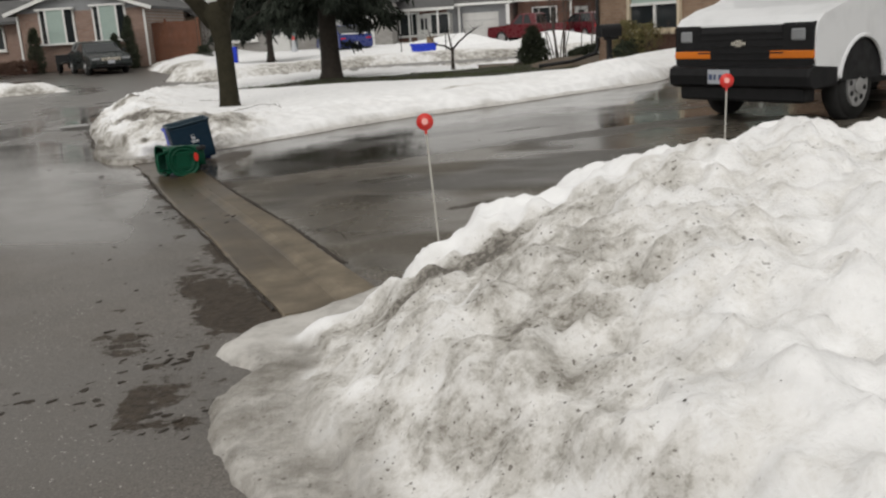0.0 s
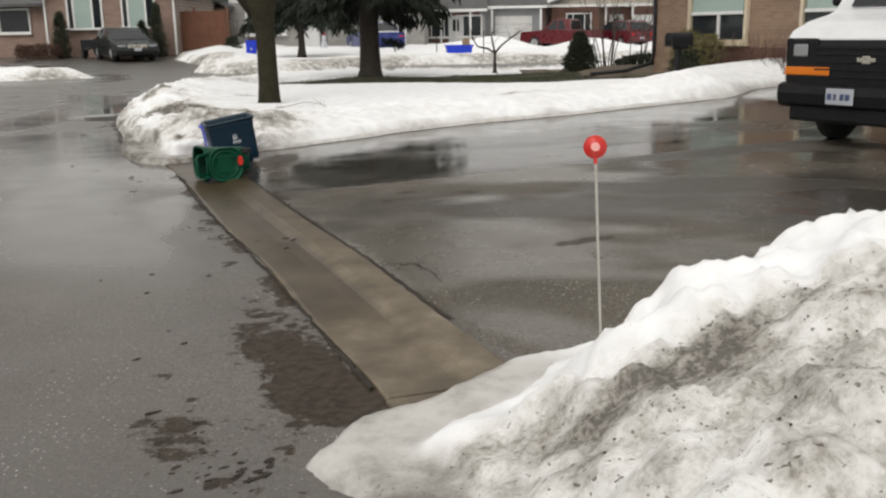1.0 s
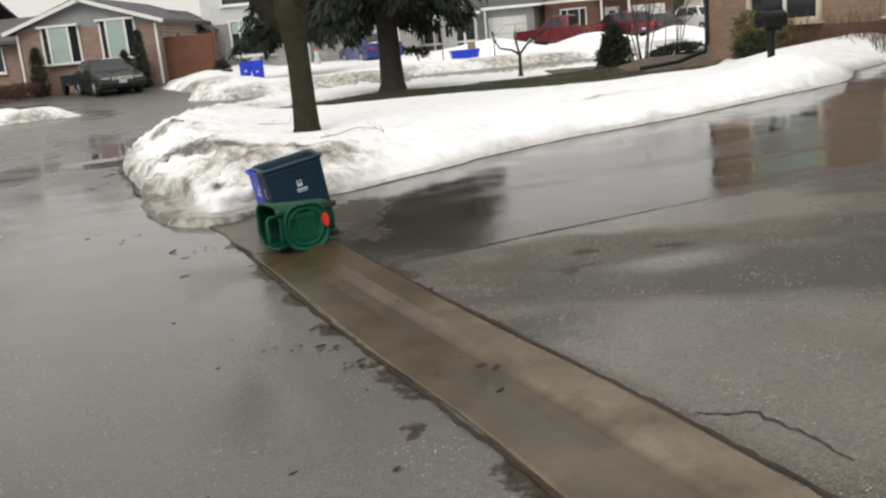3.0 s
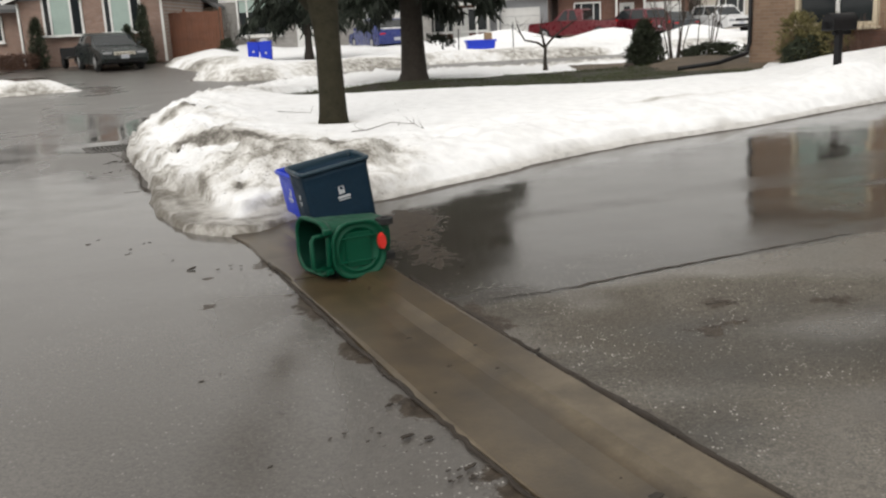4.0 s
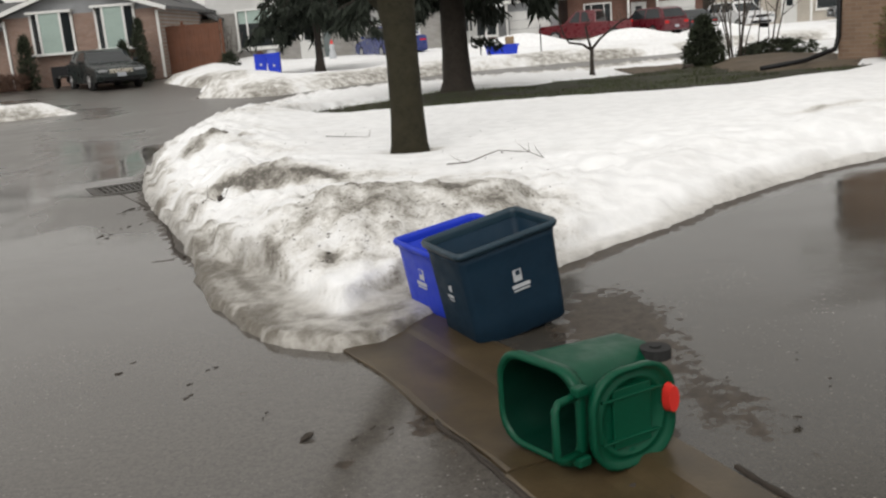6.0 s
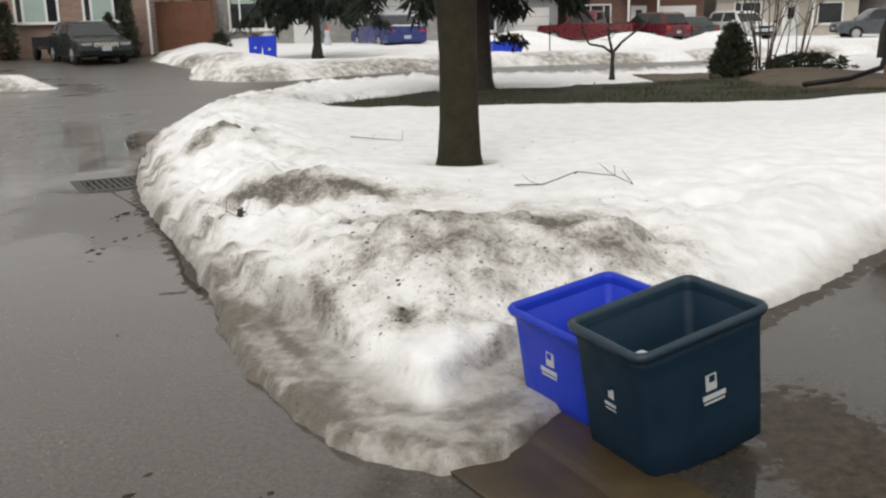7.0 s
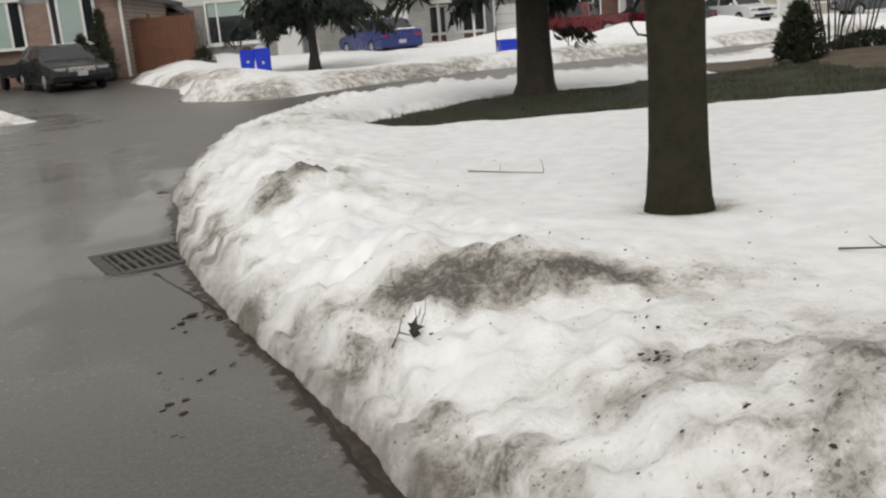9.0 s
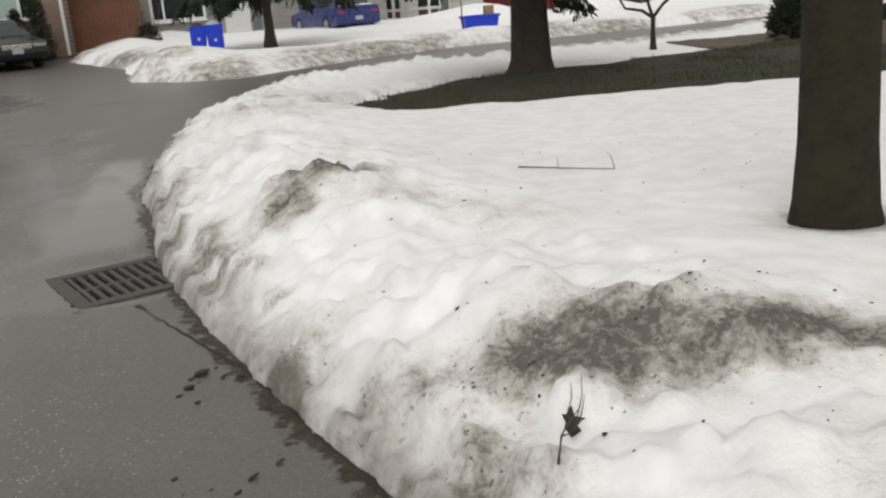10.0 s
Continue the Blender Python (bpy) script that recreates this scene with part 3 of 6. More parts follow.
def corner_height(x, y):
    d = ragged(SNOW_CORNER, x, y, 0.06, 300)
    g = land(x, y)
    east = smooth(-3.4, -2.6, x - 0.55 * (y - 12))
    bank = 0.16 * blob(x, y, -5.62, 17.2, 0.8, 1.6, 20) + 0.12 * blob(x, y, -4.75, 14.9, 0.9, 0.7) + 0.14 * blob(x, y, -3.9, 13.0, 0.9, 0.6) + 0.16 * blob(x, y, -5.9, 20.5, 0.9, 2.6) + 0.2 * blob(x, y, 3.6, 17.4, 1.3, 0.8, 40) + 0.3 * blob(x, y, 7.0, 21.6, 3.0, 1.0, 20) + 0.06 * blob(x, y, 0.6, 17.2, 2.5, 0.6, 40)
    hollow = 0.10 * blob(x, y, -4.75, 14.45, 0.7, 0.25, -12) + 0.05 * blob(x, y, -5.35, 16.4, 0.4, 0.5)
    lawn = 0.29 - 0.05 * smooth(18, 21, y) - 0.08 * smooth(25, 28, y) * smooth(-4.5, -2.5, x) - 0.13 * smooth(-2.5, 1.5, x) * smooth(16.5, 19.5, y) * smooth(4.6, 3.2, x) - 0.05 * blob(x, y, -3.585, 15.70, 0.26, 0.26) + 0.03 * blob(x, y, -3.585, 15.5, 0.6, 0.4)
    full = lawn + bank - hollow + lumps(x, y, 310) * (1 - 0.985 * smooth(0.8, 1.9, d)) * (1 - 0.6 * east)
    ledge = 0.06 + 0.02 * fbm(x, y, 0.3, 3, 320)
    broken = smooth(0.9, 0.25, d) * smooth(-2.9, -3.6, x - 0.3 * (y - 12))
    full = full + broken * (0.16 * np.abs(fbm(x, y, 0.20, 2, 371)) + 0.09 * np.abs(fbm(x, y, 0.10, 2, 372)) - 0.06)
    ledge = ledge * (1 - 0.3 * smooth(13.3, 12.4, y)) + (1 - 0.75 * smooth(13.3, 12.4, y)) * broken * 0.09 * np.abs(fbm(x, y, 0.13, 2, 373))
    front = smooth(13.3, 12.4, y) * smooth(-2.9, -3.5, x)
    foot = 0.12 + 0.30 * front + 0.05 * fbm(x, y, 0.35, 3, 325)
    up = 0.38 * smooth(foot, foot + 0.09, d) + 0.62 * smooth(foot, 0.8 + 0.45 * front, d)
    thaw = smooth(-0.12, 0.22, inside_distance(GRASS, x, y) + 0.4 * fbm(x, y, 1.3, 4, 330) + 0.16 * fbm(x, y, 0.35, 3, 331))
    z = g - 0.04 + 0.04 * smooth(-0.02, 0.02, d) + smooth(0.0, 0.05, d) * ledge * (1 - up) + full * up - 0.3 * smooth(0.0, -0.1, d)
    return z * (1 - thaw) + thaw * (g + 0.1)


def corner_dirt(x, y):
    d = inside_distance(SNOW_CORNER, x, y)
    road_side = smooth(0.75, 0.1, d) * smooth(-2.6, -3.4, x - 0.3 * (y - 12))
    patch = smooth(-0.2, 0.5, fbm(x, y, 0.6, 5, 340, 0.62))
    soot = (patch * (0.13 + 0.09 * road_side) + (0.15 + 0.55 * smooth(-0.1, 0.3, fbm(x, y, 0.22, 3, 343))) * smooth(0.42, 0.08, d) * road_side) * smooth(3.4, 1.6, d)
    crescent = 1.4 * blob(x, y, -4.66, 14.68, 0.72, 0.15, -14) + 0.9 * blob(x, y, -4.92, 14.72, 0.24, 0.24) + 1.6 * blob(x, y, -5.66, 17.16, 0.26, 0.20) + 0.9 * blob(x, y, -5.86, 16.85, 0.14, 0.2) + 0.5 * blob(x, y, 0.55, 15.9, 0.75, 0.12, 25) + 0.35 * blob(x, y, -5.25, 16.6, 0.6, 0.18, -35)
    brown = 0.66 * blob(x, y, -3.75, 13.3, 1.05, 0.85) + 0.5 * blob(x, y, -3.05, 13.0, 0.5, 0.35) + 0.35 * blob(x, y, -4.2, 12.6, 0.7, 0.5) + 0.3 * blob(x, y, -6.3, 22.5, 0.8, 4.0)
    spots = 1.0 * blob(x, y, -3.585, 15.68, 0.26, 0.24) + 0.8 * blob(x, y, -3.99, 12.33, 0.06, 0.06) + 0.6 * blob(x, y, -3.45, 13.5, 0.08, 0.05) + 0.5 * blob(x, y, -4.35, 13.7, 0.08, 0.05)
    lane = 0.35 * smooth(1.2, 0.5, d) * smooth(26, 28, y)
    tiers = 0.75 * smooth(0.1, 0.8, np.sin(d * 30 + 2.2 * fbm(x, y, 0.5, 3, 345)) * (0.6 + 0.6 * fbm(x, y, 0.6, 3, 346))) * smooth(13.4, 12.4, y) * smooth(-2.9, -3.5, x) * smooth(0.6, 0.42, d)
    return soot + (crescent + brown) * (0.8 + 0.7 * fbm(x, y, 0.25, 4, 350)) + spots + lane + tiers + 0.02


def corner_ice(x, y):
    d = inside_distance(SNOW_CORNER, x, y)
    front = smooth(13.3, 12.4, y) * smooth(-2.9, -3.5, x)
    return 0.95 * smooth(0.52, 0.36, d + 0.08 * fbm(x, y, 0.3, 3, 360)) * front + 0.75 * smooth(0.2, 0.05, d + 0.06 * fbm(x, y, 0.25, 3, 361))


corner = sheet("snow_lawn", spaced((-7.8, -2.2, 0.035), (-2.2, 6, 0.1), (6, 40, 0.6)), spaced((11.0, 18.5, 0.035), (18.5, 28, 0.1), (28, 42.5, 0.35)), corner_height, M_SNOW,
               {"dirt": corner_dirt, "ice": corner_ice}, keep=lambda x, y, z: (z > land(x, y) - 0.12))
tagged(corner, "melting snow over the corner lawn, dirty along the road", "snow", kind="stuff")
turf = sheet("lawn", spaced((-6.5, 4.6, 0.15)), spaced((19.5, 27.6, 0.15)), lambda x, y: land(x, y) + 0.135 + 0.03 * fbm(x, y, 0.6, 4, 8) + 0.10 * blob(x, y, -2.87, 24.4, 0.9, 0.8) - 0.25 * smooth(0.0, -0.5, inside_distance(GRASS, x, y)), M_TURF, {})
tagged(turf, "bare dark thawed turf and needle litter under the tree", "lawn", kind="structure")

# ---- trees ----
def tube(points, radii, sides=10, seed=0, rough=0.0):
    """Vertices and faces of a tapering limb."""
    vs, fs = [], []
    for i, p in enumerate(points):
        p = Vector(p)
        d = (Vector(points[min(i + 1, len(points) - 1)]) - Vector(points[max(i - 1, 0)])).normalized()
        a = d.cross(Vector((0.31, 0.95, 0.05))).normalized()
        b = d.cross(a)
        for j in range(sides):
            t = 2 * math.pi * j / sides
            r = radii[i] * (1 + rough * math.sin(3 * t + seed + i * 0.7))
            q = p + (a * math.cos(t) + b * math.sin(t)) * r
            vs.append(q[:])
    for i in range(len(points) - 1):
        for j in range(sides):
            k = (j + 1) % sides
            fs.append((i * sides + j, i * sides + k, (i + 1) * sides + k, (i + 1) * sides + j))
    fs.append(tuple(range(sides - 1, -1, -1)))
    fs.append(tuple((len(points) - 1) * sides + j for j in range(sides)))
    return vs, fs


def merged(parts):
    vs, fs = [], []
    for v, f in parts:
        o = len(vs)
        vs += v
        fs += [tuple(i + o for i in face) for face in f]
    return vs, fs


maple = new("street_tree", None)
maple.location = (-3.585, 15.72, 0.26)
tagged(maple, "bare tree with a straight greenish brown trunk in snow", "tree")
link_mesh("trunk", *tube([(0, 0, -0.2), (0, 0, 0.03), (0, 0, 0.14), (0, 0, 0.4), (-0.005, 0, 0.9), (-0.015, 0, 1.2), (-0.03, 0, 1.42), (-0.06, 0, 1.62), (-0.09, 0, 1.8)], [0.25, 0.195, 0.172, 0.155, 0.146, 0.152, 0.18, 0.22, 0.17], 24, 0, 0.03), M_BARK, maple)
# ---- more materials ----
def make_brick(name, a, b, mortar, size=1.0):
    k = Nodes(name)
    t = k.n("TexBrick")
    t.inputs["Scale"].default_value = 4.2 / size
    t.inputs["Mortar Size"].default_value = 0.018
    t.inputs["Brick Width"].default_value = 0.95
    t.inputs["Row Height"].default_value = 0.31
    for key, c in (("Color1", a), ("Color2", b), ("Mortar", mortar)):
        t.inputs[key].default_value = (*c, 1)
    m = k.n("Mapping")
    m.inputs["Rotation"].default_value = (radians(90), 0, 0)
    k.to(k.where(), m.inputs["Vector"])
    k.to(m.outputs[0], t.inputs["Vector"])
    col = k.mix(k.steps(k.noise(1.2, 5), 0.3, 0.7, 0.0, 0.5), t.outputs["Color"], k.mix(1.0, t.outputs["Color"], (0.6, 0.58, 0.56), "MULTIPLY"))
    return k.set(Base_Color=col, Roughness=0.85, Normal=k.bump(t.outputs["Fac"], 0.3, -0.008))


def make_siding(name, col, pitch):
    k = Nodes(name)
    w = k.n("TexWave")
    w.wave_profile, w.bands_direction = "SAW", "Z"
    w.inputs["Scale"].default_value = 0.314 / pitch
    k.to(k.where(), w.inputs["Vector"])
    c = k.mix(k.steps(k.noise(1.5, 5), 0.3, 0.7), tuple(v * 0.86 for v in col), col)
    return k.set(Base_Color=c, Roughness=0.6, Normal=k.bump(w.outputs["Fac"], 0.5, 0.02))


def make_glass(name, tint, rough=0.04):
    k = Nodes(name)
    c = k.mix(k.steps(k.noise(0.8, 3), 0.3, 0.7), tuple(v * 0.7 for v in tint), tint)
    return k.set(Base_Color=c, Roughness=rough, Specular_IOR_Level=0.4)


M_BRICK_RED = make_brick("red_brick", (0.27, 0.175, 0.135), (0.33, 0.22, 0.175), (0.33, 0.31, 0.285))
M_BRICK_TAN = make_brick("tan_brick", (0.30, 0.205, 0.14), (0.24, 0.155, 0.105), (0.30, 0.25, 0.2))
M_BRICK_DARK = make_brick("dark_red_brick", (0.13, 0.06, 0.042), (0.17, 0.085, 0.06), (0.16, 0.13, 0.11))
M_BRICK_GREY = make_brick("grey_brick", (0.26, 0.25, 0.235), (0.32, 0.31, 0.29), (0.3, 0.29, 0.28))
M_SIDE_WHITE = make_siding("white_siding", (0.66, 0.66, 0.65), 0.2)
M_SIDE_GREY = make_siding("grey_siding", (0.30, 0.31, 0.32), 0.2)
M_SIDE_BEIGE = make_siding("beige_siding", (0.46, 0.42, 0.36), 0.2)
M_ROOF = surface("asphalt_shingle", (0.10, 0.10, 0.10), 0.9, vary=0.3, grain=18, blot=2, bump=0.5)
M_TRIM = surface("white_trim_paint", (0.72, 0.72, 0.70), 0.5, vary=0.1)
M_CREAM = surface("cream_trim_paint", (0.58, 0.50, 0.37), 0.55, vary=0.12)
M_PANE = make_glass("window_glass", (0.16, 0.19, 0.19))
M_PANE_DARK = make_glass("dark_window_glass", (0.03, 0.035, 0.038))
M_BLIND = surface("pale_green_blind", (0.33, 0.42, 0.38), 0.4, vary=0.1, grain=8)
M_FENCE = surface("stained_fence_board", (0.135, 0.056, 0.031), 0.8, vary=0.35, grain=20, blot=2, bump=0.4)
M_WOOD = surface("weathered_wood", (0.12, 0.095, 0.07), 0.85, vary=0.4, grain=30, bump=0.4)
M_DOOR = surface("white_door_paint", (0.62, 0.62, 0.6), 0.45, vary=0.1)
M_NEEDLE = surface("spruce_needles", (0.014, 0.020, 0.012), 0.85, vary=0.5, grain=6, blot=1.2, bump=0.0)
M_CEDAR = surface("cedar_foliage", (0.028, 0.036, 0.018), 0.85, vary=0.5, grain=8, blot=2, bump=0.0)
M_YELLOWLEAF = surface("yellow_green_foliage", (0.15, 0.13, 0.05), 0.8, vary=0.5, grain=8, blot=4, bump=0.0)
M_TWIG = surface("bare_twigs", (0.10, 0.055, 0.038), 0.9, vary=0.4, grain=20, bump=0.0)
M_TWIG_GREY = surface("grey_twigs", (0.085, 0.07, 0.058), 0.9, vary=0.4, grain=20, bump=0.0)
M_DEBRIS = surface("dark_litter", (0.035, 0.027, 0.02), 0.85, vary=0.5, grain=30, bump=0.2)
M_LEAF = surface("brown_dead_leaf", (0.03, 0.022, 0.017), 0.7, vary=0.4, grain=30, bump=0.2)
M_BIN_NAVY = surface("navy_plastic", (0.005, 0.022, 0.042), 0.6, vary=0.2, grain=60, blot=5, bump=0.05, spec=0.25)
M_BIN_NAVY_RIM = surface("navy_plastic_rim", (0.012, 0.034, 0.052), 0.42, vary=0.2, grain=60, blot=5, bump=0.05)
M_BIN_BLUE = surface("bright_blue_plastic", (0.016, 0.045, 0.50), 0.45, vary=0.12, grain=60, blot=5, bump=0.05, spec=0.3)
M_BIN_GREEN = surface("green_plastic", (0.001, 0.058, 0.029), 0.40, vary=0.2, grain=60, blot=5, bump=0.05, spec=0.22)
# same green plastic, darkened so the bin's hollow looks shaded
M_BIN_GREEN_SHADED = surface("green_plastic_shaded", (0.001, 0.022, 0.013), 0.5, vary=0.25, grain=60, blot=5, bump=0.05, spec=0.2)
M_PRINT = surface("white_print", (0.50, 0.52, 0.54), 0.6, vary=0.15)
M_BOTTLE = make_glass("pale_blue_plastic", (0.22, 0.42, 0.50), 0.2)
M_RED = surface("red_plastic", (0.62, 0.03, 0.022), 0.35, vary=0.1)
M_REFLECT = surface("pale_reflector", (0.85, 0.42, 0.38), 0.3, vary=0.2)
M_STAKE = surface("white_fibreglass", (0.42, 0.41, 0.37), 0.45, vary=0.1)
M_IRON = surface("cast_iron", (0.075, 0.071, 0.064), 0.7, metal=0.0, vary=0.35, grain=50, bump=0.3)
M_PIT_SHADE = surface("drain_pit_shade", (0.008, 0.008, 0.008), 0.9, vary=0.3)
M_TYRE = surface("tyre_rubber", (0.018, 0.018, 0.018), 0.8, vary=0.3)
M_STEEL = surface("painted_steel_wheel", (0.40, 0.40, 0.40), 0.35, metal=0.6, vary=0.3, grain=30, blot=8)
M_BLACKPLASTIC = surface("black_bumper_plastic", (0.007, 0.007, 0.008), 0.5, vary=0.3, blot=4, spec=0.3)
M_LAMP = make_glass("clear_lamp_lens", (0.30, 0.31, 0.32), 0.12)
M_AMBER = make_glass("amber_lamp_lens", (0.75, 0.20, 0.015), 0.2)
M_TAIL = make_glass("red_lamp_lens", (0.55, 0.012, 0.012), 0.2)
M_CHROME = surface("dull_chrome", (0.55, 0.52, 0.45), 0.3, metal=0.8, vary=0.2)
M_PLATE = surface("plate_white", (0.42, 0.44, 0.48), 0.5, vary=0.1)
M_PLATEINK = surface("plate_ink", (0.06, 0.08, 0.16), 0.6, vary=0.1)


def paint(name, col, rough=0.22):
    k = Nodes(name)
    grime = k.steps(k.noise(3.0, 5), 0.45, 0.75, 0.0, 0.35)
    c = k.mix(grime, col, tuple(v * 0.7 + 0.012 for v in col))
    return k.set(Base_Color=c, Roughness=k.steps(k.noise(5, 4), 0.3, 0.7, rough, rough + 0.2), Coat_Weight=0.3, Coat_Roughness=0.15)


# ---- part helpers ----
def part(name, bm, mat, parent, label="", flat=True):
    me = bpy.data.meshes.new(name)
    bmesh.ops.recalc_face_normals(bm, faces=bm.faces)
    bm.to_mesh(me)
    bm.free()
    if mat:
        me.materials.append(mat)
    if not flat:
        me.polygons.foreach_set("use_smooth", [True] * len(me.polygons))
    ob = new(name, me)
    ob.parent = parent
    if label:
        ob["label"] = label
    return ob


def group_at(name, m, label, category, group="", kind=""):
    e = new(name, None)
    e.matrix_basis = m
    return tagged(e, label, category, group, kind)


def box(sx, sy, sz, x=0, y=0, z=0, bevel=0.0, segs=2, turn=None):
    """A box centred in x and y whose foot is at z."""
    bm = bmesh.new()
    bmesh.ops.create_cube(bm, size=1)
    bmesh.ops.scale(bm, vec=(sx, sy, sz), verts=bm.verts)
    if bevel:
        bmesh.ops.bevel(bm, geom=bm.edges[:], offset=bevel, segments=segs, affect="EDGES", profile=0.5)
    if turn:
        bmesh.ops.rotate(bm, matrix=Euler([radians(a) for a in turn]).to_matrix(), verts=bm.verts)
    bmesh.ops.translate(bm, vec=(x, y, z + sz / 2), verts=bm.verts)
    return bm


def drum(r, depth, x=0, y=0, z=0, axis="Z", r2=None, segs=28):
    bm = bmesh.new()
    bmesh.ops.create_cone(bm, cap_ends=True, segments=segs, radius1=r, radius2=r if r2 is None else r2, depth=depth)
    rot = {"X": (0, 90, 0), "Y": (90, 0, 0), "Z": (0, 0, 0)}[axis]
    bmesh.ops.rotate(bm, matrix=Euler([radians(a) for a in rot]).to_matrix(), verts=bm.verts)
    bmesh.ops.translate(bm, vec=(x, y, z), verts=bm.verts)
    return bm


def join(*bms):
    out = bmesh.new()
    for b in bms:
        me = bpy.data.meshes.new("tmp")
        b.to_mesh(me)
        b.free()
        out.from_mesh(me)
        bpy.data.meshes.remove(me)
    return out


def from_lists(vs, fs):
    bm = bmesh.new()
    v = [bm.verts.new(p) for p in vs]
    for f in fs:
        try:
            bm.faces.new([v[i] for i in f])
        except ValueError:
            pass
    return bm


def slab(profile, half, bevel=0.05, segs=3):
    """A side profile (x, z) given width: half(x, z) is the half width at each point."""
    bm = bmesh.new()
    L = [bm.verts.new((x, half(x, z), z)) for x, z in profile]
    R = [bm.verts.new((x, -half(x, z), z)) for x, z in profile]
    n = len(profile)
    caps = [bm.faces.new(L), bm.faces.new(R[::-1])]
    for i in range(n):
        j = (i + 1) % n
        bm.faces.new((L[j], L[i], R[i], R[j]))
    if bevel:
        edges = list({e for c in caps for e in c.edges})
        bmesh.ops.bevel(bm, geom=edges, offset=bevel, segments=segs, affect="EDGES", profile=0.6, clamp_overlap=True)
    bmesh.ops.triangulate(bm, faces=[f for f in bm.faces if len(f.verts) > 4])
    return bm


def wheel(parent, x, y, r, width, rim, rim_mat, side):
    w = part("wheel", drum(r * 0.4, width * 0.7, axis="Y"), M_BLACKPLASTIC, parent)
    w.matrix_basis = pose(x, y, r)
    t = drum(r, width, axis="Y", segs=32)
    bmesh.ops.bevel(t, geom=[e for e in t.edges if abs(e.verts[0].co.y - e.verts[1].co.y) < 1e-5], offset=width * 0.18, segments=3, affect="EDGES")
    part("tyre", t, M_TYRE, w, flat=False)
    o = side * (width / 2 + 0.004)
    dish = join(drum(rim, 0.012, y=o, axis="Y", segs=28), drum(rim * 0.94, 0.02, y=o + side * 0.004, axis="Y", r2=rim * 0.9, segs=28), drum(rim * 0.36, 0.05, y=o + side * 0.012, axis="Y", segs=18))
    d = part("rim", dish, rim_mat, w)
    for k in range(8 if rim > 0.22 and rim_mat is M_STEEL and parent.name.startswith("van") else 0):
        a = k * math.pi / 4 + 0.2
        part("rim_slot", drum(rim * 0.13, 0.03, x=rim * 0.66 * math.cos(a), y=o + side * 0.006, z=rim * 0.66 * math.sin(a), axis="Y", segs=10), M_BLACKPLASTIC, w)
    return w


# ---- van in the driveway ----
VAN_DIR = Vector((-0.834, -0.552, 0)).normalized()
van_angle = math.degrees(math.atan2(VAN_DIR.y, VAN_DIR.x))
van_left = Vector((-VAN_DIR.y, VAN_DIR.x, 0))
van_at = Vector((4.62, 10.08, 0)) - van_left * 0.95
van = group_at("van", pose(van_at.x, van_at.y, 0.165, 0, 0, van_angle) @ Matrix.Diagonal((0.86, 1, 1.04, 1)), "white cargo van with black grille parked on wet driveway", "van")
M_VAN = paint("white_van_paint", (0.72, 0.73, 0.74), 0.3)


def van_half(x, z):
    w = 1.0 - 0.10 * max(0, z - 1.15) ** 1.3
    return w * (1 - 0.10 * max(0, x - 0.35) ** 1.5)


van_side = [(0.86, 0.52), (0.90, 0.70), (0.90, 0.98), (0.87, 1.06), (0.78, 1.13), (0.45, 1.22), (0.05, 1.29), (-0.08, 1.33), (-0.40, 1.72), (-0.68, 2.02), (-0.85, 2.08), (-1.4, 2.12), (-4.2, 2.10), (-4.42, 2.04), (-4.5, 1.2), (-4.5, 0.48)]
van_side += [(-3.43 - 0.47, 0.46)] + [(-3.43 - 0.46 * math.cos(t), 0.40 + 0.46 * math.sin(t)) for t in np.linspace(0.1, math.pi - 0.1, 9)] + [(-3.43 + 0.47, 0.46)]
van_side += [(-0.49, 0.44)] + [(-0.48 * math.cos(t), 0.40 + 0.48 * math.sin(t)) for t in np.linspace(0.1, math.pi - 0.1, 11)] + [(0.49, 0.52)]
part("body", slab(van_side, van_half, 0.07, 3), M_VAN, van)
core = part("underbody", box(4.7, 1.5, 0.75, -1.9, 0, 0.35), M_BLACKPLASTIC, van)
fascia_prof = [(0.84, 0.60), (0.925, 0.62), (0.93, 0.80), (0.925, 0.98), (0.90, 1.035), (0.84, 1.05)]
grille = part("grille", slab(fascia_prof, lambda x, z: 0.93, 0.035, 2), M_BLACKPLASTIC, van, "matt black plastic grille panel")
for z in (0.68, 0.75, 0.82, 0.895, 0.955):
    b = part("grille_bar", box(0.012, 1.16, 0.016, 0.934, 0, z, 0.003), M_BLACKPLASTIC, grille)
for sgn in (1, -1):
    hl = part("headlight", box(0.05, 0.17, 0.125, 0.922, sgn * 0.76, 0.875, 0.02), M_LAMP, van, "clear rectangular headlight")
    part("lamp_surround", box(0.03, 0.38, 0.255, 0.914, sgn * 0.745, 0.80, 0.03), M_BLACKPLASTIC, hl)
    sig = join(box(0.035, 0.52, 0.085, 0.918, sgn * 0.665, 0.695, 0.012), box(0.14, 0.03, 0.085, 0.86, sgn * 0.93, 0.695, 0.012))
    part("turn_signal", sig, M_AMBER, van, "amber turn signal lens")
    part("corner_panel", box(0.22, 0.03, 0.43, 0.80, sgn * 0.925, 0.63, 0.012), M_BLACKPLASTIC, van)
bump = [(0.5, 0.40), (0.93, 0.38), (1.02, 0.42), (1.04, 0.52), (1.02, 0.60), (0.93, 0.625), (0.5, 0.60)]
part("bumper", slab(bump, lambda x, z: 1.0 - 0.14 * max(0, x - 0.75), 0.035, 3), M_BLACKPLASTIC, van, "black plastic front bumper")
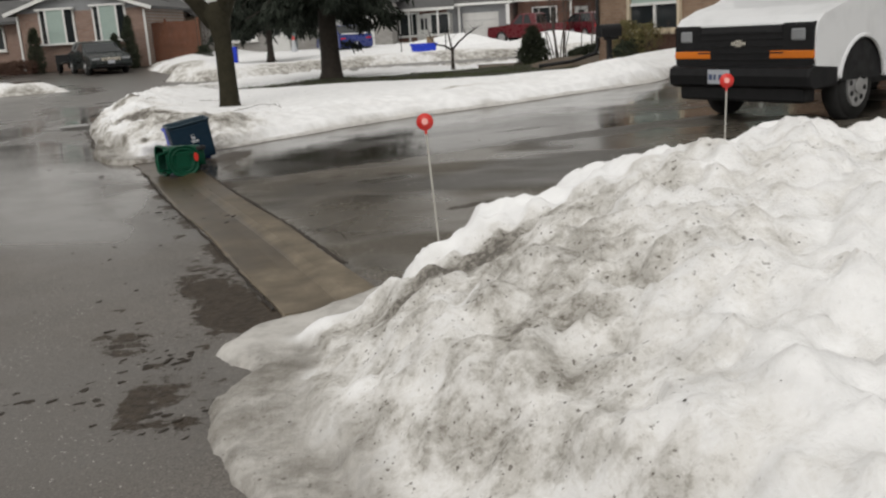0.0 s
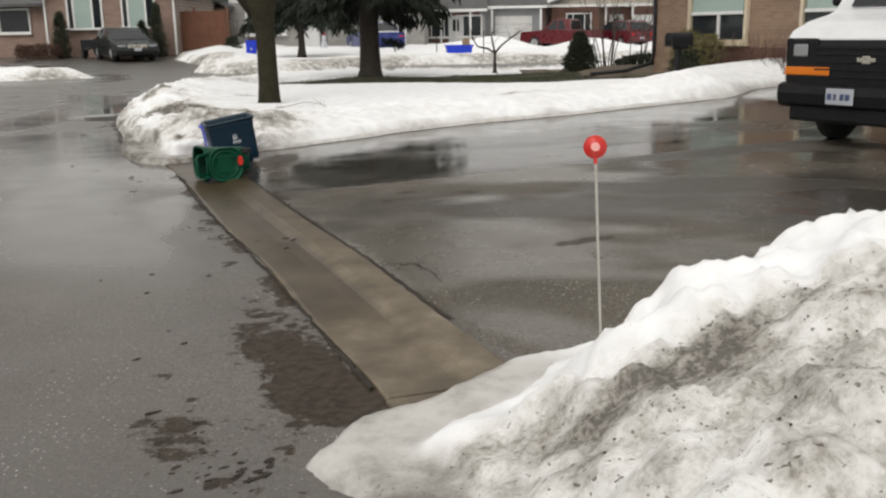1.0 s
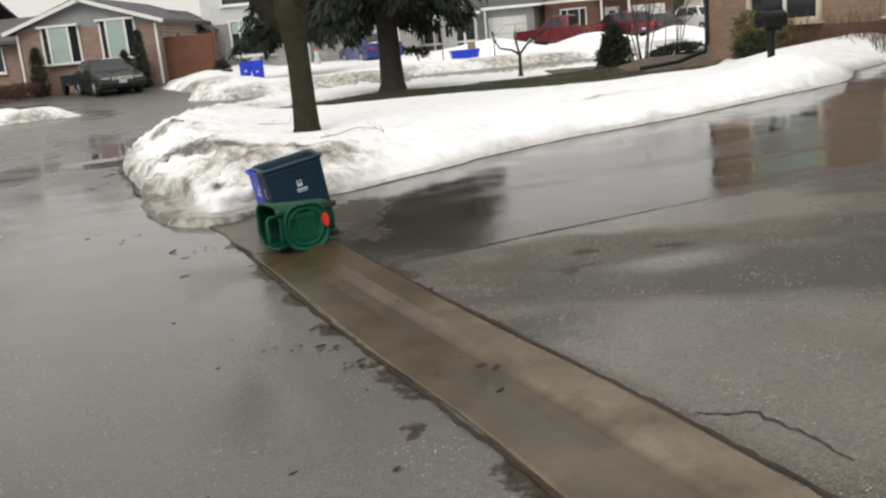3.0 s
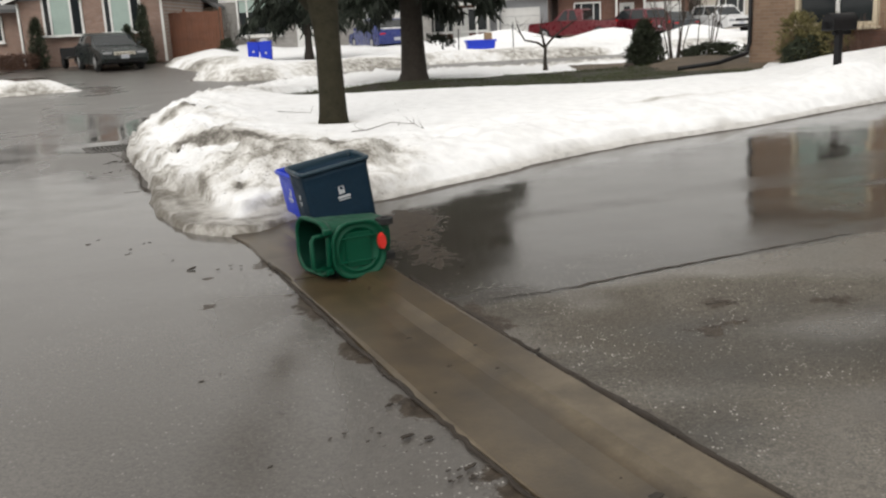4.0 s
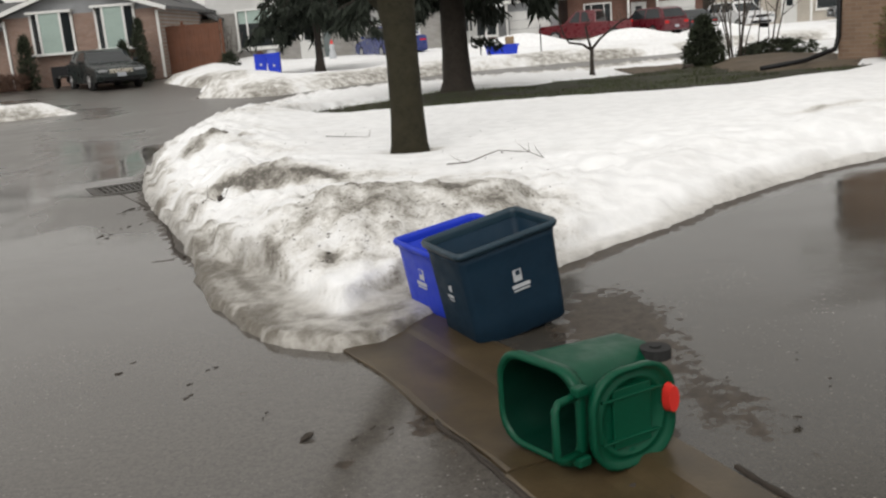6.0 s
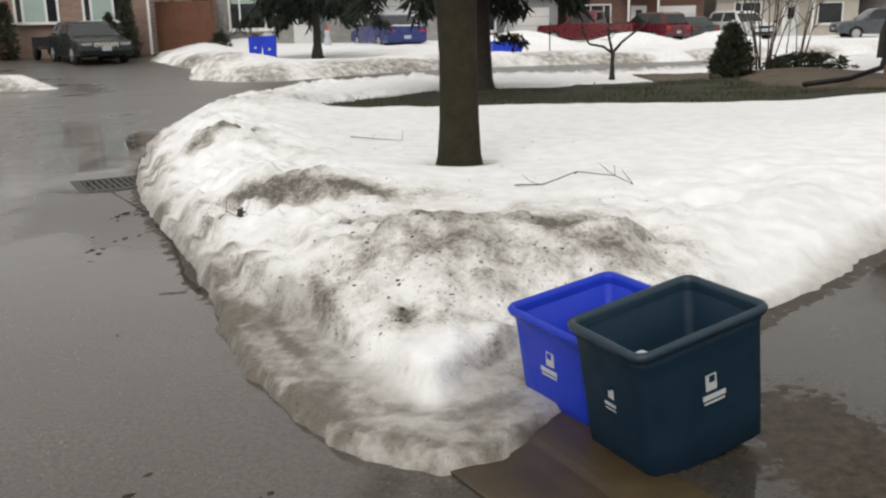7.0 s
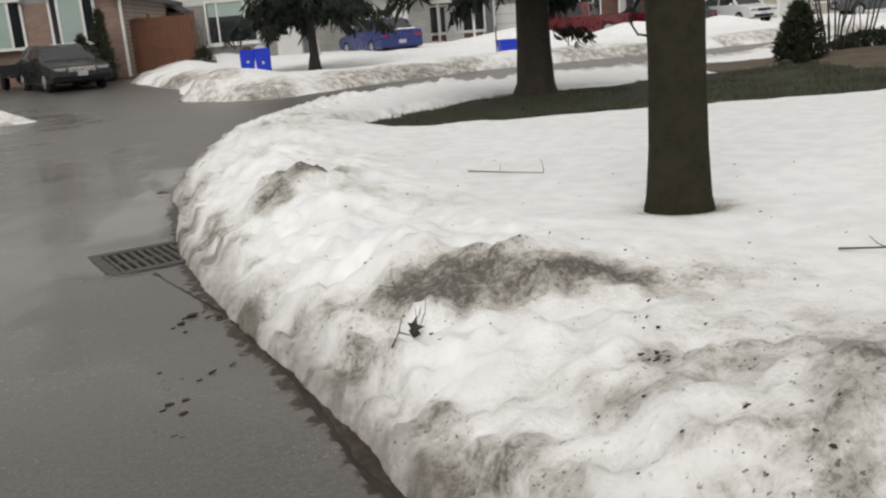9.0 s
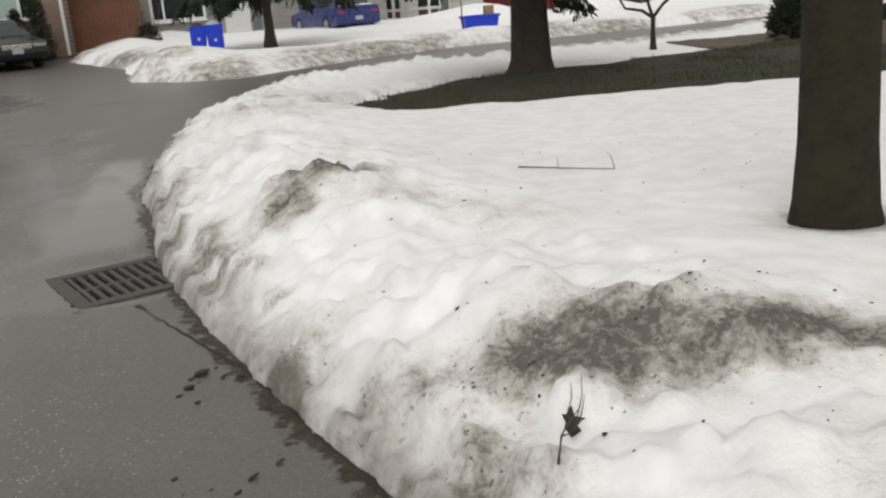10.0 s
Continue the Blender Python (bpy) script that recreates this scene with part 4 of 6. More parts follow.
part("air_dam", box(0.25, 1.7, 0.16, 0.82, 0, 0.24, 0.03), M_BLACKPLASTIC, van)
cross = join(box(0.014, 0.20, 0.04, 0.945, 0, 0.835, 0.006), box(0.016, 0.085, 0.075, 0.945, 0, 0.8175, 0.006))
part("emblem", cross, M_CHROME, van, "pale gold emblem")
plate = part("number_plate", box(0.012, 0.31, 0.155, 1.046, -0.20, 0.43, 0.006), M_PLATE, van, "white number plate")
for k, (yy, w) in enumerate(((-0.11, 0.05), (-0.05, 0.03), (0.03, 0.045), (0.09, 0.05))):
    part("plate_bar", box(0.004, w, 0.06, 1.053, -0.20 + yy, 0.475), M_PLATEINK, plate)
wind = from_lists([(-0.06, 0.80, 1.375), (-0.06, -0.80, 1.375), (-0.62, -0.76, 2.0), (-0.62, 0.76, 2.0), (-0.10, 0.80, 1.36), (-0.10, -0.80, 1.36), (-0.66, -0.76, 1.99), (-0.66, 0.76, 1.99)], [(0, 1, 2, 3), (7, 6, 5, 4), (0, 4, 5, 1), (1, 5, 6, 2), (2, 6, 7, 3), (3, 7, 4, 0)])
part("windscreen", wind, M_PANE_DARK, van)
for sgn in (1, -1):
    vs = [(-0.38, sgn * 0.955, 1.36), (-1.28, sgn * 0.975, 1.36), (-1.28, sgn * 0.925, 1.92), (-0.80, sgn * 0.93, 1.92)]
    vs += [(x, y - sgn * 0.03, z) for x, y, z in vs]
    part("door_window", from_lists(vs, [(0, 1, 2, 3), (7, 6, 5, 4), (0, 4, 5, 1), (1, 5, 6, 2), (2, 6, 7, 3), (3, 7, 4, 0)]), M_PANE_DARK, van)
    part("door_seam", box(0.012, 0.012, 0.85, -0.55, sgn * 0.998, 0.50), M_BLACKPLASTIC, van)
    part("mirror", box(0.12, 0.2, 0.28, -0.42, sgn * 1.14, 1.38, 0.04), M_BLACKPLASTIC, van)
    lip = []
    for t in np.linspace(0.15, math.pi - 0.15, 13):
        lip.append((0.485 * math.cos(t), sgn * 1.0, 0.40 + 0.485 * math.sin(t)))
    part("arch_lip", from_lists(*tube(lip, [0.022] * 13, 6)), M_VAN, van)
    for ax in (0.0, -3.43):
        # black half-drum fills the arch, standing for the shade inside it
        well = drum(0.475, 0.62, x=ax, y=sgn * 0.665, z=0.40, axis="Y", segs=32)
        for v in well.verts:
            v.co.z = max(v.co.z, 0.44)
        part("wheel_well_shade", well, M_BLACKPLASTIC, van)
        wheel(van, ax, sgn * 0.815, 0.37, 0.24, 0.225, M_STEEL, sgn)

# ---- parked cars ----
def parked_car(name, label, x, y, z, heading, colour, style, category="car", plates=True):
    c = group_at(name, pose(x, y, z, 0, 0, heading), label, category, "parked vehicles")
    mat = paint(label.split()[0] + "_car_paint", colour)
    if style == "sedan":
        L, W, H, fa, ra, r = 4.75, 0.90, 1.42, 1.38, -1.38, 0.32
        top = [(2.38, 0.45), (2.36, 0.66), (2.2, 0.76), (1.1, 0.90), (-1.65, 0.96), (-2.3, 0.92), (-2.38, 0.7), (-2.36, 0.38)]
        cab = [(1.15, 0.88), (0.35, 1.32), (0.05, 1.40), (-0.85, 1.42), (-1.05, 1.38), (-1.85, 0.94)]
    elif style == "suv":
        L, W, H, fa, ra, r = 4.6, 0.91, 1.68, 1.36, -1.32, 0.35
        top = [(2.28, 0.5), (2.26, 0.8), (2.1, 0.95), (1.05, 1.05), (-2.1, 1.08), (-2.28, 0.95), (-2.3, 0.45)]
        cab = [(1.15, 1.03), (0.5, 1.55), (0.2, 1.66), (-1.5, 1.68), (-1.85, 1.58), (-2.2, 1.06)]
    else:
        L, W, H, fa, ra, r = 5.6, 0.98, 1.85, 1.75, -1.75, 0.39
        top = [(2.8, 0.55), (2.78, 1.0), (2.6, 1.08), (1.25, 1.14), (-0.75, 1.16), (-0.78, 1.10), (-2.75, 1.10), (-2.8, 1.0), (-2.8, 0.55)]
        cab = [(1.25, 1.12), (0.65, 1.72), (0.45, 1.82), (-0.45, 1.84), (-0.65, 1.76), (-0.74, 1.12)]
    zs = 0.24 if style == "sedan" else 0.34
    ar = r + 0.06
    low = [(-L / 2 + 0.06, zs + 0.06)]
    for ax in (ra, fa):
        low += [(ax - ar, zs)] + [(ax - ar * math.cos(t), r + ar * math.sin(t)) for t in np.linspace(0.05, math.pi - 0.05, 9)] + [(ax + ar, zs)]
    low += [(L / 2 - 0.06, zs + 0.06)]
    prof = top + low
    part("body", slab(prof, lambda a, b: W * (1 - 0.035 * max(0, abs(a) - L * 0.36) ** 1.4 * 2) * (1 - 0.05 * max(0, b - 0.75)), 0.06, 3), mat, c)
    part("underbody", box(L * 0.86, W * 1.5, 0.4, 0, 0, zs), M_BLACKPLASTIC, c)
    part("cabin", slab(cab, lambda a, b: W * 0.93 - 0.28 * max(0, b - cab[0][1]), 0.04, 2), mat, c)
    z0, z1 = cab[0][1] + 0.07, max(b for a, b in cab) - 0.09
    xs_ = [a for a, b in cab]

    def side_y(b):
        return W * 0.93 - 0.28 * max(0, b - cab[0][1]) + 0.006
    front, back = cab[0][0] - 0.28, cab[-1][0] + 0.25
    midx = (front + back) / 2 - 0.02
    lean = (z1 - z0) * 0.95
    for sgn in (1, -1):
        for a0, a1, b0, b1 in ((front - 0.05, midx + 0.05, front - lean * 0.9, midx + 0.05), (midx - 0.05, back + 0.1, midx - 0.05, back + lean * 0.7)):
            vs = [(a0, sgn * side_y(z0), z0), (a1, sgn * side_y(z0), z0), (b1, sgn * side_y(z1), z1), (b0, sgn * side_y(z1), z1)]
            vs += [(p, q - sgn * 0.03, s) for p, q, s in vs]
            part("side_window", from_lists(vs, [(0, 1, 2, 3), (7, 6, 5, 4), (0, 4, 5, 1), (1, 5, 6, 2), (2, 6, 7, 3), (3, 7, 4, 0)]), M_PANE_DARK, c)
        part("mirror", box(0.1, 0.16, 0.12, cab[0][0] - 0.35, sgn * (W + 0.07), cab[0][1] + 0.05, 0.02), mat, c)
    for (xa, za), (xb, zb), nm, push in ((cab[0], cab[1], "windscreen", 1), (cab[-1], cab[-2], "rear_window", -1)):
        a = Vector((xa, 0, za)).lerp(Vector((xb, 0, zb)), 0.1)
        b = Vector((xa, 0, za)).lerp(Vector((xb, 0, zb)), 0.94)
        n = Vector((b.z - a.z, 0, -(b.x - a.x))).normalized() * push
        if n.z < 0:
            n = -n
        ya, yb = W * 0.80, side_y(b.z) - 0.1
        vs = []
        for off in (0.012, -0.02):
            for p, yy in ((a, ya), (a, -ya), (b, -yb), (b, yb)):
                q = p + n * off
                vs.append((q.x, yy, q.z))
        part(nm, from_lists(vs, [(0, 1, 2, 3), (7, 6, 5, 4), (0, 4, 5, 1), (1, 5, 6, 2), (2, 6, 7, 3), (3, 7, 4, 0)]), M_PANE_DARK, c)
    hz = top[1][1] - 0.10
    for sgn in (1, -1):
        part("headlight", box(0.10, 0.36, 0.13, L / 2 - 0.06, sgn * (W - 0.28), hz, 0.03), M_LAMP, c)
        part("tail_light", box(0.10, 0.30, 0.16, -L / 2 + 0.05, sgn * (W - 0.24), hz + 0.06, 0.03), M_TAIL, c)
        for ax in (fa, ra):
            wheel(c, ax, sgn * (W - 0.11), r, 0.21, r * 0.64, M_STEEL, sgn)
    part("front_grille", box(0.05, 0.8, 0.14, L / 2 - 0.02, 0, hz, 0.02), M_CHROME if style == "sedan" else M_BLACKPLASTIC, c)
    part("lower_grille", box(0.06, 1.2, 0.14, L / 2 - 0.04, 0, zs + 0.06, 0.02), M_BLACKPLASTIC, c)
    for xx in (L / 2 + 0.02, -L / 2 - 0.02):
        part("number_plate", box(0.012, 0.3, 0.14, xx, 0, zs + 0.2, 0.004), M_PLATE, c)
    if style == "truck":
        part("bed_floor", box(1.9, 1.7, 0.03, -1.75, 0, 1.105), M_BLACKPLASTIC, c)
    return c


parked_car("sedan_car", "black sedan parked facing out of a wet drive", -15.25, 41.3, 0.33, -57, (0.010, 0.016, 0.016), "sedan")
blue = parked_car("sedan_car", "blue sedan with snow on its boot lid", -5.05, 48.6, 0.42, 112, (0.008, 0.022, 0.15), "sedan")
parked_car("pickup_truck", "red pickup truck parked behind snow piles", 6.0, 61.0, 0.15, 150, (0.10, 0.005, 0.010), "truck", "pickup truck")
parked_car("hatchback_car", "maroon car parked beside the red pickup", 9.4, 60.5, 0.15, 115, (0.09, 0.008, 0.014), "suv")
parked_car("sedan_car", "dark grey sedan parked among snow piles", 12.0, 62.5, 0.15, 100, (0.025, 0.03, 0.035), "sedan")
parked_car("utility_car", "white utility car parked by far houses", 14.6, 61.0, 0.15, -75, (0.62, 0.62, 0.62), "suv")
parked_car("utility_car", "slate grey utility car parked near a house", 21.5, 59.0, 0.15, 172, (0.05, 0.06, 0.07), "suv")
part("snow_cover", box(0.7, 1.2, 0.05, -1.95, 0, 0.945, 0.022), M_SNOW, blue, "melting snow patch")
trailer = group_at("utility_trailer", pose(-17.0, 43.0, 0.40, 0, 0, -84), "low black utility trailer beside the black sedan", "trailer")
part("bed", box(1.6, 1.2, 0.42, 0, 0, 0.42, 0.02), M_BLACKPLASTIC, trailer)
part("drawbar", box(1.0, 0.08, 0.08, 1.5, 0, 0.42, 0.01), M_IRON, trailer)
for sgn in (1, -1):
    wheel(trailer, 0, sgn * 0.68, 0.28, 0.16, 0.16, M_STEEL, sgn)

# ---- recycling boxes ----
def rounded_ring(hx, hy, r, z, n=5):
    pts = []
    for cx, cy, a0 in ((hx - r, hy - r, 0), (-hx + r, hy - r, 90), (-hx + r, -hy + r, 180), (hx - r, -hy + r, 270)):
        for k in range(n):
            a = radians(a0 + 90 * k / (n - 1))
            pts.append((cx + r * math.cos(a), cy + r * math.sin(a), z))
    return pts


def loft(rings, close_first=False, close_last=False):
    vs, fs, n = [], [], len(rings[0])
    for ring in rings:
        vs += ring
    for i in range(len(rings) - 1):
        for j in range(n):
            k = (j + 1) % n
            fs.append((i * n + j, i * n + k, (i + 1) * n + k, (i + 1) * n + j))
    if close_first:
        fs.append(tuple(range(n - 1, -1, -1)))
    if close_last:
        fs.append(tuple((len(rings) - 1) * n + j for j in range(n)))
    return from_lists(vs, fs)


def recycling_box(m, label, L, W, H, mat, rim_mat, taper, prints):
    b = group_at("recycling_box", m, label, "recycling box", "boxes at the kerb")
    hx, hy = L / 2, W / 2
    bx, by = hx * taper, hy * taper
    t = 0.006
    rings = [rounded_ring(bx - 0.01, by - 0.01, 0.034, 0.0), rounded_ring(bx, by, 0.034, 0.012)]
    for f in (0.25, 0.5, 0.75, 0.86):
        rings.append(rounded_ring(bx + (hx - 0.018 - bx) * f, by + (hy - 0.018 - by) * f, 0.034, H * f))
    rings.append(rounded_ring(hx - 0.012, hy - 0.012, 0.038, H * 0.93))
    rings.append(rounded_ring(hx - 0.014 - t, hy - 0.014 - t, 0.034, H * 0.93))
    rings.append(rounded_ring(bx - t + (hx - 0.02 - bx) * 0.6, by - t + (hy - 0.02 - by) * 0.6, 0.034, H * 0.62))
    rings.append(rounded_ring(bx - t + (hx - 0.02 - bx) * 0.6 - 0.008, by - t + (hy - 0.02 - by) * 0.6 - 0.008, 0.034, H * 0.60))
    rings.append(rounded_ring(bx - t - 0.008, by - t - 0.008, 0.045, 0.014))
    part("shell", loft(rings, True, True), mat, b, flat=False)
    rim = [rounded_ring(hx - 0.018, hy - 0.018, 0.038, H - 0.034), rounded_ring(hx - 0.003, hy - 0.003, 0.042, H - 0.03), rounded_ring(hx + 0.002, hy + 0.002, 0.042, H - 0.012), rounded_ring(hx - 0.004, hy - 0.004, 0.042, H), rounded_ring(hx - 0.018, hy - 0.018, 0.034, H - 0.001), rounded_ring(hx - 0.022, hy - 0.022, 0.032, H - 0.02), rounded_ring(hx - 0.022, hy - 0.022, 0.034, H - 0.045)]
    part("rim", loft(rim), rim_mat, b, flat=False)
    for side in prints:
        # printed panel: a square with bars under it
        slope = math.degrees(math.atan2((hx - 0.018 - bx), H)) if side in "x" else math.degrees(math.atan2((hy - 0.018 - by), H))
        zc = H * 0.50
        if side == "y":
            y = -(by + (hy - 0.018 - by) * 0.5) - 0.0035
            mk = lambda sx, sz, dx, dz, mt, off: part("print", box(sx, 0.002, sz, dx, y - off - (dz) * 0.045, zc + dz), mt, b)
        else:
            x = -(bx + (hx - 0.018 - bx) * 0.5) - 0.0035
            mk = lambda sx, sz, dy, dz, mt, off: part("print", box(0.002, sx, sz, x - off - dz * 0.045, dy, zc + dz), mt, b)
        k = 0.5 if side == "x" and mat is M_BIN_NAVY else 0.84
        c0 = 0.02 if side == "y" else -0.0
        mk(0.052 * k, 0.066 * k, c0 - 0.008, 0.02, M_PRINT, 0)
        mk(0.026 * k, 0.026 * k, c0 - 0.006, 0.05, mat, 0.0015)
        mk(0.11 * k, 0.020 * k, c0 + 0.004, -0.012, M_PRINT, 0)
        mk(0.10 * k, 0.008 * k, c0 + 0.004, -0.027, M_PRINT, 0)
    return b


navy = recycling_box(pose(-3.077, 11.404, 0.02, 1.3, -9.3, 25.3), "dark navy plastic recycling box with white printed panel", 0.536, 0.388, 0.475, M_BIN_NAVY, M_BIN_NAVY_RIM, 0.88, "yx")
bright = recycling_box(pose(-3.25, 11.81, 0.0, 2.4, -6.1, 29.7), "bright blue plastic recycling box with white printed panel", 0.522, 0.455, 0.395, M_BIN_BLUE, M_BIN_BLUE, 0.84, "x")
# what lies in the navy box
def crumpled(r, squash, seed):
    c = bmesh.new()
    bmesh.ops.create_icosphere(c, subdivisions=3, radius=r)
    for v in c.verts:
        v.co *= 1 + 0.28 * noise.noise(v.co * (1.4 / r) + Vector((seed, 0, 0)))
        v.co.z *= squash
    return c


heap = group_at("recycling_heap", pose(-3.10, 11.41, 0.172, 0, 0, 28), "dull heap of mixed recycling inside the navy box", "recycling")
hp = crumpled(0.16, 0.75, 3)
part("heap", hp, M_BIN_NAVY_RIM, heap, flat=False)
paper = group_at("paper_scrap", pose(-3.17, 11.40, 0.30, 15, 12, 30), "crumpled white paper lying in the navy box", "paper")
part("sheet", crumpled(0.065, 0.4, 5), M_TRIM, paper)
bag = group_at("plastic_bottle", pose(-3.02, 11.43, 0.32, 78, 0, -40), "clear pale blue plastic bottle lying in the box", "bottle")
part("bottle_body", loft([[(0.034 * f * math.cos(t), 0.034 * f * math.sin(t), z) for t in np.linspace(0, 2 * math.pi, 14, endpoint=False)] for f, z in ((0.8, 0), (1, 0.01), (1, 0.05), (0.92, 0.06), (1, 0.07), (1, 0.13), (0.4, 0.17), (0.4, 0.19))], True, True), M_BOTTLE, bag, flat=False)

# ---- toppled green organics bin ----
gm = Vector((-0.81, -0.58, 0)).normalized()          # the way its mouth points
gs = Vector((0.58, -0.81, 0)).normalized()           # the side its lid folds to
g_rot = Matrix((gs, Vector((0, 0, 1)).cross(gs) * 0 + Vector((0, 0, 1)), gm)).transposed().to_4x4()
# local x: lid side, local y: up, local z: out of the mouth
green = group_at("organics_bin", Matrix.Translation((-2.715, 10.305, 0.178)) @ g_rot, "toppled green plastic organics bin with its lid open", "bin")
D = 0.46
ring = lambda hx, hy, z: rounded_ring(hx, hy, 0.10, z, 8)
body = [ring(0.135, 0.115, 0.0), ring(0.145, 0.125, 0.012), ring(0.165, 0.138, D * 0.5), ring(0.180, 0.150, D * 0.86), ring(0.181, 0.151, D - 0.01), ring(0.175, 0.145, D - 0.01)]
part("body", loft(body, True, False), M_BIN_GREEN, green, flat=False)
inner = [ring(0.175, 0.145, D - 0.012), ring(0.173, 0.143, D * 0.86), ring(0.158, 0.131, D * 0.5), ring(0.130, 0.11, 0.02)]
part("inside", loft(inner, False, True), M_BIN_GREEN_SHADED, green, flat=False)
lip = [ring(0.178, 0.148, D - 0.05), ring(0.192, 0.162, D - 0.046), ring(0.197, 0.167, D - 0.012), ring(0.190, 0.160, D + 0.002), ring(0.178, 0.148, D), ring(0.175, 0.145, D - 0.03)]
part("rim", loft(lip), M_BIN_GREEN, green, flat=False)
handle_pts = [(0.180, 0.095, D - 0.02), (0.185, 0.095, D + 0.075), (0.185, 0.075, D + 0.09), (0.185, -0.075, D + 0.09), (0.185, -0.095, D + 0.075), (0.180, -0.095, D - 0.02)]
part("carry_handle", from_lists(*tube(handle_pts, [0.013] * 6, 10)), M_BIN_GREEN, green, flat=False)
for yy in (0.115, -0.115):
    part("hinge_block", box(0.035, 0.03, 0.05, 0.195, yy, D - 0.03, 0.006), M_BIN_GREEN, green)
lid_ring = lambda hx, hy, z: rounded_ring(hx - 0.018, hy, 0.115, z, 8)
lid = part("lid", loft([lid_ring(0.165, 0.150, 0.0), lid_ring(0.178, 0.163, 0.006), lid_ring(0.181, 0.166, 0.034), lid_ring(0.172, 0.157, 0.040), lid_ring(0.165, 0.150, 0.022), lid_ring(0.150, 0.135, 0.018), lid_ring(0.146, 0.131, 0.026), lid_ring(0.138, 0.123, 0.026), lid_ring(0.132, 0.118, 0.014), lid_ring(0.10, 0.085, 0.012)], True, True), M_BIN_GREEN, green, "hinged lid folded open", flat=False)
lid.matrix_basis = Matrix.Translation((0.232, 0.0, D - 0.175)) @ pose(0, 0, 0, 0, 82, 0)
part("lid_panel", box(0.15, 0.20, 0.010, 0, 0, 0.012, 0.004), M_BIN_GREEN, lid)
for yy in (0.07, -0.07):
    part("lid_rib", box(0.24, 0.010, 0.014, 0, yy, 0.014, 0.003), M_BIN_GREEN, lid)
latch = drum(0.050, 0.03, x=0.135, y=0.03, z=0.045, axis="Z", r2=0.043, segs=20)
bmesh.ops.scale(latch, vec=(0.5, 1.0, 1.0), verts=latch.verts, space=Matrix.Translation((-0.135, 0, 0)))
part("latch", latch, M_RED, lid, "orange red plastic latch knob")
for yy in (0.105, -0.105):
    part("bin_wheel", join(drum(0.052, 0.035, x=0.125, y=yy, z=0.03, axis="Y", segs=20), drum(0.02, 0.05, x=0.125, y=yy, z=0.03, axis="Y", segs=12)), M_TYRE, green, "black plastic wheel")
part("bottom_ridge", box(0.22, 0.2, 0.02, 0, 0, -0.012, 0.008), M_BIN_GREEN, green)

# ---- driveway marker stakes ----
def marker(x, y, z0, top, lean):
    m = group_at("driveway_marker", pose(x, y, z0, lean[0], lean[1], 0), "red round reflector on a thin white driveway stake", "driveway marker", "markers along the driveway")
    part("stake", drum(0.0055, top - z0 - 0.04, z=(top - z0 - 0.04) / 2, segs=10), M_STAKE, m)
    h = top - z0
    d = drum(0.045, 0.012, z=h, axis="Y", segs=32)
    bmesh.ops.bevel(d, geom=d.edges[:], offset=0.003, segments=2, affect="EDGES")
    part("reflector", d, M_RED, m, flat=False)
    for sgn in (1, -1):
        part("reflector_centre", drum(0.017, 0.003, y=sgn * 0.0075, z=h + 0.002, axis="Y", segs=20), M_REFLECT, m)
    part("ferrule", drum(0.007, 0.024, z=h - 0.052, segs=12), M_RED, m)
    return m


marker(0.045, 4.78, 0.0, 0.96, (0, -3.0))
marker(1.85, 5.75, 0.25, 1.005, (0, 1.0))

# ---- catch basin ----
gdir = Vector((0.47, -0.88, 0)).normalized()
drain = group_at("storm_drain", pose(-6.81, 17.29, -0.030, 0, 0, math.degrees(math.atan2(gdir.y, gdir.x))), "square cast iron storm drain grate in the gutter", "storm drain")
for sx, sy, px, py in ((0.74, 0.08, 0, 0.33), (0.74, 0.08, 0, -0.33), (0.08, 0.58, 0.33, 0), (0.08, 0.58, -0.33, 0)):
    part("grate_frame", box(sx, sy, 0.04, px, py, -0.025, 0.006), M_IRON, drain)
for k in range(10):
    part("grate_bar", box(0.58, 0.026, 0.03, 0, -0.261 + k * 0.058, -0.022, 0.004), M_IRON, drain)
part("grate_tie", box(0.03, 0.58, 0.028, 0, 0, -0.024, 0.004), M_IRON, drain)
# solid near-black block; its colour stands for the shade below the bars
part("pit_shade", box(0.66, 0.66, 0.3, 0, 0, -0.36), M_PIT_SHADE, drain)

# ---- trees ----
def limb_path(start, direction, length, bend, rng, n=6):
    p, d, out = Vector(start), Vector(direction).normalized(), [Vector(start)]
    for k in range(n):
        d = (d + Vector((rng.uniform(-bend, bend), rng.uniform(-bend, bend), rng.uniform(-bend, bend * 1.2)))).normalized()
        p = p + d * (length / n)
        out.append(p.copy())
    return out


def grow(start, direction, length, radius, depth, rng, out):
    path = limb_path(start, direction, length, 0.22, rng)
    radii = [max(0.004, radius * (1 - 0.55 * k / (len(path) - 1))) for k in range(len(path))]
    out.append(tube(path, radii, 8 if radius > 0.04 else 5, rng.random() * 6, 0.04))
    if depth:
        for k in range(rng.choice((3, 4))):
            i = rng.randrange(2, len(path))
            d = (path[i] - path[i - 1]).normalized()
            side = Vector((rng.uniform(-1, 1), rng.uniform(-1, 1), rng.uniform(-0.1, 0.6)))
            grow(path[i], d * 0.7 + side * 0.8, length * rng.uniform(0.45, 0.7), radii[i] * 0.65, depth - 1, rng, out)


rng = random.Random(4)
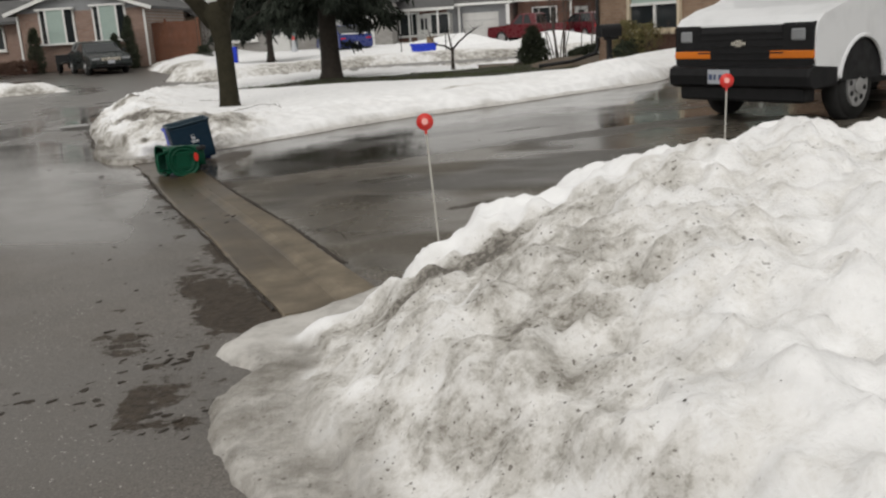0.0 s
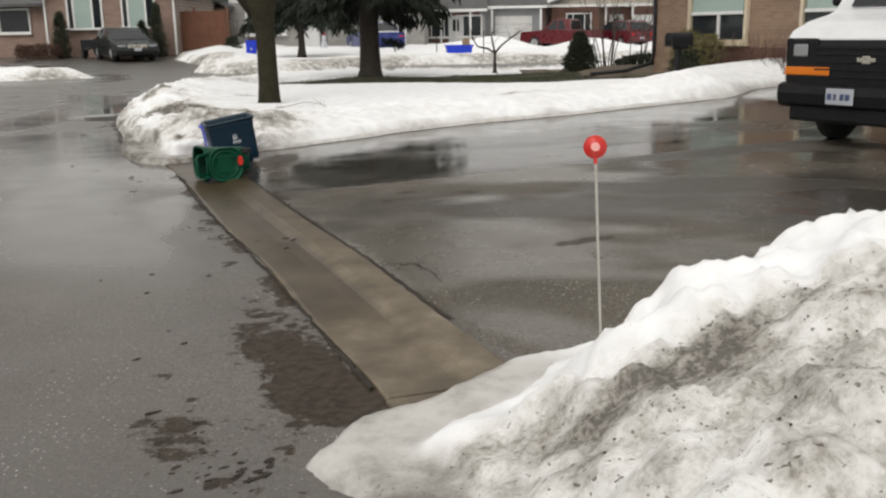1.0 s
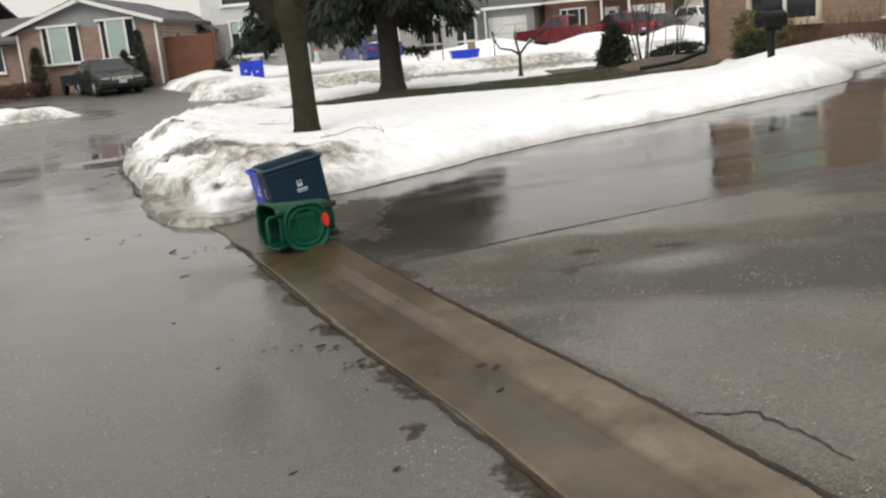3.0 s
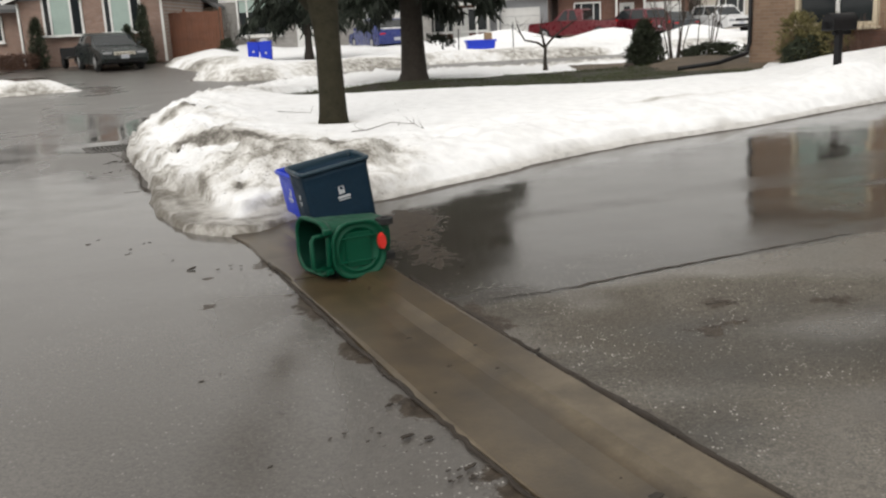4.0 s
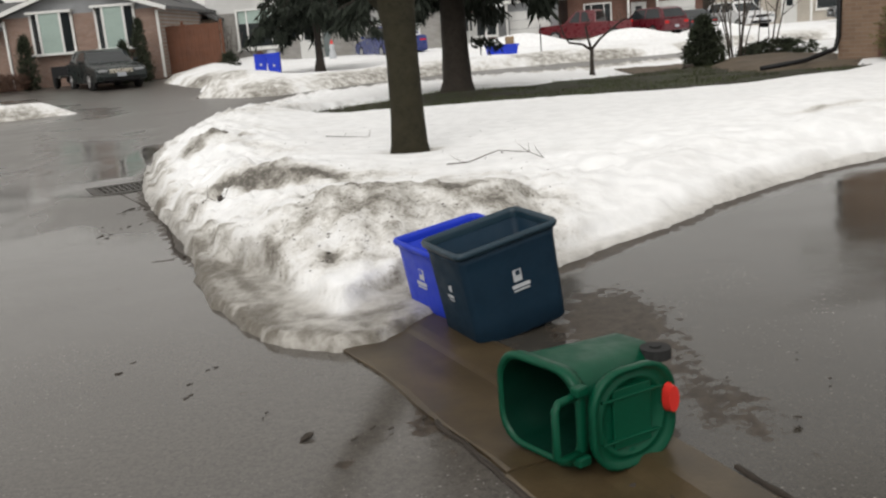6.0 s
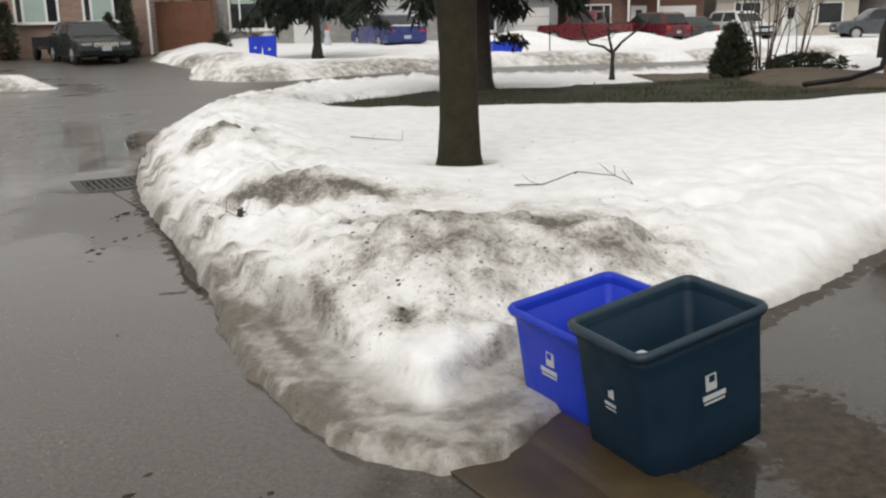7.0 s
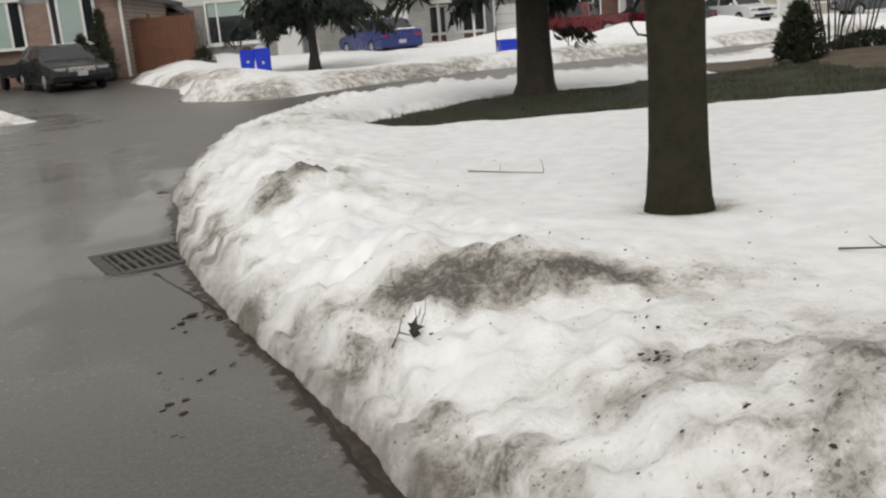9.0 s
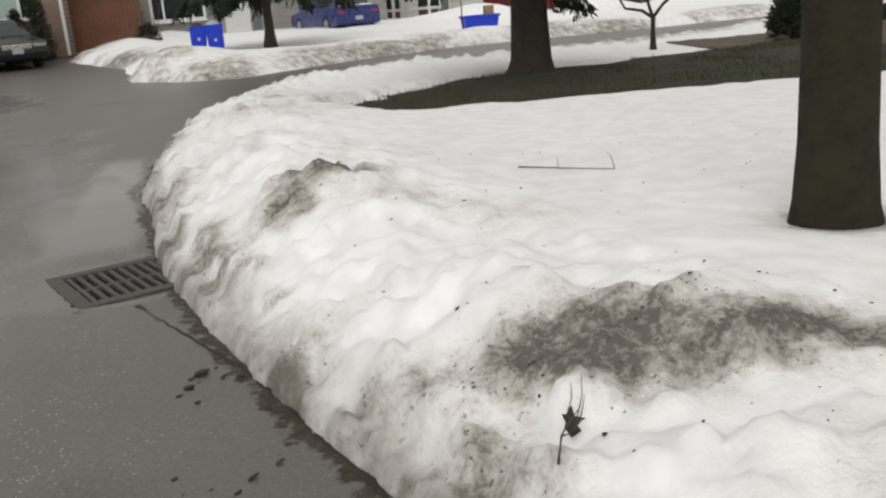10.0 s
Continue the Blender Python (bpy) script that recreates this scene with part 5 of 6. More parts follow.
for d0, r0, L0 in (((-0.55, 0.1, 1), 0.15, 3.2), ((0.2, 0.2, 1), 0.16, 3.4), ((0.5, -0.25, 1), 0.10, 2.6)):
    bits = []
    grow((-0.05 + d0[0] * 0.1, d0[1] * 0.08, 1.45), d0, L0, r0, 3, rng, bits)
    link_mesh("limb", *merged(bits), M_BARK, maple)


def spray(p, d, size, rng, vs, fs, count=10):
    """A drooping tuft of needles as thin blades."""
    for k in range(count):
        v = (d * rng.uniform(0.3, 1.0) + Vector((rng.uniform(-0.8, 0.8), rng.uniform(-0.8, 0.8), rng.uniform(-0.9, 0.15)))).normalized()
        s = v.cross(Vector((rng.uniform(-1, 1), rng.uniform(-1, 1), rng.uniform(-1, 1)))).normalized() * size * rng.uniform(0.06, 0.14)
        q = p + Vector((rng.uniform(-1, 1), rng.uniform(-1, 1), rng.uniform(-1, 0.6))) * size * 0.4
        tip = q + v * size * rng.uniform(0.6, 1.3)
        mid = (q + tip) / 2 - Vector((0, 0, size * 0.06))
        o = len(vs)
        vs += [(q - s * 0.5)[:], (q + s * 0.5)[:], (mid + s)[:], (tip)[:], (mid - s)[:]]
        fs.append((o, o + 1, o + 2, o + 3, o + 4))


def conifer(label, x, y, z, trunk, height, reach, low, seed, whorls, droop=0.45):
    rng = random.Random(seed)
    t = group_at("spruce_tree", pose(x, y, z), label, "tree")
    pts = [(0, 0, -0.3), (0, 0, 0.0), (0.01, 0, 0.25), (0.0, 0, 0.8), (0, 0, 2.0), (0, 0, height * 0.6), (0, 0, height)]
    rad = [trunk * 1.7, trunk * 1.35, trunk * 1.02, trunk * 0.9, trunk * 0.82, trunk * 0.45, 0.02]
    link_mesh("trunk", *tube(pts, rad, 16, 1, 0.06), M_BARK_DARK, t)
    woody, vs, fs = [], [], []
    for w in range(whorls):
        f = w / (whorls - 1)
        z0 = low + (height - low - 0.3) * f ** 1.15
        for k in range(9 if f < 0.5 else 6):
            a = rng.uniform(0, 2 * math.pi)
            r = reach * (1 - f) ** 0.8 * rng.uniform(0.7, 1.08) + 0.15
            n = 8
            path = []
            for i in range(n + 1):
                u = i / n
                path.append(Vector((math.cos(a) * r * u, math.sin(a) * r * u, z0 + r * (0.14 * u - droop * u * u) + rng.uniform(-0.02, 0.02))))
            woody.append(tube(path, [0.03 * (1 - 0.8 * i / n) * (1 - 0.5 * f) + 0.004 for i in range(n + 1)], 4))
            steps = max(6, int(r * 17))
            for i in range(steps):
                u = 0.15 + 0.85 * (i + rng.random()) / steps
                j = min(n - 1, int(u * n))
                p = path[j].lerp(path[j + 1], u * n - j)
                d = (path[j + 1] - path[j]).normalized()
                out = Vector((-d.y, d.x, 0)) * rng.choice((-1, 1)) * rng.uniform(0, 0.42 * r * (1 - u) + 0.12)
                hang = Vector((0, 0, -rng.uniform(0.0, 0.28)))
                spray(p + out + hang, d + Vector((0, 0, -0.6)), rng.uniform(0.18, 0.34), rng, vs, fs, 10)
    tagged(link_mesh("branches", *merged(woody), M_BARK_DARK, t), kind="stuff")
    tagged(link_mesh("crown", vs, fs, M_NEEDLE, t, smooth_faces=False), kind="stuff")
    return t


M_BARK_DARK = surface("dark_spruce_bark", (0.035, 0.028, 0.022), 0.95, vary=0.5, grain=30, blot=6, bump=0.8)
conifer("tall dark spruce with drooping boughs on the lawn", -2.87, 24.4, 0.22, 0.27, 11.0, 2.25, 2.15, 7, 19, 0.36)
low = []
fs_low = []
rng = random.Random(19)
for u in np.linspace(0.2, 1.0, 9):
    for k in range(3):
        spray(Vector((0.25 + 0.55 * u, rng.uniform(-0.1, 0.1), 0.98 - 0.12 * u + rng.uniform(-0.06, 0.12))), Vector((1, 0, -0.5)), 0.14, rng, low, fs_low, 7)
tagged(link_mesh("low_bough", low, fs_low, M_NEEDLE, bpy.data.objects["spruce_tree"], smooth_faces=False), kind="stuff")
conifer("dark spruce behind a far snowbank by the road", -7.0, 38.3, 0.60, 0.13, 7.5, 2.2, 1.75, 17, 13)


def bare_stems(name, label, x, y, z, count, height, spread, mat, seed, category="shrub", thick=0.012, fork=True):
    rng = random.Random(seed)
    s = group_at(name, pose(x, y, z), label, category)
    bits = []
    for k in range(count):
        a = rng.uniform(0, 2 * math.pi)
        b = Vector((math.cos(a), math.sin(a), 0)) * spread * rng.random() ** 0.5
        d = Vector((b.x * 0.5 / max(spread, 0.01), b.y * 0.5 / max(spread, 0.01), 1.6)) * 0.7
        h = height * rng.uniform(0.65, 1.1)
        path = limb_path(b, d, h, 0.12, rng, 5)
        rr = thick * rng.uniform(0.7, 1.2)
        bits.append(tube(path, [rr * (1 - 0.7 * i / 5) for i in range(6)], 5))
        if fork:
            for i in (2, 3, 4):
                dd = Vector((rng.uniform(-1, 1), rng.uniform(-1, 1), 0.8))
                bits.append(tube(limb_path(path[i], dd, h * 0.3, 0.2, rng, 3), [rr * 0.5, rr * 0.4, rr * 0.3, rr * 0.15], 4))
    tagged(link_mesh("stem_cluster", *merged(bits), mat, s), kind="stuff")
    return s


def leafy_bush(name, label, x, y, z, rx, ry, rz, mat, seed, count, size, category="shrub", cone=False):
    """A bush of small leaf tufts over a few stems."""
    rng = random.Random(seed)
    s = group_at(name, pose(x, y, z), label, category)
    vs, fs = [], []
    for k in range(count):
        h = rng.random()
        a = rng.uniform(0, 2 * math.pi)
        w = (1 - h) ** 0.6 * (0.6 + 0.4 * min(1, h * 5)) if cone else math.sqrt(max(0, 1 - (2 * h - 0.9) ** 2 * 0.8))
        q = rng.random() ** 0.35 * w * (1 + 0.18 * math.sin(3 * a + seed) + 0.12 * math.sin(7 * a + 9 * h))
        p = Vector((math.cos(a) * q * rx, math.sin(a) * q * ry, h * rz))
        spray(p, Vector((p.x, p.y, 0.5 * rz)).normalized(), size, rng, vs, fs, 6)
    link_mesh("foliage", vs, fs, mat, s, smooth_faces=False)
    bits = []
    for k in range(6):
        a = k * 1.05 + seed
        bits.append(tube([(0, 0, -0.1), (0.15 * rx * math.cos(a), 0.15 * ry * math.sin(a), rz * 0.3), (0.45 * rx * math.cos(a), 0.45 * ry * math.sin(a), rz * 0.65)], [0.02, 0.014, 0.006], 5))
    tagged(link_mesh("stem_cluster", *merged(bits), M_TWIG_GREY, s), kind="stuff")
    return s


# small pollarded tree
sap = group_at("small_tree", pose(0.40, 28.68, 0.20), "small bare pollarded tree standing in snow", "tree")
bits = [tube([(0, 0, -0.1), (0, 0, 0.02), (0, 0, 0.3), (0.01, 0, 0.55)], [0.09, 0.06, 0.042, 0.045], 9)]
rng = random.Random(12)
for pth in ([(0, 0, 0.52), (-0.2, 0, 0.66), (-0.5, 0.05, 0.72), (-0.62, 0, 0.9), (-0.68, 0, 1.05)], [(0, 0, 0.52), (0.2, 0, 0.75), (0.45, -0.05, 0.95), (0.72, 0, 1.12)], [(0, 0, 0.52), (-0.05, 0.1, 0.8), (-0.1, 0.1, 1.05)]):
    bits.append(tube(pth, [0.034 - 0.005 * i for i in range(len(pth))], 7))
    for k in range(7):
        bits.append(tube(limb_path(pth[-1] if k < 4 else pth[-2], (rng.uniform(-1, 1), rng.uniform(-1, 1), rng.uniform(0.2, 1)), rng.uniform(0.2, 0.5), 0.2, rng, 3), [0.008, 0.006, 0.004, 0.002], 4))
link_mesh("trunk", *merged(bits), M_BARK_DARK, sap)

leafy_bush("evergreen_shrub", "dark rounded evergreen shrub at the lawn edge", 2.85, 28.2, 0.20, 0.52, 0.5, 1.05, M_CEDAR, 3, 900, 0.13, cone=True)
bare_stems("tall_shrub", "tall bare multi-stemmed shrub behind the lawn", 3.75, 28.6, 0.2, 11, 3.0, 0.28, M_TWIG_GREY, 5, thick=0.022)
bare_stems("tall_shrub", "tall bare thin-stemmed shrub behind the lawn", 4.7, 29.6, 0.2, 5, 3.2, 0.3, M_TWIG_GREY, 6, thick=0.02)
leafy_bush("low_shrub", "low dark spreading shrub in snow", 4.9, 29.2, 0.2, 0.9, 0.6, 0.4, M_CEDAR, 8, 420, 0.14)
rock = group_at("garden_rock", pose(2.35, 27.6, 0.2), "small dark garden rock at the bed edge", "rock")
rb = bmesh.new()
bmesh.ops.create_icosphere(rb, subdivisions=3, radius=0.14)
for v in rb.verts:
    v.co *= 1 + 0.25 * noise.noise(v.co * 9)
    v.co.z *= 0.6
part("stone", rb, M_DEBRIS, rock, flat=False)
post_tree = group_at("bare_tree", pose(8.6, 33.0, 0.45), "bare dark tree trunk beyond the lawn", "tree")
bits = []
grow((0, 0, -0.2), (0, 0, 1), 4.0, 0.15, 3, random.Random(9), bits)
link_mesh("trunk", *merged(bits), M_BARK_DARK, post_tree)

# ---- mailbox ----
mail = group_at("mailbox", pose(3.33, 18.0, 0.2, 0, 0, 25), "black mailbox on a dark post in snow", "mailbox")
part("post", box(0.085, 0.085, 1.0, 0, 0, -0.1, 0.01), M_BLACKPLASTIC, mail)
part("arm", box(0.32, 0.06, 0.06, 0.05, 0, 0.80, 0.01), M_BLACKPLASTIC, mail)
mb = drum(0.11, 0.46, z=0.99, axis="X", segs=24)
part("box", join(box(0.46, 0.22, 0.14, 0, 0, 0.86, 0.01), mb), M_BLACKPLASTIC, mail)

# ---- houses ----
def window(parent, x, z, w, h, y, frame_mat, pane_mat, mullions=(0,), depth=0.10, blind=0.0, name="window"):
    """A framed window on a facade that faces -y, at height z."""
    win = part(name, join(box(w + 0.16, depth, 0.09, x, y, z - 0.09, 0.01), box(w + 0.16, depth, 0.09, x, y, z + h, 0.01), box(0.08, depth, h, x - w / 2 - 0.04, y, z, 0.01), box(0.08, depth, h, x + w / 2 + 0.04, y, z, 0.01)), frame_mat, parent)
    cuts = sorted([-w / 2] + [m for m in mullions if m] + [w / 2])
    for a, b in zip(cuts, cuts[1:]):
        part("pane", box(b - a - 0.05, 0.02, h, x + (a + b) / 2, y + 0.01, z), pane_mat, win)
    for m in mullions:
        if m:
            part("mullion", box(0.06, depth * 0.8, h, x + m, y - 0.004, z), frame_mat, win)
    part("sill", box(w + 0.26, depth + 0.08, 0.05, x, y - 0.04, z - 0.14, 0.01), frame_mat, win)
    if blind:
        part("blind", box(w - 0.08, 0.012, h * blind, x, y - 0.012, z + h * (1 - blind)), M_BLIND, win)
    return win


def bay(parent, x, z, w, h, y):
    """A shallow bay window: a broad middle pane and two angled sides."""
    b = part("bay_window", box(w + 0.2, 0.36, 0.10, x, y - 0.12, z - 0.10, 0.01), M_TRIM, parent)
    part("head_board", box(w + 0.2, 0.36, 0.10, x, y - 0.12, z + h, 0.01), M_TRIM, b)
    m = w * 0.27
    part("pane", box(m * 2, 0.02, h, x, y - 0.24, z), M_BLIND, b)
    for s in (1, -1):
        part("post", box(0.09, 0.08, h, x + s * m, y - 0.24, z), M_TRIM, b)
        part("post", box(0.09, 0.08, h, x + s * w / 2, y - 0.04, z), M_TRIM, b)
        part("pane", box(w * 0.5 - m, 0.02, h, x + s * (m + w / 2) / 2, y - 0.14, z, turn=(0, 0, s * 38)), M_PANE_DARK, b)
    return b


def gable(x0, x1, y0, y1, eave, ridge, over=0.3, thick=0.14):
    """A roof whose ridge runs in depth, with its gable to the front."""
    xm = (x0 + x1) / 2
    vs = []
    for yy in (y0 - over, y1 + over):
        vs += [(x0 - over, yy, eave - 0.1), (xm, yy, ridge), (x1 + over, yy, eave - 0.1), (x0 - over, yy, eave - 0.1 + thick), (xm, yy, ridge + thick), (x1 + over, yy, eave - 0.1 + thick)]
    return from_lists(vs, [(0, 1, 4, 3), (1, 2, 5, 4), (6, 9, 10, 7), (7, 10, 11, 8), (3, 4, 10, 9), (4, 5, 11, 10), (0, 6, 7, 1), (1, 7, 8, 2), (0, 3, 9, 6), (2, 8, 11, 5)])


def ridge_roof(x0, x1, y0, y1, eave, ridge, over=0.35, thick=0.14):
    """A roof whose ridge runs across the front."""
    ym = (y0 + y1) / 2
    vs = []
    for xx in (x0 - over, x1 + over):
        vs += [(xx, y0 - over, eave - 0.1), (xx, ym, ridge), (xx, y1 + over, eave - 0.1), (xx, y0 - over, eave - 0.1 + thick), (xx, ym, ridge + thick), (xx, y1 + over, eave - 0.1 + thick)]
    return from_lists(vs, [(0, 1, 4, 3), (1, 2, 5, 4), (6, 9, 10, 7), (7, 10, 11, 8), (3, 4, 10, 9), (4, 5, 11, 10), (0, 6, 7, 1), (1, 7, 8, 2), (0, 3, 9, 6), (2, 8, 11, 5)])


def prism(x0, x1, y, d, eave, ridge):
    xm = (x0 + x1) / 2
    vs = [(x0, y, eave), (x1, y, eave), (xm, y, ridge), (x0, y + d, eave), (x1, y + d, eave), (xm, y + d, ridge)]
    return from_lists(vs, [(0, 1, 2), (5, 4, 3), (0, 3, 4, 1), (1, 4, 5, 2), (2, 5, 3, 0)])


# brick bungalow behind the black sedan
A = group_at("house", pose(-16.85, 44.2, 0.45), "red brick bungalow with white bay windows and grey gable", "house", "houses along the street")
part("wall", box(6.1, 9, 2.75, 0, 4.5, 0), M_BRICK_RED, A)
part("gable_end", prism(-3.05, 3.05, 0.02, 9, 2.75, 3.85), M_SIDE_GREY, A)
part("roof", gable(-3.05, 3.05, 0, 9, 2.75, 3.87, 0.4), M_ROOF, A)
part("fascia", join(box(3.7, 0.06, 0.16, -1.72, -0.42, 3.2, turn=(0, -18.5, 0)), box(3.7, 0.06, 0.16, 1.72, -0.42, 3.2, turn=(0, 18.5, 0))), M_TRIM, A)
part("porch_wing", box(5.0, 6, 2.4, -5.3, 4.5, 0), M_BRICK_RED, A)
part("wing_roof", ridge_roof(-8, -2.9, 1.2, 7.6, 2.45, 3.5), M_ROOF, A)
bay(A, -1.15, 1.32, 1.6, 1.5, 0)
bay(A, 1.35, 1.34, 1.5, 1.55, 0)
window(A, -5.2, 1.2, 1.4, 1.0, 1.46, M_TRIM, M_PANE_DARK, (0,))
part("downspout", box(0.09, 0.07, 2.6, 3.0, -0.05, 0.05), M_TRIM, A)
part("downspout", box(0.09, 0.07, 2.6, -3.0, -0.05, 0.05), M_TRIM, A)
for (xx, yy, hh, rr, sd) in ((-18.85, 43.3, 2.0, 0.42, 21), (-14.4, 43.3, 2.3, 0.4, 22), (-15.0, 43.0, 1.5, 0.28, 23)):
    leafy_bush("columnar_cedar", "dark columnar cedar in front of the bungalow", xx, yy, 0.45, rr, rr, hh, M_CEDAR, sd, 420, 0.17, "shrub", cone=True)
bed = group_at("low_hedge", pose(-19.8, 43.0, 0.45), "brown winter hedge before the bungalow", "hedge")
vs, fs = [], []
rng = random.Random(31)
for k in range(500):
    spray(Vector((rng.uniform(-1, 1), rng.uniform(-0.3, 0.3), rng.uniform(0, 0.6))), Vector((0, 0, 1)), 0.16, rng, vs, fs, 5)
link_mesh("foliage", vs, fs, M_TWIG, bed, smooth_faces=False)

# fence
fence = group_at("fence", pose(-13.75, 44.9, 0.5), "red-brown stained board fence between two houses", "fence")
for k in range(21):
    part("fence_board", box(0.142, 0.022, 1.9 + 0.012 * ((k * 7) % 3), -0.93 + k * 0.147, 0, 0.05, 0.004), M_FENCE, fence)
for z in (0.35, 1.55):
    part("fence_rail", box(3.15, 0.05, 0.09, 0.52, 0.04, z), M_FENCE, fence)
for xx in (-1.03, 0.62, 2.17):
    part("fence_post", box(0.1, 0.1, 2.1, xx, 0.02, 0, 0.008), M_FENCE, fence)
shed = group_at("garden_shed", pose(-15.0, 52.5, 0.5), "dark shed roof behind the board fence", "shed")
part("wall", box(3.4, 3, 2.3, 0, 0, 0), M_WOOD, shed)
part("roof", gable(-1.7, 1.7, -1.5, 1.5, 2.3, 3.3), M_ROOF, shed)

# grey house with white upper floor
B = group_at("house", pose(-8.95, 52.2, 0.42) @ Matrix.Scale(1.16, 4), "grey brick house with white upper siding and garage", "house", "houses along the street")
part("wall", box(6.6, 9, 2.25, -0.95, 4.5, 0), M_BRICK_GREY, B)
part("garage_wall", box(3.2, 8, 2.25, 3.8, 4.2, 0), M_BRICK_GREY, B)
part("upper_wall", box(6.3, 8.6, 2.7, -1.1, 4.6, 2.25), M_SIDE_WHITE, B)
part("roof", ridge_roof(-4.3, 2.1, 0.3, 8.9, 4.95, 6.6), M_ROOF, B)
part("lower_roof", ridge_roof(2.1, 5.5, 0, 8.4, 2.25, 3.6), M_ROOF, B)
part("porch_roof", box(4.6, 1.3, 0.12, 1.0, -0.35, 2.16, 0.02), M_TRIM, B)
window(B, -2.05, 0.85, 1.75, 1.45, -0.03, M_TRIM, M_PANE_DARK, (-0.5, 0.5), 0.16, 0.35)
dr = part("front_door", box(0.92, 0.07, 2.02, 0.0, -0.02, 0.12, 0.006), M_DOOR, B, "white panelled front door")
part("door_glass", box(0.22, 0.02, 0.9, -0.15, -0.065, 0.95), M_PANE_DARK, dr)
part("door_handle", drum(0.03, 0.05, x=0.36, y=-0.08, z=1.05, axis="Y", segs=12), M_CHROME, dr)
part("side_light", box(0.3, 0.05, 1.9, 0.68, -0.02, 0.18), M_PANE, B)
gd = part("garage_door", box(2.5, 0.06, 2.05, 3.3, 0.17, 0.03), M_DOOR, B, "white sectional garage door")
for k in range(1, 4):
    part("panel_joint", box(2.5, 0.02, 0.025, 3.3, 0.135, 0.03 + k * 0.51), M_SIDE_GREY, gd)
window(B, -2.6, 3.1, 1.3, 1.1, 0.27, M_TRIM, M_PANE_DARK, (0,))
window(B, 0.4, 3.1, 1.3, 1.1, 0.27, M_TRIM, M_PANE_DARK, (0,))
orn = group_at("garden_ornament", pose(-7.55, 48.0, 0.55), "small red and white garden ornament near the door", "ornament")
ob_ = [(0.10, 0.0), (0.15, 0.04), (0.16, 0.25), (0.11, 0.42), (0.09, 0.5), (0.12, 0.58), (0.09, 0.7), (0.02, 0.8)]
part("figure", loft([[(r * math.cos(t), r * math.sin(t), z) for t in np.linspace(0, 2 * math.pi, 14, endpoint=False)] for r, z in ob_], True, True), M_PRINT, orn, flat=False)
part("hat", drum(0.09, 0.2, z=0.8, r2=0.02, segs=14), M_RED, orn)
bare_stems("bare_shrub", "bare twiggy shrub beside the fence", -12.6, 47.0, 0.6, 16, 1.9, 0.4, M_TWIG_GREY, 41, thick=0.016)
bare_stems("bare_shrub", "bare twiggy shrub under the grey house window", -11.9, 47.5, 0.6, 14, 1.7, 0.4, M_TWIG_GREY, 42, thick=0.016)
leafy_bush("dark_shrub", "small dark shrub beside the fence", -11.3, 44.4, 0.45, 0.35, 0.3, 0.8, M_CEDAR, 43, 200, 0.16)


def far_house(x, y, w, h, wall, label, gable_front, garage=True, roof_h=1.8):
    f = group_at("house", pose(x, y, 0.5 if x < -5 else 0.14), label, "house", "houses along the street")
    part("wall", box(w, 8, h, 0, 4, 0), wall, f)
    if gable_front:
        part("gable_end", prism(-w / 2, w / 2, 0.02, 8, h, h + roof_h), M_SIDE_BEIGE, f)
        part("roof", gable(-w / 2, w / 2, 0, 8, h, h + roof_h + 0.02, 0.4), M_ROOF, f)
    else:
        part("roof", ridge_roof(-w / 2, w / 2, 0, 8, h, h + roof_h, 0.5), M_ROOF, f)
    part("eave_trim", box(w + 0.9, 0.05, 0.16, 0, -0.5, h - 0.12), M_TRIM, f)
    window(f, -w * 0.28, 0.9, 1.6, 1.3, -0.03, M_TRIM, M_PANE_DARK, (-0.4, 0.4), 0.12)
    d = part("front_door", box(0.95, 0.06, 2.05, 0.2, -0.02, 0.1), M_DOOR, f)
    part("door_glass", box(0.4, 0.02, 0.7, 0.2, -0.06, 1.2), M_PANE_DARK, d)
    if garage:
        g = part("garage_door", box(2.4, 0.06, 2.05, w * 0.3, -0.02, 0.05), M_DOOR, f)
        for k in range(1, 4):
            part("panel_joint", box(2.4, 0.02, 0.025, w * 0.3, -0.055, 0.05 + k * 0.51), M_SIDE_GREY, g)
    else:
        window(f, w * 0.3, 0.9, 1.5, 1.2, -0.03, M_TRIM, M_PANE_DARK, (0,), 0.12)
    for sgn in (1, -1):
        part("porch_post", box(0.12, 0.12, h - 0.15, 0.2 + sgn * 0.9, -1.2, 0.0), M_TRIM, f)
    part("porch_roof", box(2.4, 1.5, 0.14, 0.2, -0.65, h - 0.15, 0.02), M_TRIM, f)
    return f


far_house(0.2, 62.5, 8.5, 2.7, M_SIDE_GREY, "grey sided house with a white porch", False)
far_house(9.8, 66.0, 8.5, 2.8, M_BRICK_DARK, "brown brick house with white garage door", True)
far_house(19.5, 66.5, 9.0, 2.7, M_SIDE_BEIGE, "beige house with white framed windows", False, False)
far_house(30.0, 66.0, 9.0, 2.8, M_BRICK_GREY, "grey house at the far end", True)
far_house(-28.0, 46.0, 9.0, 2.6, M_BRICK_DARK, "brown brick house farther along the road", False)
far_house(-1.2, 60.0, 3.4, 2.5, M_BRICK_DARK, "dark brick side wing behind the blue sedan", False, False, 1.2)

# brick house beside the driveway
fd = Vector((0.55, -0.835, 0)).normalized()
hd_angle = math.degrees(math.atan2(fd.y, fd.x))
Dh = group_at("house", pose(4.2, 24.35, 0.15, 0, 0, hd_angle), "tan brick house with cream window frames and low red brick base", "house", "houses along the street")
part("wall", box(11.0, 8, 3.1, 5.5, 4, 0.75), M_BRICK_TAN, Dh)
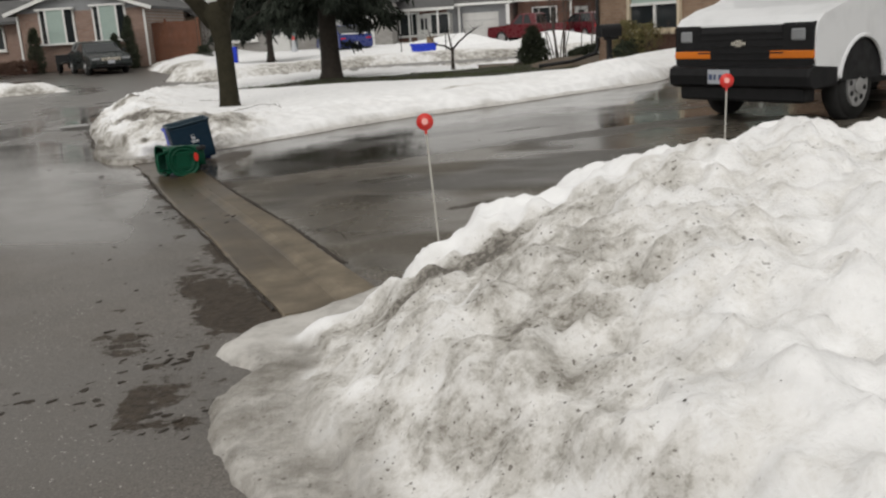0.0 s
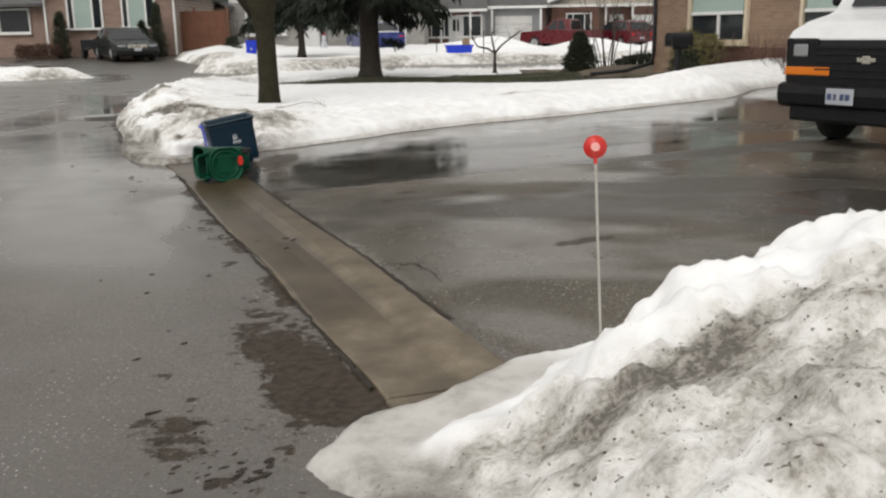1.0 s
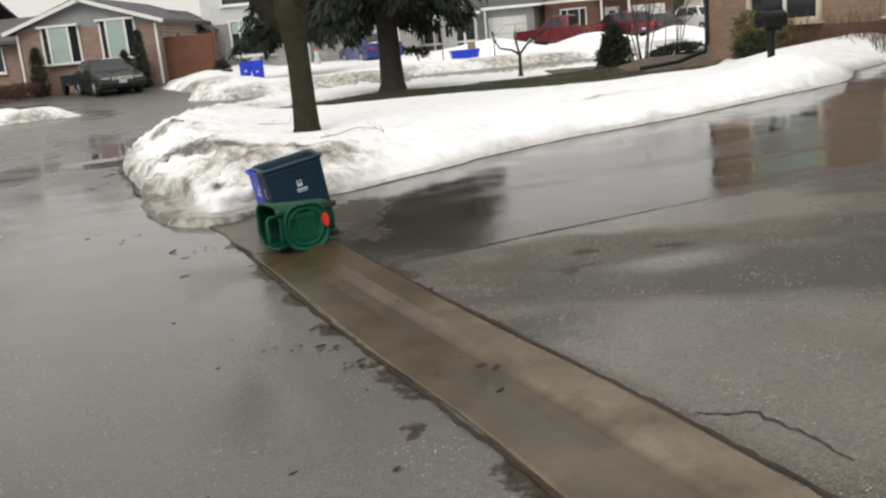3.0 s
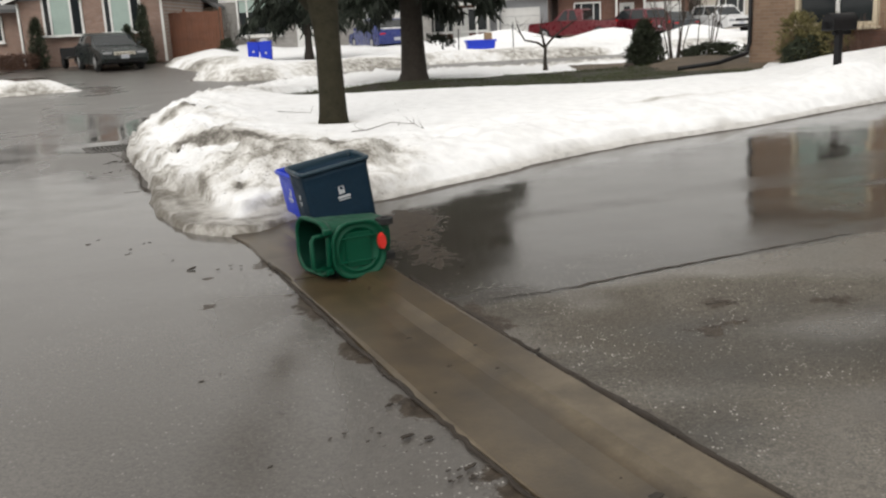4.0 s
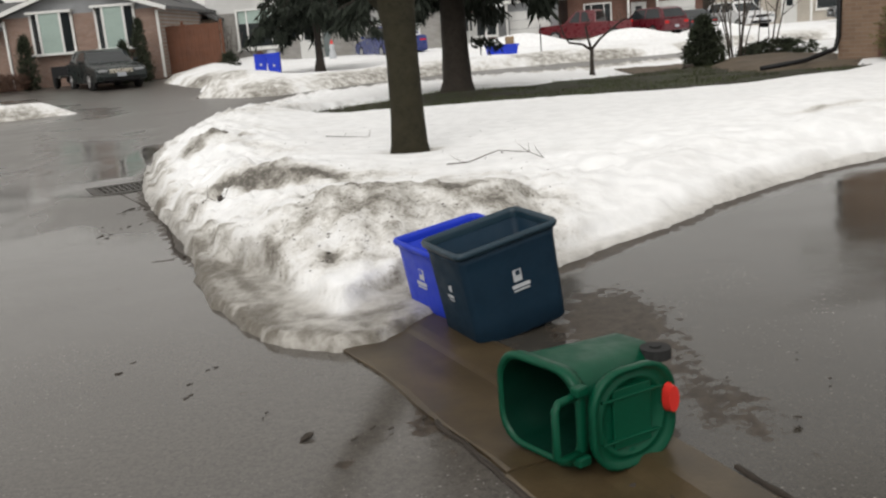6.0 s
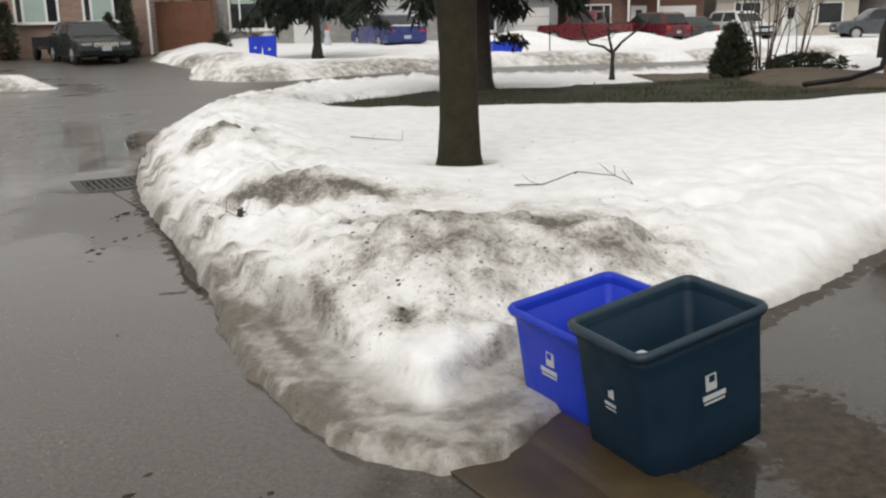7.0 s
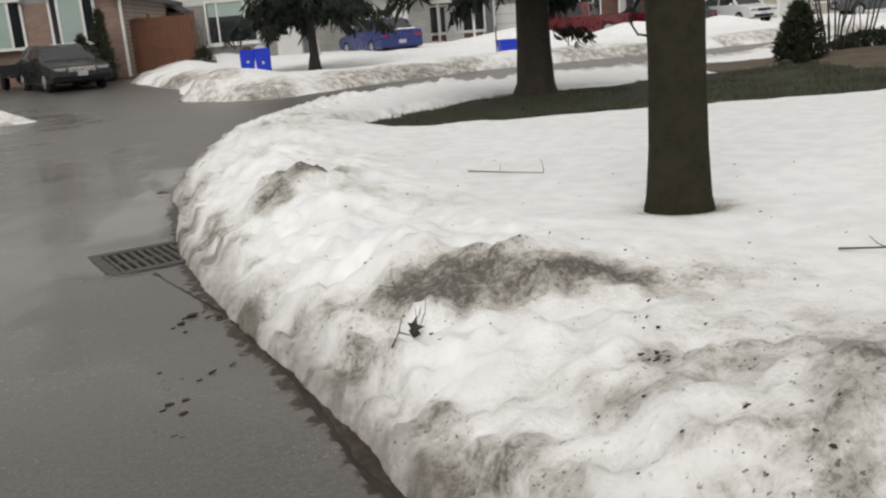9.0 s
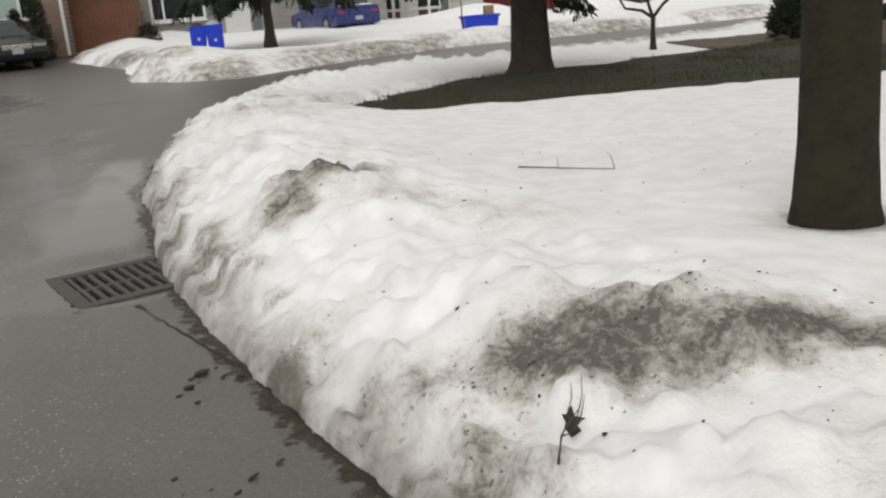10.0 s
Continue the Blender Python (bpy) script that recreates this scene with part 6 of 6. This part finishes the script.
part("base_wall", box(10.2, 8, 0.78, 5.9, 3.96, 0), M_BRICK_DARK, Dh)
part("base_corner", box(0.8, 8, 0.75, 0.4, 4.0, 0), M_BRICK_TAN, Dh)
part("roof", ridge_roof(0, 11, 0, 8, 3.9, 5.6, 0.5), M_ROOF, Dh)
part("fascia", box(12.0, 0.05, 0.18, 5.5, -0.52, 3.72), M_TRIM, Dh)
for wx in (1.98, 5.05):
    w = window(Dh, wx, 0.95, 1.56, 1.75, -0.03, M_CREAM, M_PANE_DARK, (0,), 0.14)
    part("transom", box(1.5, 0.08, 0.07, wx, -0.05, 1.50), M_TRIM, w)
    part("upper_blind", box(1.46, 0.02, 1.1, wx, -0.045, 1.56), M_BLIND, w)
    part("pane_bar", box(0.06, 0.06, 0.55, wx + 0.05, -0.05, 0.95), M_TRIM, w)
spout = group_at("downspout", pose(4.16, 24.25, 0.25), "dark downspout with a long pipe across the bed", "downspout")
part("pipe", from_lists(*tube([(0, 0, 3.4), (0, 0, 0.5), (-0.08, -0.05, 0.28), (-0.7, -0.2, 0.12), (-1.6, -0.5, 0.06)], [0.045] * 5, 8)), M_BLACKPLASTIC, spout, flat=False)
# bed of earth at the house corner
garden = sheet("garden_bed", spaced((1.2, 6.6, 0.12)), spaced((22.0, 30.2, 0.15)), lambda x, y: land(x, y) + 0.05 + 0.2 * smooth(0, 1.1, inside_distance([(2.0, 25.2), (2.2, 27.2), (3.0, 29.3), (5.2, 29.9), (6.2, 27.0), (6.0, 23.0), (5.2, 22.3), (3.4, 23.2)], x, y) + 0.25 * fbm(x, y, 0.7, 3, 19)) + 0.03 * fbm(x, y, 0.25, 3, 20), M_SOIL, {})
tagged(garden, "bare brown earth bed at the house corner", "garden bed", kind="structure")
leafy_bush("variegated_shrub", "yellow-green evergreen shrub at the house corner", 4.62, 22.8, 0.4, 0.36, 0.34, 0.9, M_YELLOWLEAF, 51, 330, 0.11)
leafy_bush("variegated_shrub", "yellow-green evergreen shrub under the window", 5.0, 22.25, 0.4, 0.30, 0.28, 0.8, M_YELLOWLEAF, 52, 240, 0.11)
leafy_bush("evergreen_shrub", "dark low shrub by the house wall", 4.75, 22.45, 0.35, 0.55, 0.45, 0.5, M_CEDAR, 53, 300, 0.12)
hedge = group_at("bare_hedge", pose(5.05, 22.1, 0.3, 0, 0, hd_angle), "bare reddish twiggy hedge before the brick house", "hedge")
bits = []
rng = random.Random(61)
for k in range(620):
    b = (rng.uniform(0, 5.6), rng.uniform(-0.3, 0.3), 0)
    path = limb_path(b, (rng.uniform(-0.5, 0.5), rng.uniform(-0.4, 0.4), 1.2), rng.uniform(0.5, 1.05), 0.3, rng, 4)
    bits.append(tube(path, [0.007, 0.006, 0.005, 0.004, 0.002], 3))
tagged(link_mesh("twigs", *merged(bits), M_TWIG, hedge), kind="stuff")

# ---- far snow ----
FAR = [(-9.7, 32.3), (-8.6, 31.2), (-7.3, 30.9), (-5.4, 32.6), (-2.0, 34.6), (3.0, 36.8), (9.0, 39.0), (20.0, 42.0), (45.0, 46.0), (45.0, 76.0), (-13.4, 76.0), (-13.5, 44.5), (-13.3, 41.2), (-12.2, 39.6), (-10.8, 36.5), (-10.1, 34.0)]
LEFT = [(-11.9, 30.2), (-12.7, 31.4), (-15.0, 32.6), (-20.0, 34.5), (-32.0, 37.0), (-32.0, 28.0), (-22.0, 26.5), (-15.5, 28.3), (-13.2, 29.2)]


def far_height(x, y):
    d = inside_distance(FAR, x, y) + 0.25 * fbm(x, y, 1.5, 4, 400)
    bank = 0.34 * np.exp(-((d - 1.6) / 1.2) ** 2) * (0.8 + 0.5 * fbm(x, y, 2.5, 3, 405)) + 0.25 * blob(x, y, -8.9, 33.0, 0.9, 0.8)
    piles = 0.7 * blob(x, y, 1.2, 51.0, 2.2, 1.2) + 0.6 * blob(x, y, 6.5, 52.5, 2.0, 1.2) + 0.55 * blob(x, y, 11.5, 55.0, 1.6, 1.2) + 0.3 * blob(x, y, 3.0, 44.0, 4.0, 1.0)
    return base(x, y) - 0.05 + (0.18 + bank + piles + 0.05 * fbm(x, y, 1.2, 4, 410)) * smooth(0.0, 0.5, d) - 0.3 * smooth(0, -0.3, d)


def far_dirt(x, y):
    d = inside_distance(FAR, x, y)
    return 0.75 * smooth(2.2, 0.4, d) * smooth(-0.5, 0.6, fbm(x, y, 1.4, 4, 420)) + 0.4 * blob(x, y, -8.9, 32.9, 0.5, 0.5) + 0.25 * smooth(0.1, 0.7, fbm(x, y, 1.5, 4, 430))


far = sheet("far_snow", spaced((-14.2, 6, 0.14), (6, 45.5, 0.6)), spaced((30.4, 40, 0.14), (40, 76.5, 0.5)), far_height, M_SNOW, {"dirt": far_dirt, "ice": lambda x, y: 0 * x}, keep=lambda x, y, z: z > base(x, y) - 0.25)
tagged(far, "dirty roadside snow over the front lawns across the road", "snow", kind="stuff")


def left_height(x, y):
    d = inside_distance(LEFT, x, y) + 0.25 * fbm(x, y, 1.3, 4, 440)
    return base(x, y) - 0.05 + (0.36 + 0.1 * fbm(x, y, 1.2, 4, 450)) * smooth(0.0, 0.9, d) - 0.3 * smooth(0, -0.3, d)


left = sheet("far_snowbank", spaced((-32.5, -11.4, 0.16)), spaced((26, 37.4, 0.16)), left_height, M_SNOW, {"dirt": lambda x, y: 0.45 * smooth(-0.3, 0.6, fbm(x, y, 1.2, 4, 460)) + 0.3 * smooth(0.9, 0.2, inside_distance(LEFT, x, y)), "ice": lambda x, y: 0 * x}, keep=lambda x, y, z: z > base(x, y) - 0.25)
tagged(left, "greyish ploughed snowbank across the road", "snowbank", kind="stuff")

# far recycling boxes and tub
def small_box(m, label, L, W, H, mat):
    b = group_at("recycling_box", m, label, "recycling box", "boxes across the road")
    part("shell", loft([rounded_ring(L * 0.42, W * 0.42, 0.04, 0), rounded_ring(L * 0.48, W * 0.48, 0.04, H * 0.92), rounded_ring(L * 0.5, W * 0.5, 0.05, H * 0.92), rounded_ring(L * 0.5, W * 0.5, 0.05, H), rounded_ring(L * 0.46, W * 0.46, 0.04, H), rounded_ring(L * 0.42, W * 0.42, 0.04, 0.03)], True, True), mat, b)
    part("print", box(0.07, 0.004, 0.07, 0, -W * 0.45 - 0.012, H * 0.35), M_PRINT, b)
    return b


zf = lambda x, y: float(far_height(np.array([x]), np.array([y]))[0])
b1 = small_box(pose(-8.80, 37.3, zf(-8.80, 37.3) - 0.06, 0, 3, 10), "blue plastic recycling box on the far snowbank", 0.44, 0.4, 0.56, M_BIN_BLUE)
b2 = small_box(pose(-8.34, 37.3, zf(-8.34, 37.3) - 0.06, 0, -2, 5), "blue plastic recycling box topped with white bag", 0.46, 0.42, 0.66, M_BIN_BLUE)
lump = bmesh.new()
bmesh.ops.create_icosphere(lump, subdivisions=3, radius=0.19)
for v in lump.verts:
    v.co *= 1 + 0.2 * noise.noise(v.co * 7)
    v.co.z = v.co.z * 0.6 + 0.66
part("bag", lump, M_PRINT, b2, "white plastic bag", flat=False)
lump = bmesh.new()
bmesh.ops.create_icosphere(lump, subdivisions=2, radius=0.13)
for v in lump.verts:
    v.co *= 1 + 0.3 * noise.noise(v.co * 9)
    v.co.z = v.co.z * 0.6 + 0.58
part("carton", lump, M_TWIG, b1, "brown packaging", flat=False)
tub = group_at("recycling_box", pose(-0.72, 40.7, zf(-0.72, 40.7) - 0.06, 0, 0, 8) @ Matrix.Scale(1.17, 4), "wide blue recycling tub on roadside snow", "recycling box", "boxes across the road")
part("shell", loft([rounded_ring(0.42, 0.22, 0.05, 0), rounded_ring(0.47, 0.26, 0.05, 0.34), rounded_ring(0.5, 0.28, 0.05, 0.34), rounded_ring(0.5, 0.28, 0.05, 0.40), rounded_ring(0.46, 0.25, 0.04, 0.40), rounded_ring(0.42, 0.2, 0.04, 0.05)], True, True), M_BIN_BLUE, tub)
part("carton", box(0.24, 0.2, 0.42, 0.26, 0, 0.2, 0.01), M_CARD, tub, "brown cardboard carton")
for xx, yy in ((0.25, 37.0), (-1.6, 38.5)):
    m = group_at("driveway_marker", pose(xx, yy, zf(xx, yy) - 0.1), "thin dark stake standing in roadside snow", "driveway marker", "stakes across the road")
    part("stake", drum(0.018, 0.95, z=0.47, segs=8), M_BLACKPLASTIC, m)

# ---- litter on snow and road ----
def flakes(name, label, points, mat, seed, lo, hi):
    rng = random.Random(seed)
    vs, fs = [], []
    for x, y, z in points:
        n, r = rng.choice((5, 6, 7)), rng.uniform(lo, hi)
        a0, ex = rng.uniform(0, 6.3), rng.uniform(0.2, 0.75)
        r *= rng.uniform(0.35, 1.0) ** 1.6 * 1.25
        tilt = Vector((rng.uniform(-0.2, 0.2), rng.uniform(-0.2, 0.2), 1)).normalized()
        u = tilt.orthogonal().normalized()
        v = tilt.cross(u)
        o = len(vs)
        for h in (0.0, rng.uniform(0.08, 0.25) * r):
            for k in range(n):
                t = a0 + 2 * math.pi * k / n
                q = r * rng.uniform(0.6, 1.1)
                p = Vector((x, y, z)) + u * math.cos(t) * q + v * math.sin(t) * q * ex + tilt * h
                vs.append(p[:])
        fs.append(tuple(o + n + k for k in range(n)))
        for k in range(n):
            fs.append((o + k, o + (k + 1) % n, o + n + (k + 1) % n, o + n + k))
    ob = link_mesh(name, vs, fs, mat, smooth_faces=False)
    return tagged(ob, label, "litter", kind="stuff")


rng = random.Random(77)
pts = []
while len(pts) < 620:
    x, y = rng.uniform(-6.4, -2.4), rng.uniform(11.6, 18.5)
    w = 0.12 + 0.9 * math.exp(-((x + 3.8) / 0.8) ** 2 - ((y - 12.9) / 0.9) ** 2) + 0.45 * math.exp(-((x + 4.6) / 0.8) ** 2 - ((y - 14.6) / 0.35) ** 2)
    if float(inside_distance(SNOW_CORNER, np.array([x]), np.array([y]))[0]) > 0.25 and rng.random() < w:
        pts.append((x, y, float(corner_height(np.array([x]), np.array([y]))[0]) - 0.001))
for cx, cy, n, q in ((-3.99, 12.33, 45, 0.030), (-3.45, 13.5, 26, 0.030), (-4.35, 13.7, 24, 0.032), (-4.3, 13.95, 10, 0.03), (-4.05, 12.6, 14, 0.08), (-3.6, 12.9, 20, 0.12), (-3.0, 13.1, 20, 0.1), (-4.3, 12.9, 14, 0.12), (-5.6, 17.1, 16, 0.08)):
    for k in range(n):
        x, y = rng.gauss(cx, q), rng.gauss(cy, q)
        pts.append((x, y, float(corner_height(np.array([x]), np.array([y]))[0]) + 0.001))
flakes("snow_litter", "dark bits of bark and soil scattered over snow", pts, M_DEBRIS, 1, 0.005, 0.017)
pts = []
while len(pts) < 320:
    x, y = rng.gauss(0.5, 0.8), rng.gauss(3.5, 0.7)
    if not (2.0 < y < 4.3 and -0.55 < x < 2.6):
        continue
    pts.append((x, y, float(near_height(np.array([x]), np.array([y]))[0]) - 0.001))
flakes("bank_litter", "dark grit and bark scattered over the snowbank", pts, M_DEBRIS, 2, 0.003, 0.011)
pts = []
for cx, cy, n, s in ((-6.22, 15.55, 12, 0.12), (-6.04, 14.7, 5, 0.06), (-6.08, 14.4, 7, 0.08), (-5.93, 14.82, 4, 0.05), (-6.22, 14.8, 3, 0.05), (-6.0, 14.3, 4, 0.15), (-5.14, 13.5, 3, 0.1), (-4.77, 11.2, 4, 0.06), (-4.43, 11.0, 3, 0.06), (-4.4, 10.75, 4, 0.08), (-4.08, 10.6, 2, 0.05), (-3.85, 10.37, 3, 0.06), (-5.49, 12.7, 5, 0.3), (-1.47, 4.11, 40, 0.09), (-1.24, 4.0, 26, 0.06), (-1.5, 3.63, 40, 0.10), (-1.13, 3.3, 40, 0.12), (-1.8, 3.6, 26, 0.08), (-1.59, 4.35, 14, 0.05), (-2.05, 3.9, 5, 0.2), (-1.9, 5.2, 6, 0.3), (-2.3, 4.6, 5, 0.4), (-2.3, 6.3, 6, 0.5), (-3.2, 8.3, 16, 0.5), (-2.6, 10.6, 14, 0.3), (-2.45, 8.4, 6, 0.2), (-1.9, 7.2, 6, 0.2), (-3.4, 12.0, 10, 0.2), (-2.52, 8.16, 7, 0.05), (-2.3, 7.55, 9, 0.05), (-2.42, 7.8, 6, 0.05), (-2.7, 7.83, 4, 0.06), (-3.57, 10.39, 6, 0.1)):
    for k in range(n):
        x, y = rng.gauss(cx, s), rng.gauss(cy, s)
        zz = 0.0 if float(kerb_side(np.array([x]), np.array([y]))[0]) < 0 else 0.045
        pts.append((x, y, zz - 0.002))
flakes("road_litter", "dark wet leaves and clods on the asphalt", pts, M_DEBRIS, 3, 0.008, 0.034)


def fallen_stick(pts, radius, seed, label, twigs=3):
    rng = random.Random(seed)
    s = group_at("fallen_stick", Matrix.Translation(pts[0]), label, "stick", "twigs on the snow")
    o = Vector(pts[0])
    path = [Vector(p) - o for p in pts]
    bits = [tube(path, [radius * (1 - 0.5 * i / (len(path) - 1)) for i in range(len(path))], 6)]
    for k in range(twigs):
        i = rng.randrange(1, len(path))
        bits.append(tube(limb_path(path[i], (rng.uniform(-1, 1), rng.uniform(-1, 1), rng.uniform(0.2, 0.8)), rng.uniform(0.08, 0.2), 0.3, rng, 3), [radius * 0.6, radius * 0.5, radius * 0.4, radius * 0.2], 5))
    link_mesh("wood", *merged(bits), M_TWIG_GREY, s)
    return s


zc = lambda x, y, up=0.01: (x, y, float(corner_height(np.array([x]), np.array([y]))[0]) + up)
fallen_stick([zc(-4.56, 17.44), zc(-4.35, 17.34), zc(-4.2, 17.26), zc(-4.06, 17.18)], 0.0045, 1, "thin grey stick lying on clean snow", 2)
fallen_stick([zc(-3.27, 14.62), zc(-3.1, 14.5, 0.03), zc(-2.85, 14.65, 0.08), zc(-2.6, 14.6, 0.05), zc(-2.5, 14.5)], 0.005, 2, "bent twig lying on dirty snow", 4)
fallen_stick([zc(-5.17, 14.2, 0.0), zc(-5.14, 14.28, 0.02), zc(-5.09, 14.40, 0.035)], 0.004, 3, "small forked twig poking out of the snow", 4)
leaf = group_at("dead_leaf", Matrix.Translation(zc(-5.08, 14.42, 0.04)) @ pose(0, 0, 0, 50, 20, 10) @ Matrix.Scale(0.75, 4), "curled brown dead leaf caught on a twig", "leaf")
lf = [(0, -0.05, 0), (0.035, -0.025, 0.012), (0.02, 0.0, 0.004), (0.05, 0.02, 0.02), (0.015, 0.03, 0.004), (0, 0.065, 0.012), (-0.02, 0.03, 0.004), (-0.045, 0.025, 0.018), (-0.022, 0.0, 0.004), (-0.035, -0.02, 0.014)]
lf2 = lf + [(x, y, z + 0.003) for x, y, z in lf]
n = len(lf)
part("blade", from_lists(lf2, [tuple(range(n)), tuple(range(2 * n - 1, n - 1, -1))] + [(i, (i + 1) % n, n + (i + 1) % n, n + i) for i in range(n)]), M_LEAF, leaf)


def crack(points, width, seed):
    """A dark open crack in the driveway's asphalt."""
    rng = random.Random(seed)
    line = []
    for (ax, ay), (bx, by) in zip(points, points[1:]):
        for k in range(8):
            u = k / 8
            line.append((ax + (bx - ax) * u + rng.uniform(-0.012, 0.012), ay + (by - ay) * u + rng.uniform(-0.012, 0.012)))
    vs, fs = [], []
    for i, (x, y) in enumerate(line):
        p, q = line[max(0, i - 1)], line[min(len(line) - 1, i + 1)]
        d = Vector((q[0] - p[0], q[1] - p[1], 0)).normalized()
        w = width * rng.uniform(0.3, 1.0) * (0.2 + 0.8 * math.sin(math.pi * (i + 0.5) / len(line)))
        z = float(land(np.array([x]), np.array([y]))[0]) + 0.012 + 0.004 * float(fbm(x, y, 0.9, 3, 6)) + 0.003
        vs += [(x - d.y * w, y + d.x * w, z), (x + d.y * w, y - d.x * w, z)]
        if i:
            fs.append((2 * i - 2, 2 * i - 1, 2 * i + 1, 2 * i))
    return link_mesh("crack", vs, fs, M_DEBRIS, drive)


crack([(-2.1, 9.36), (-1.7, 9.46), (-1.09, 9.72), (-0.6, 9.9), (0.2, 10.2)], 0.016, 1)
crack([(-1.06, 6.72), (-0.8, 6.66), (-0.72, 6.5), (-0.64, 6.22)], 0.010, 2)

def joint(points, width, seed, height, parent, name="open_joint"):
    """A dark crumbling joint, dished in the middle, along a line on the ground."""
    rng = random.Random(seed)
    line = []
    for (ax, ay), (bx, by) in zip(points, points[1:]):
        m = max(2, int(math.hypot(bx - ax, by - ay) / 0.06))
        line += [(ax + (bx - ax) * k / m + rng.uniform(-0.008, 0.008), ay + (by - ay) * k / m + rng.uniform(-0.008, 0.008)) for k in range(m)]
    vs, fs = [], []
    for i, (x, y) in enumerate(line):
        p, q = line[max(0, i - 1)], line[min(len(line) - 1, i + 1)]
        d = Vector((q[0] - p[0], q[1] - p[1], 0)).normalized()
        w = width * (0.35 + 0.65 * rng.random() + 0.8 * max(0, float(fbm(x, y, 0.5, 3, seed))))
        z = height(x, y)
        vs += [(x - d.y * w, y + d.x * w, z - 0.012), (x - d.y * w * 0.7, y + d.x * w * 0.7, z), (x, y, z - 0.003), (x + d.y * w * 0.7, y - d.x * w * 0.7, z), (x + d.y * w, y - d.x * w, z - 0.012)]
        if i:
            o = 5 * i
            fs += [(o - 5 + j, o - 4 + j, o + 1 + j, o + j) for j in range(4)]
    return link_mesh(name, vs, fs, M_DEBRIS, parent)


def beside_kerb(off, y0, y1):
    out = []
    for k in range(int(kerb_len / 0.3)):
        p, d = kerb_place(k * 0.3)
        if y0 < p.y < y1:
            out.append((p.x + d.y * off, p.y - d.x * off))
    return out


joint(beside_kerb(-0.012, 4.6, 10.6), 0.010, 5, lambda x, y: 0.004, kerb)
joint(beside_kerb(0.592, 5.2, 9.7), 0.015, 6, lambda x, y: 0.036, kerb)
joint([(-6.66, 16.72), (-6.38, 16.22), (-6.06, 15.7), (-5.8, 15.1), (-5.56, 14.55), (-5.32, 13.82), (-5.12, 13.38)], 0.016, 7, lambda x, y: -0.004 + 0.004 * float(fbm(x, y, 1.3, 3, 5)), road)

# short winter grass where the lawn has thawed
rng = random.Random(88)
vs, fs = [], []
P = np.array([(rng.uniform(-5.9, 4.0), rng.uniform(20.6, 27.2)) for k in range(16000)])
keep = (inside_distance(GRASS, P[:, 0], P[:, 1]) > 0.05) & (fbm(P[:, 0], P[:, 1], 0.9, 3, 90) + 0.5 * smooth(-1.5, -4.5, P[:, 0]) > 0.0)
P = P[keep]
Z = land(P[:, 0], P[:, 1]) + 0.135 + 0.03 * fbm(P[:, 0], P[:, 1], 0.6, 4, 8) + 0.10 * blob(P[:, 0], P[:, 1], -2.87, 24.4, 0.9, 0.8)
for (x, y), z in zip(P, Z):
    a, h = rng.uniform(0, 6.28), rng.uniform(0.03, 0.075)
    dx, dy = 0.006 * math.cos(a), 0.006 * math.sin(a)
    lx, ly = rng.uniform(-0.04, 0.04), rng.uniform(-0.04, 0.04)
    o = len(vs)
    vs += [(x - dx, y - dy, z - 0.01), (x + dx, y + dy, z - 0.01), (x + lx, y + ly, z + h)]
    fs.append((o, o + 1, o + 2))
grass = link_mesh("grass", vs, fs, M_GRASS, smooth_faces=False)
tagged(grass, "short dull green winter grass on thawed lawn", "grass", kind="stuff")
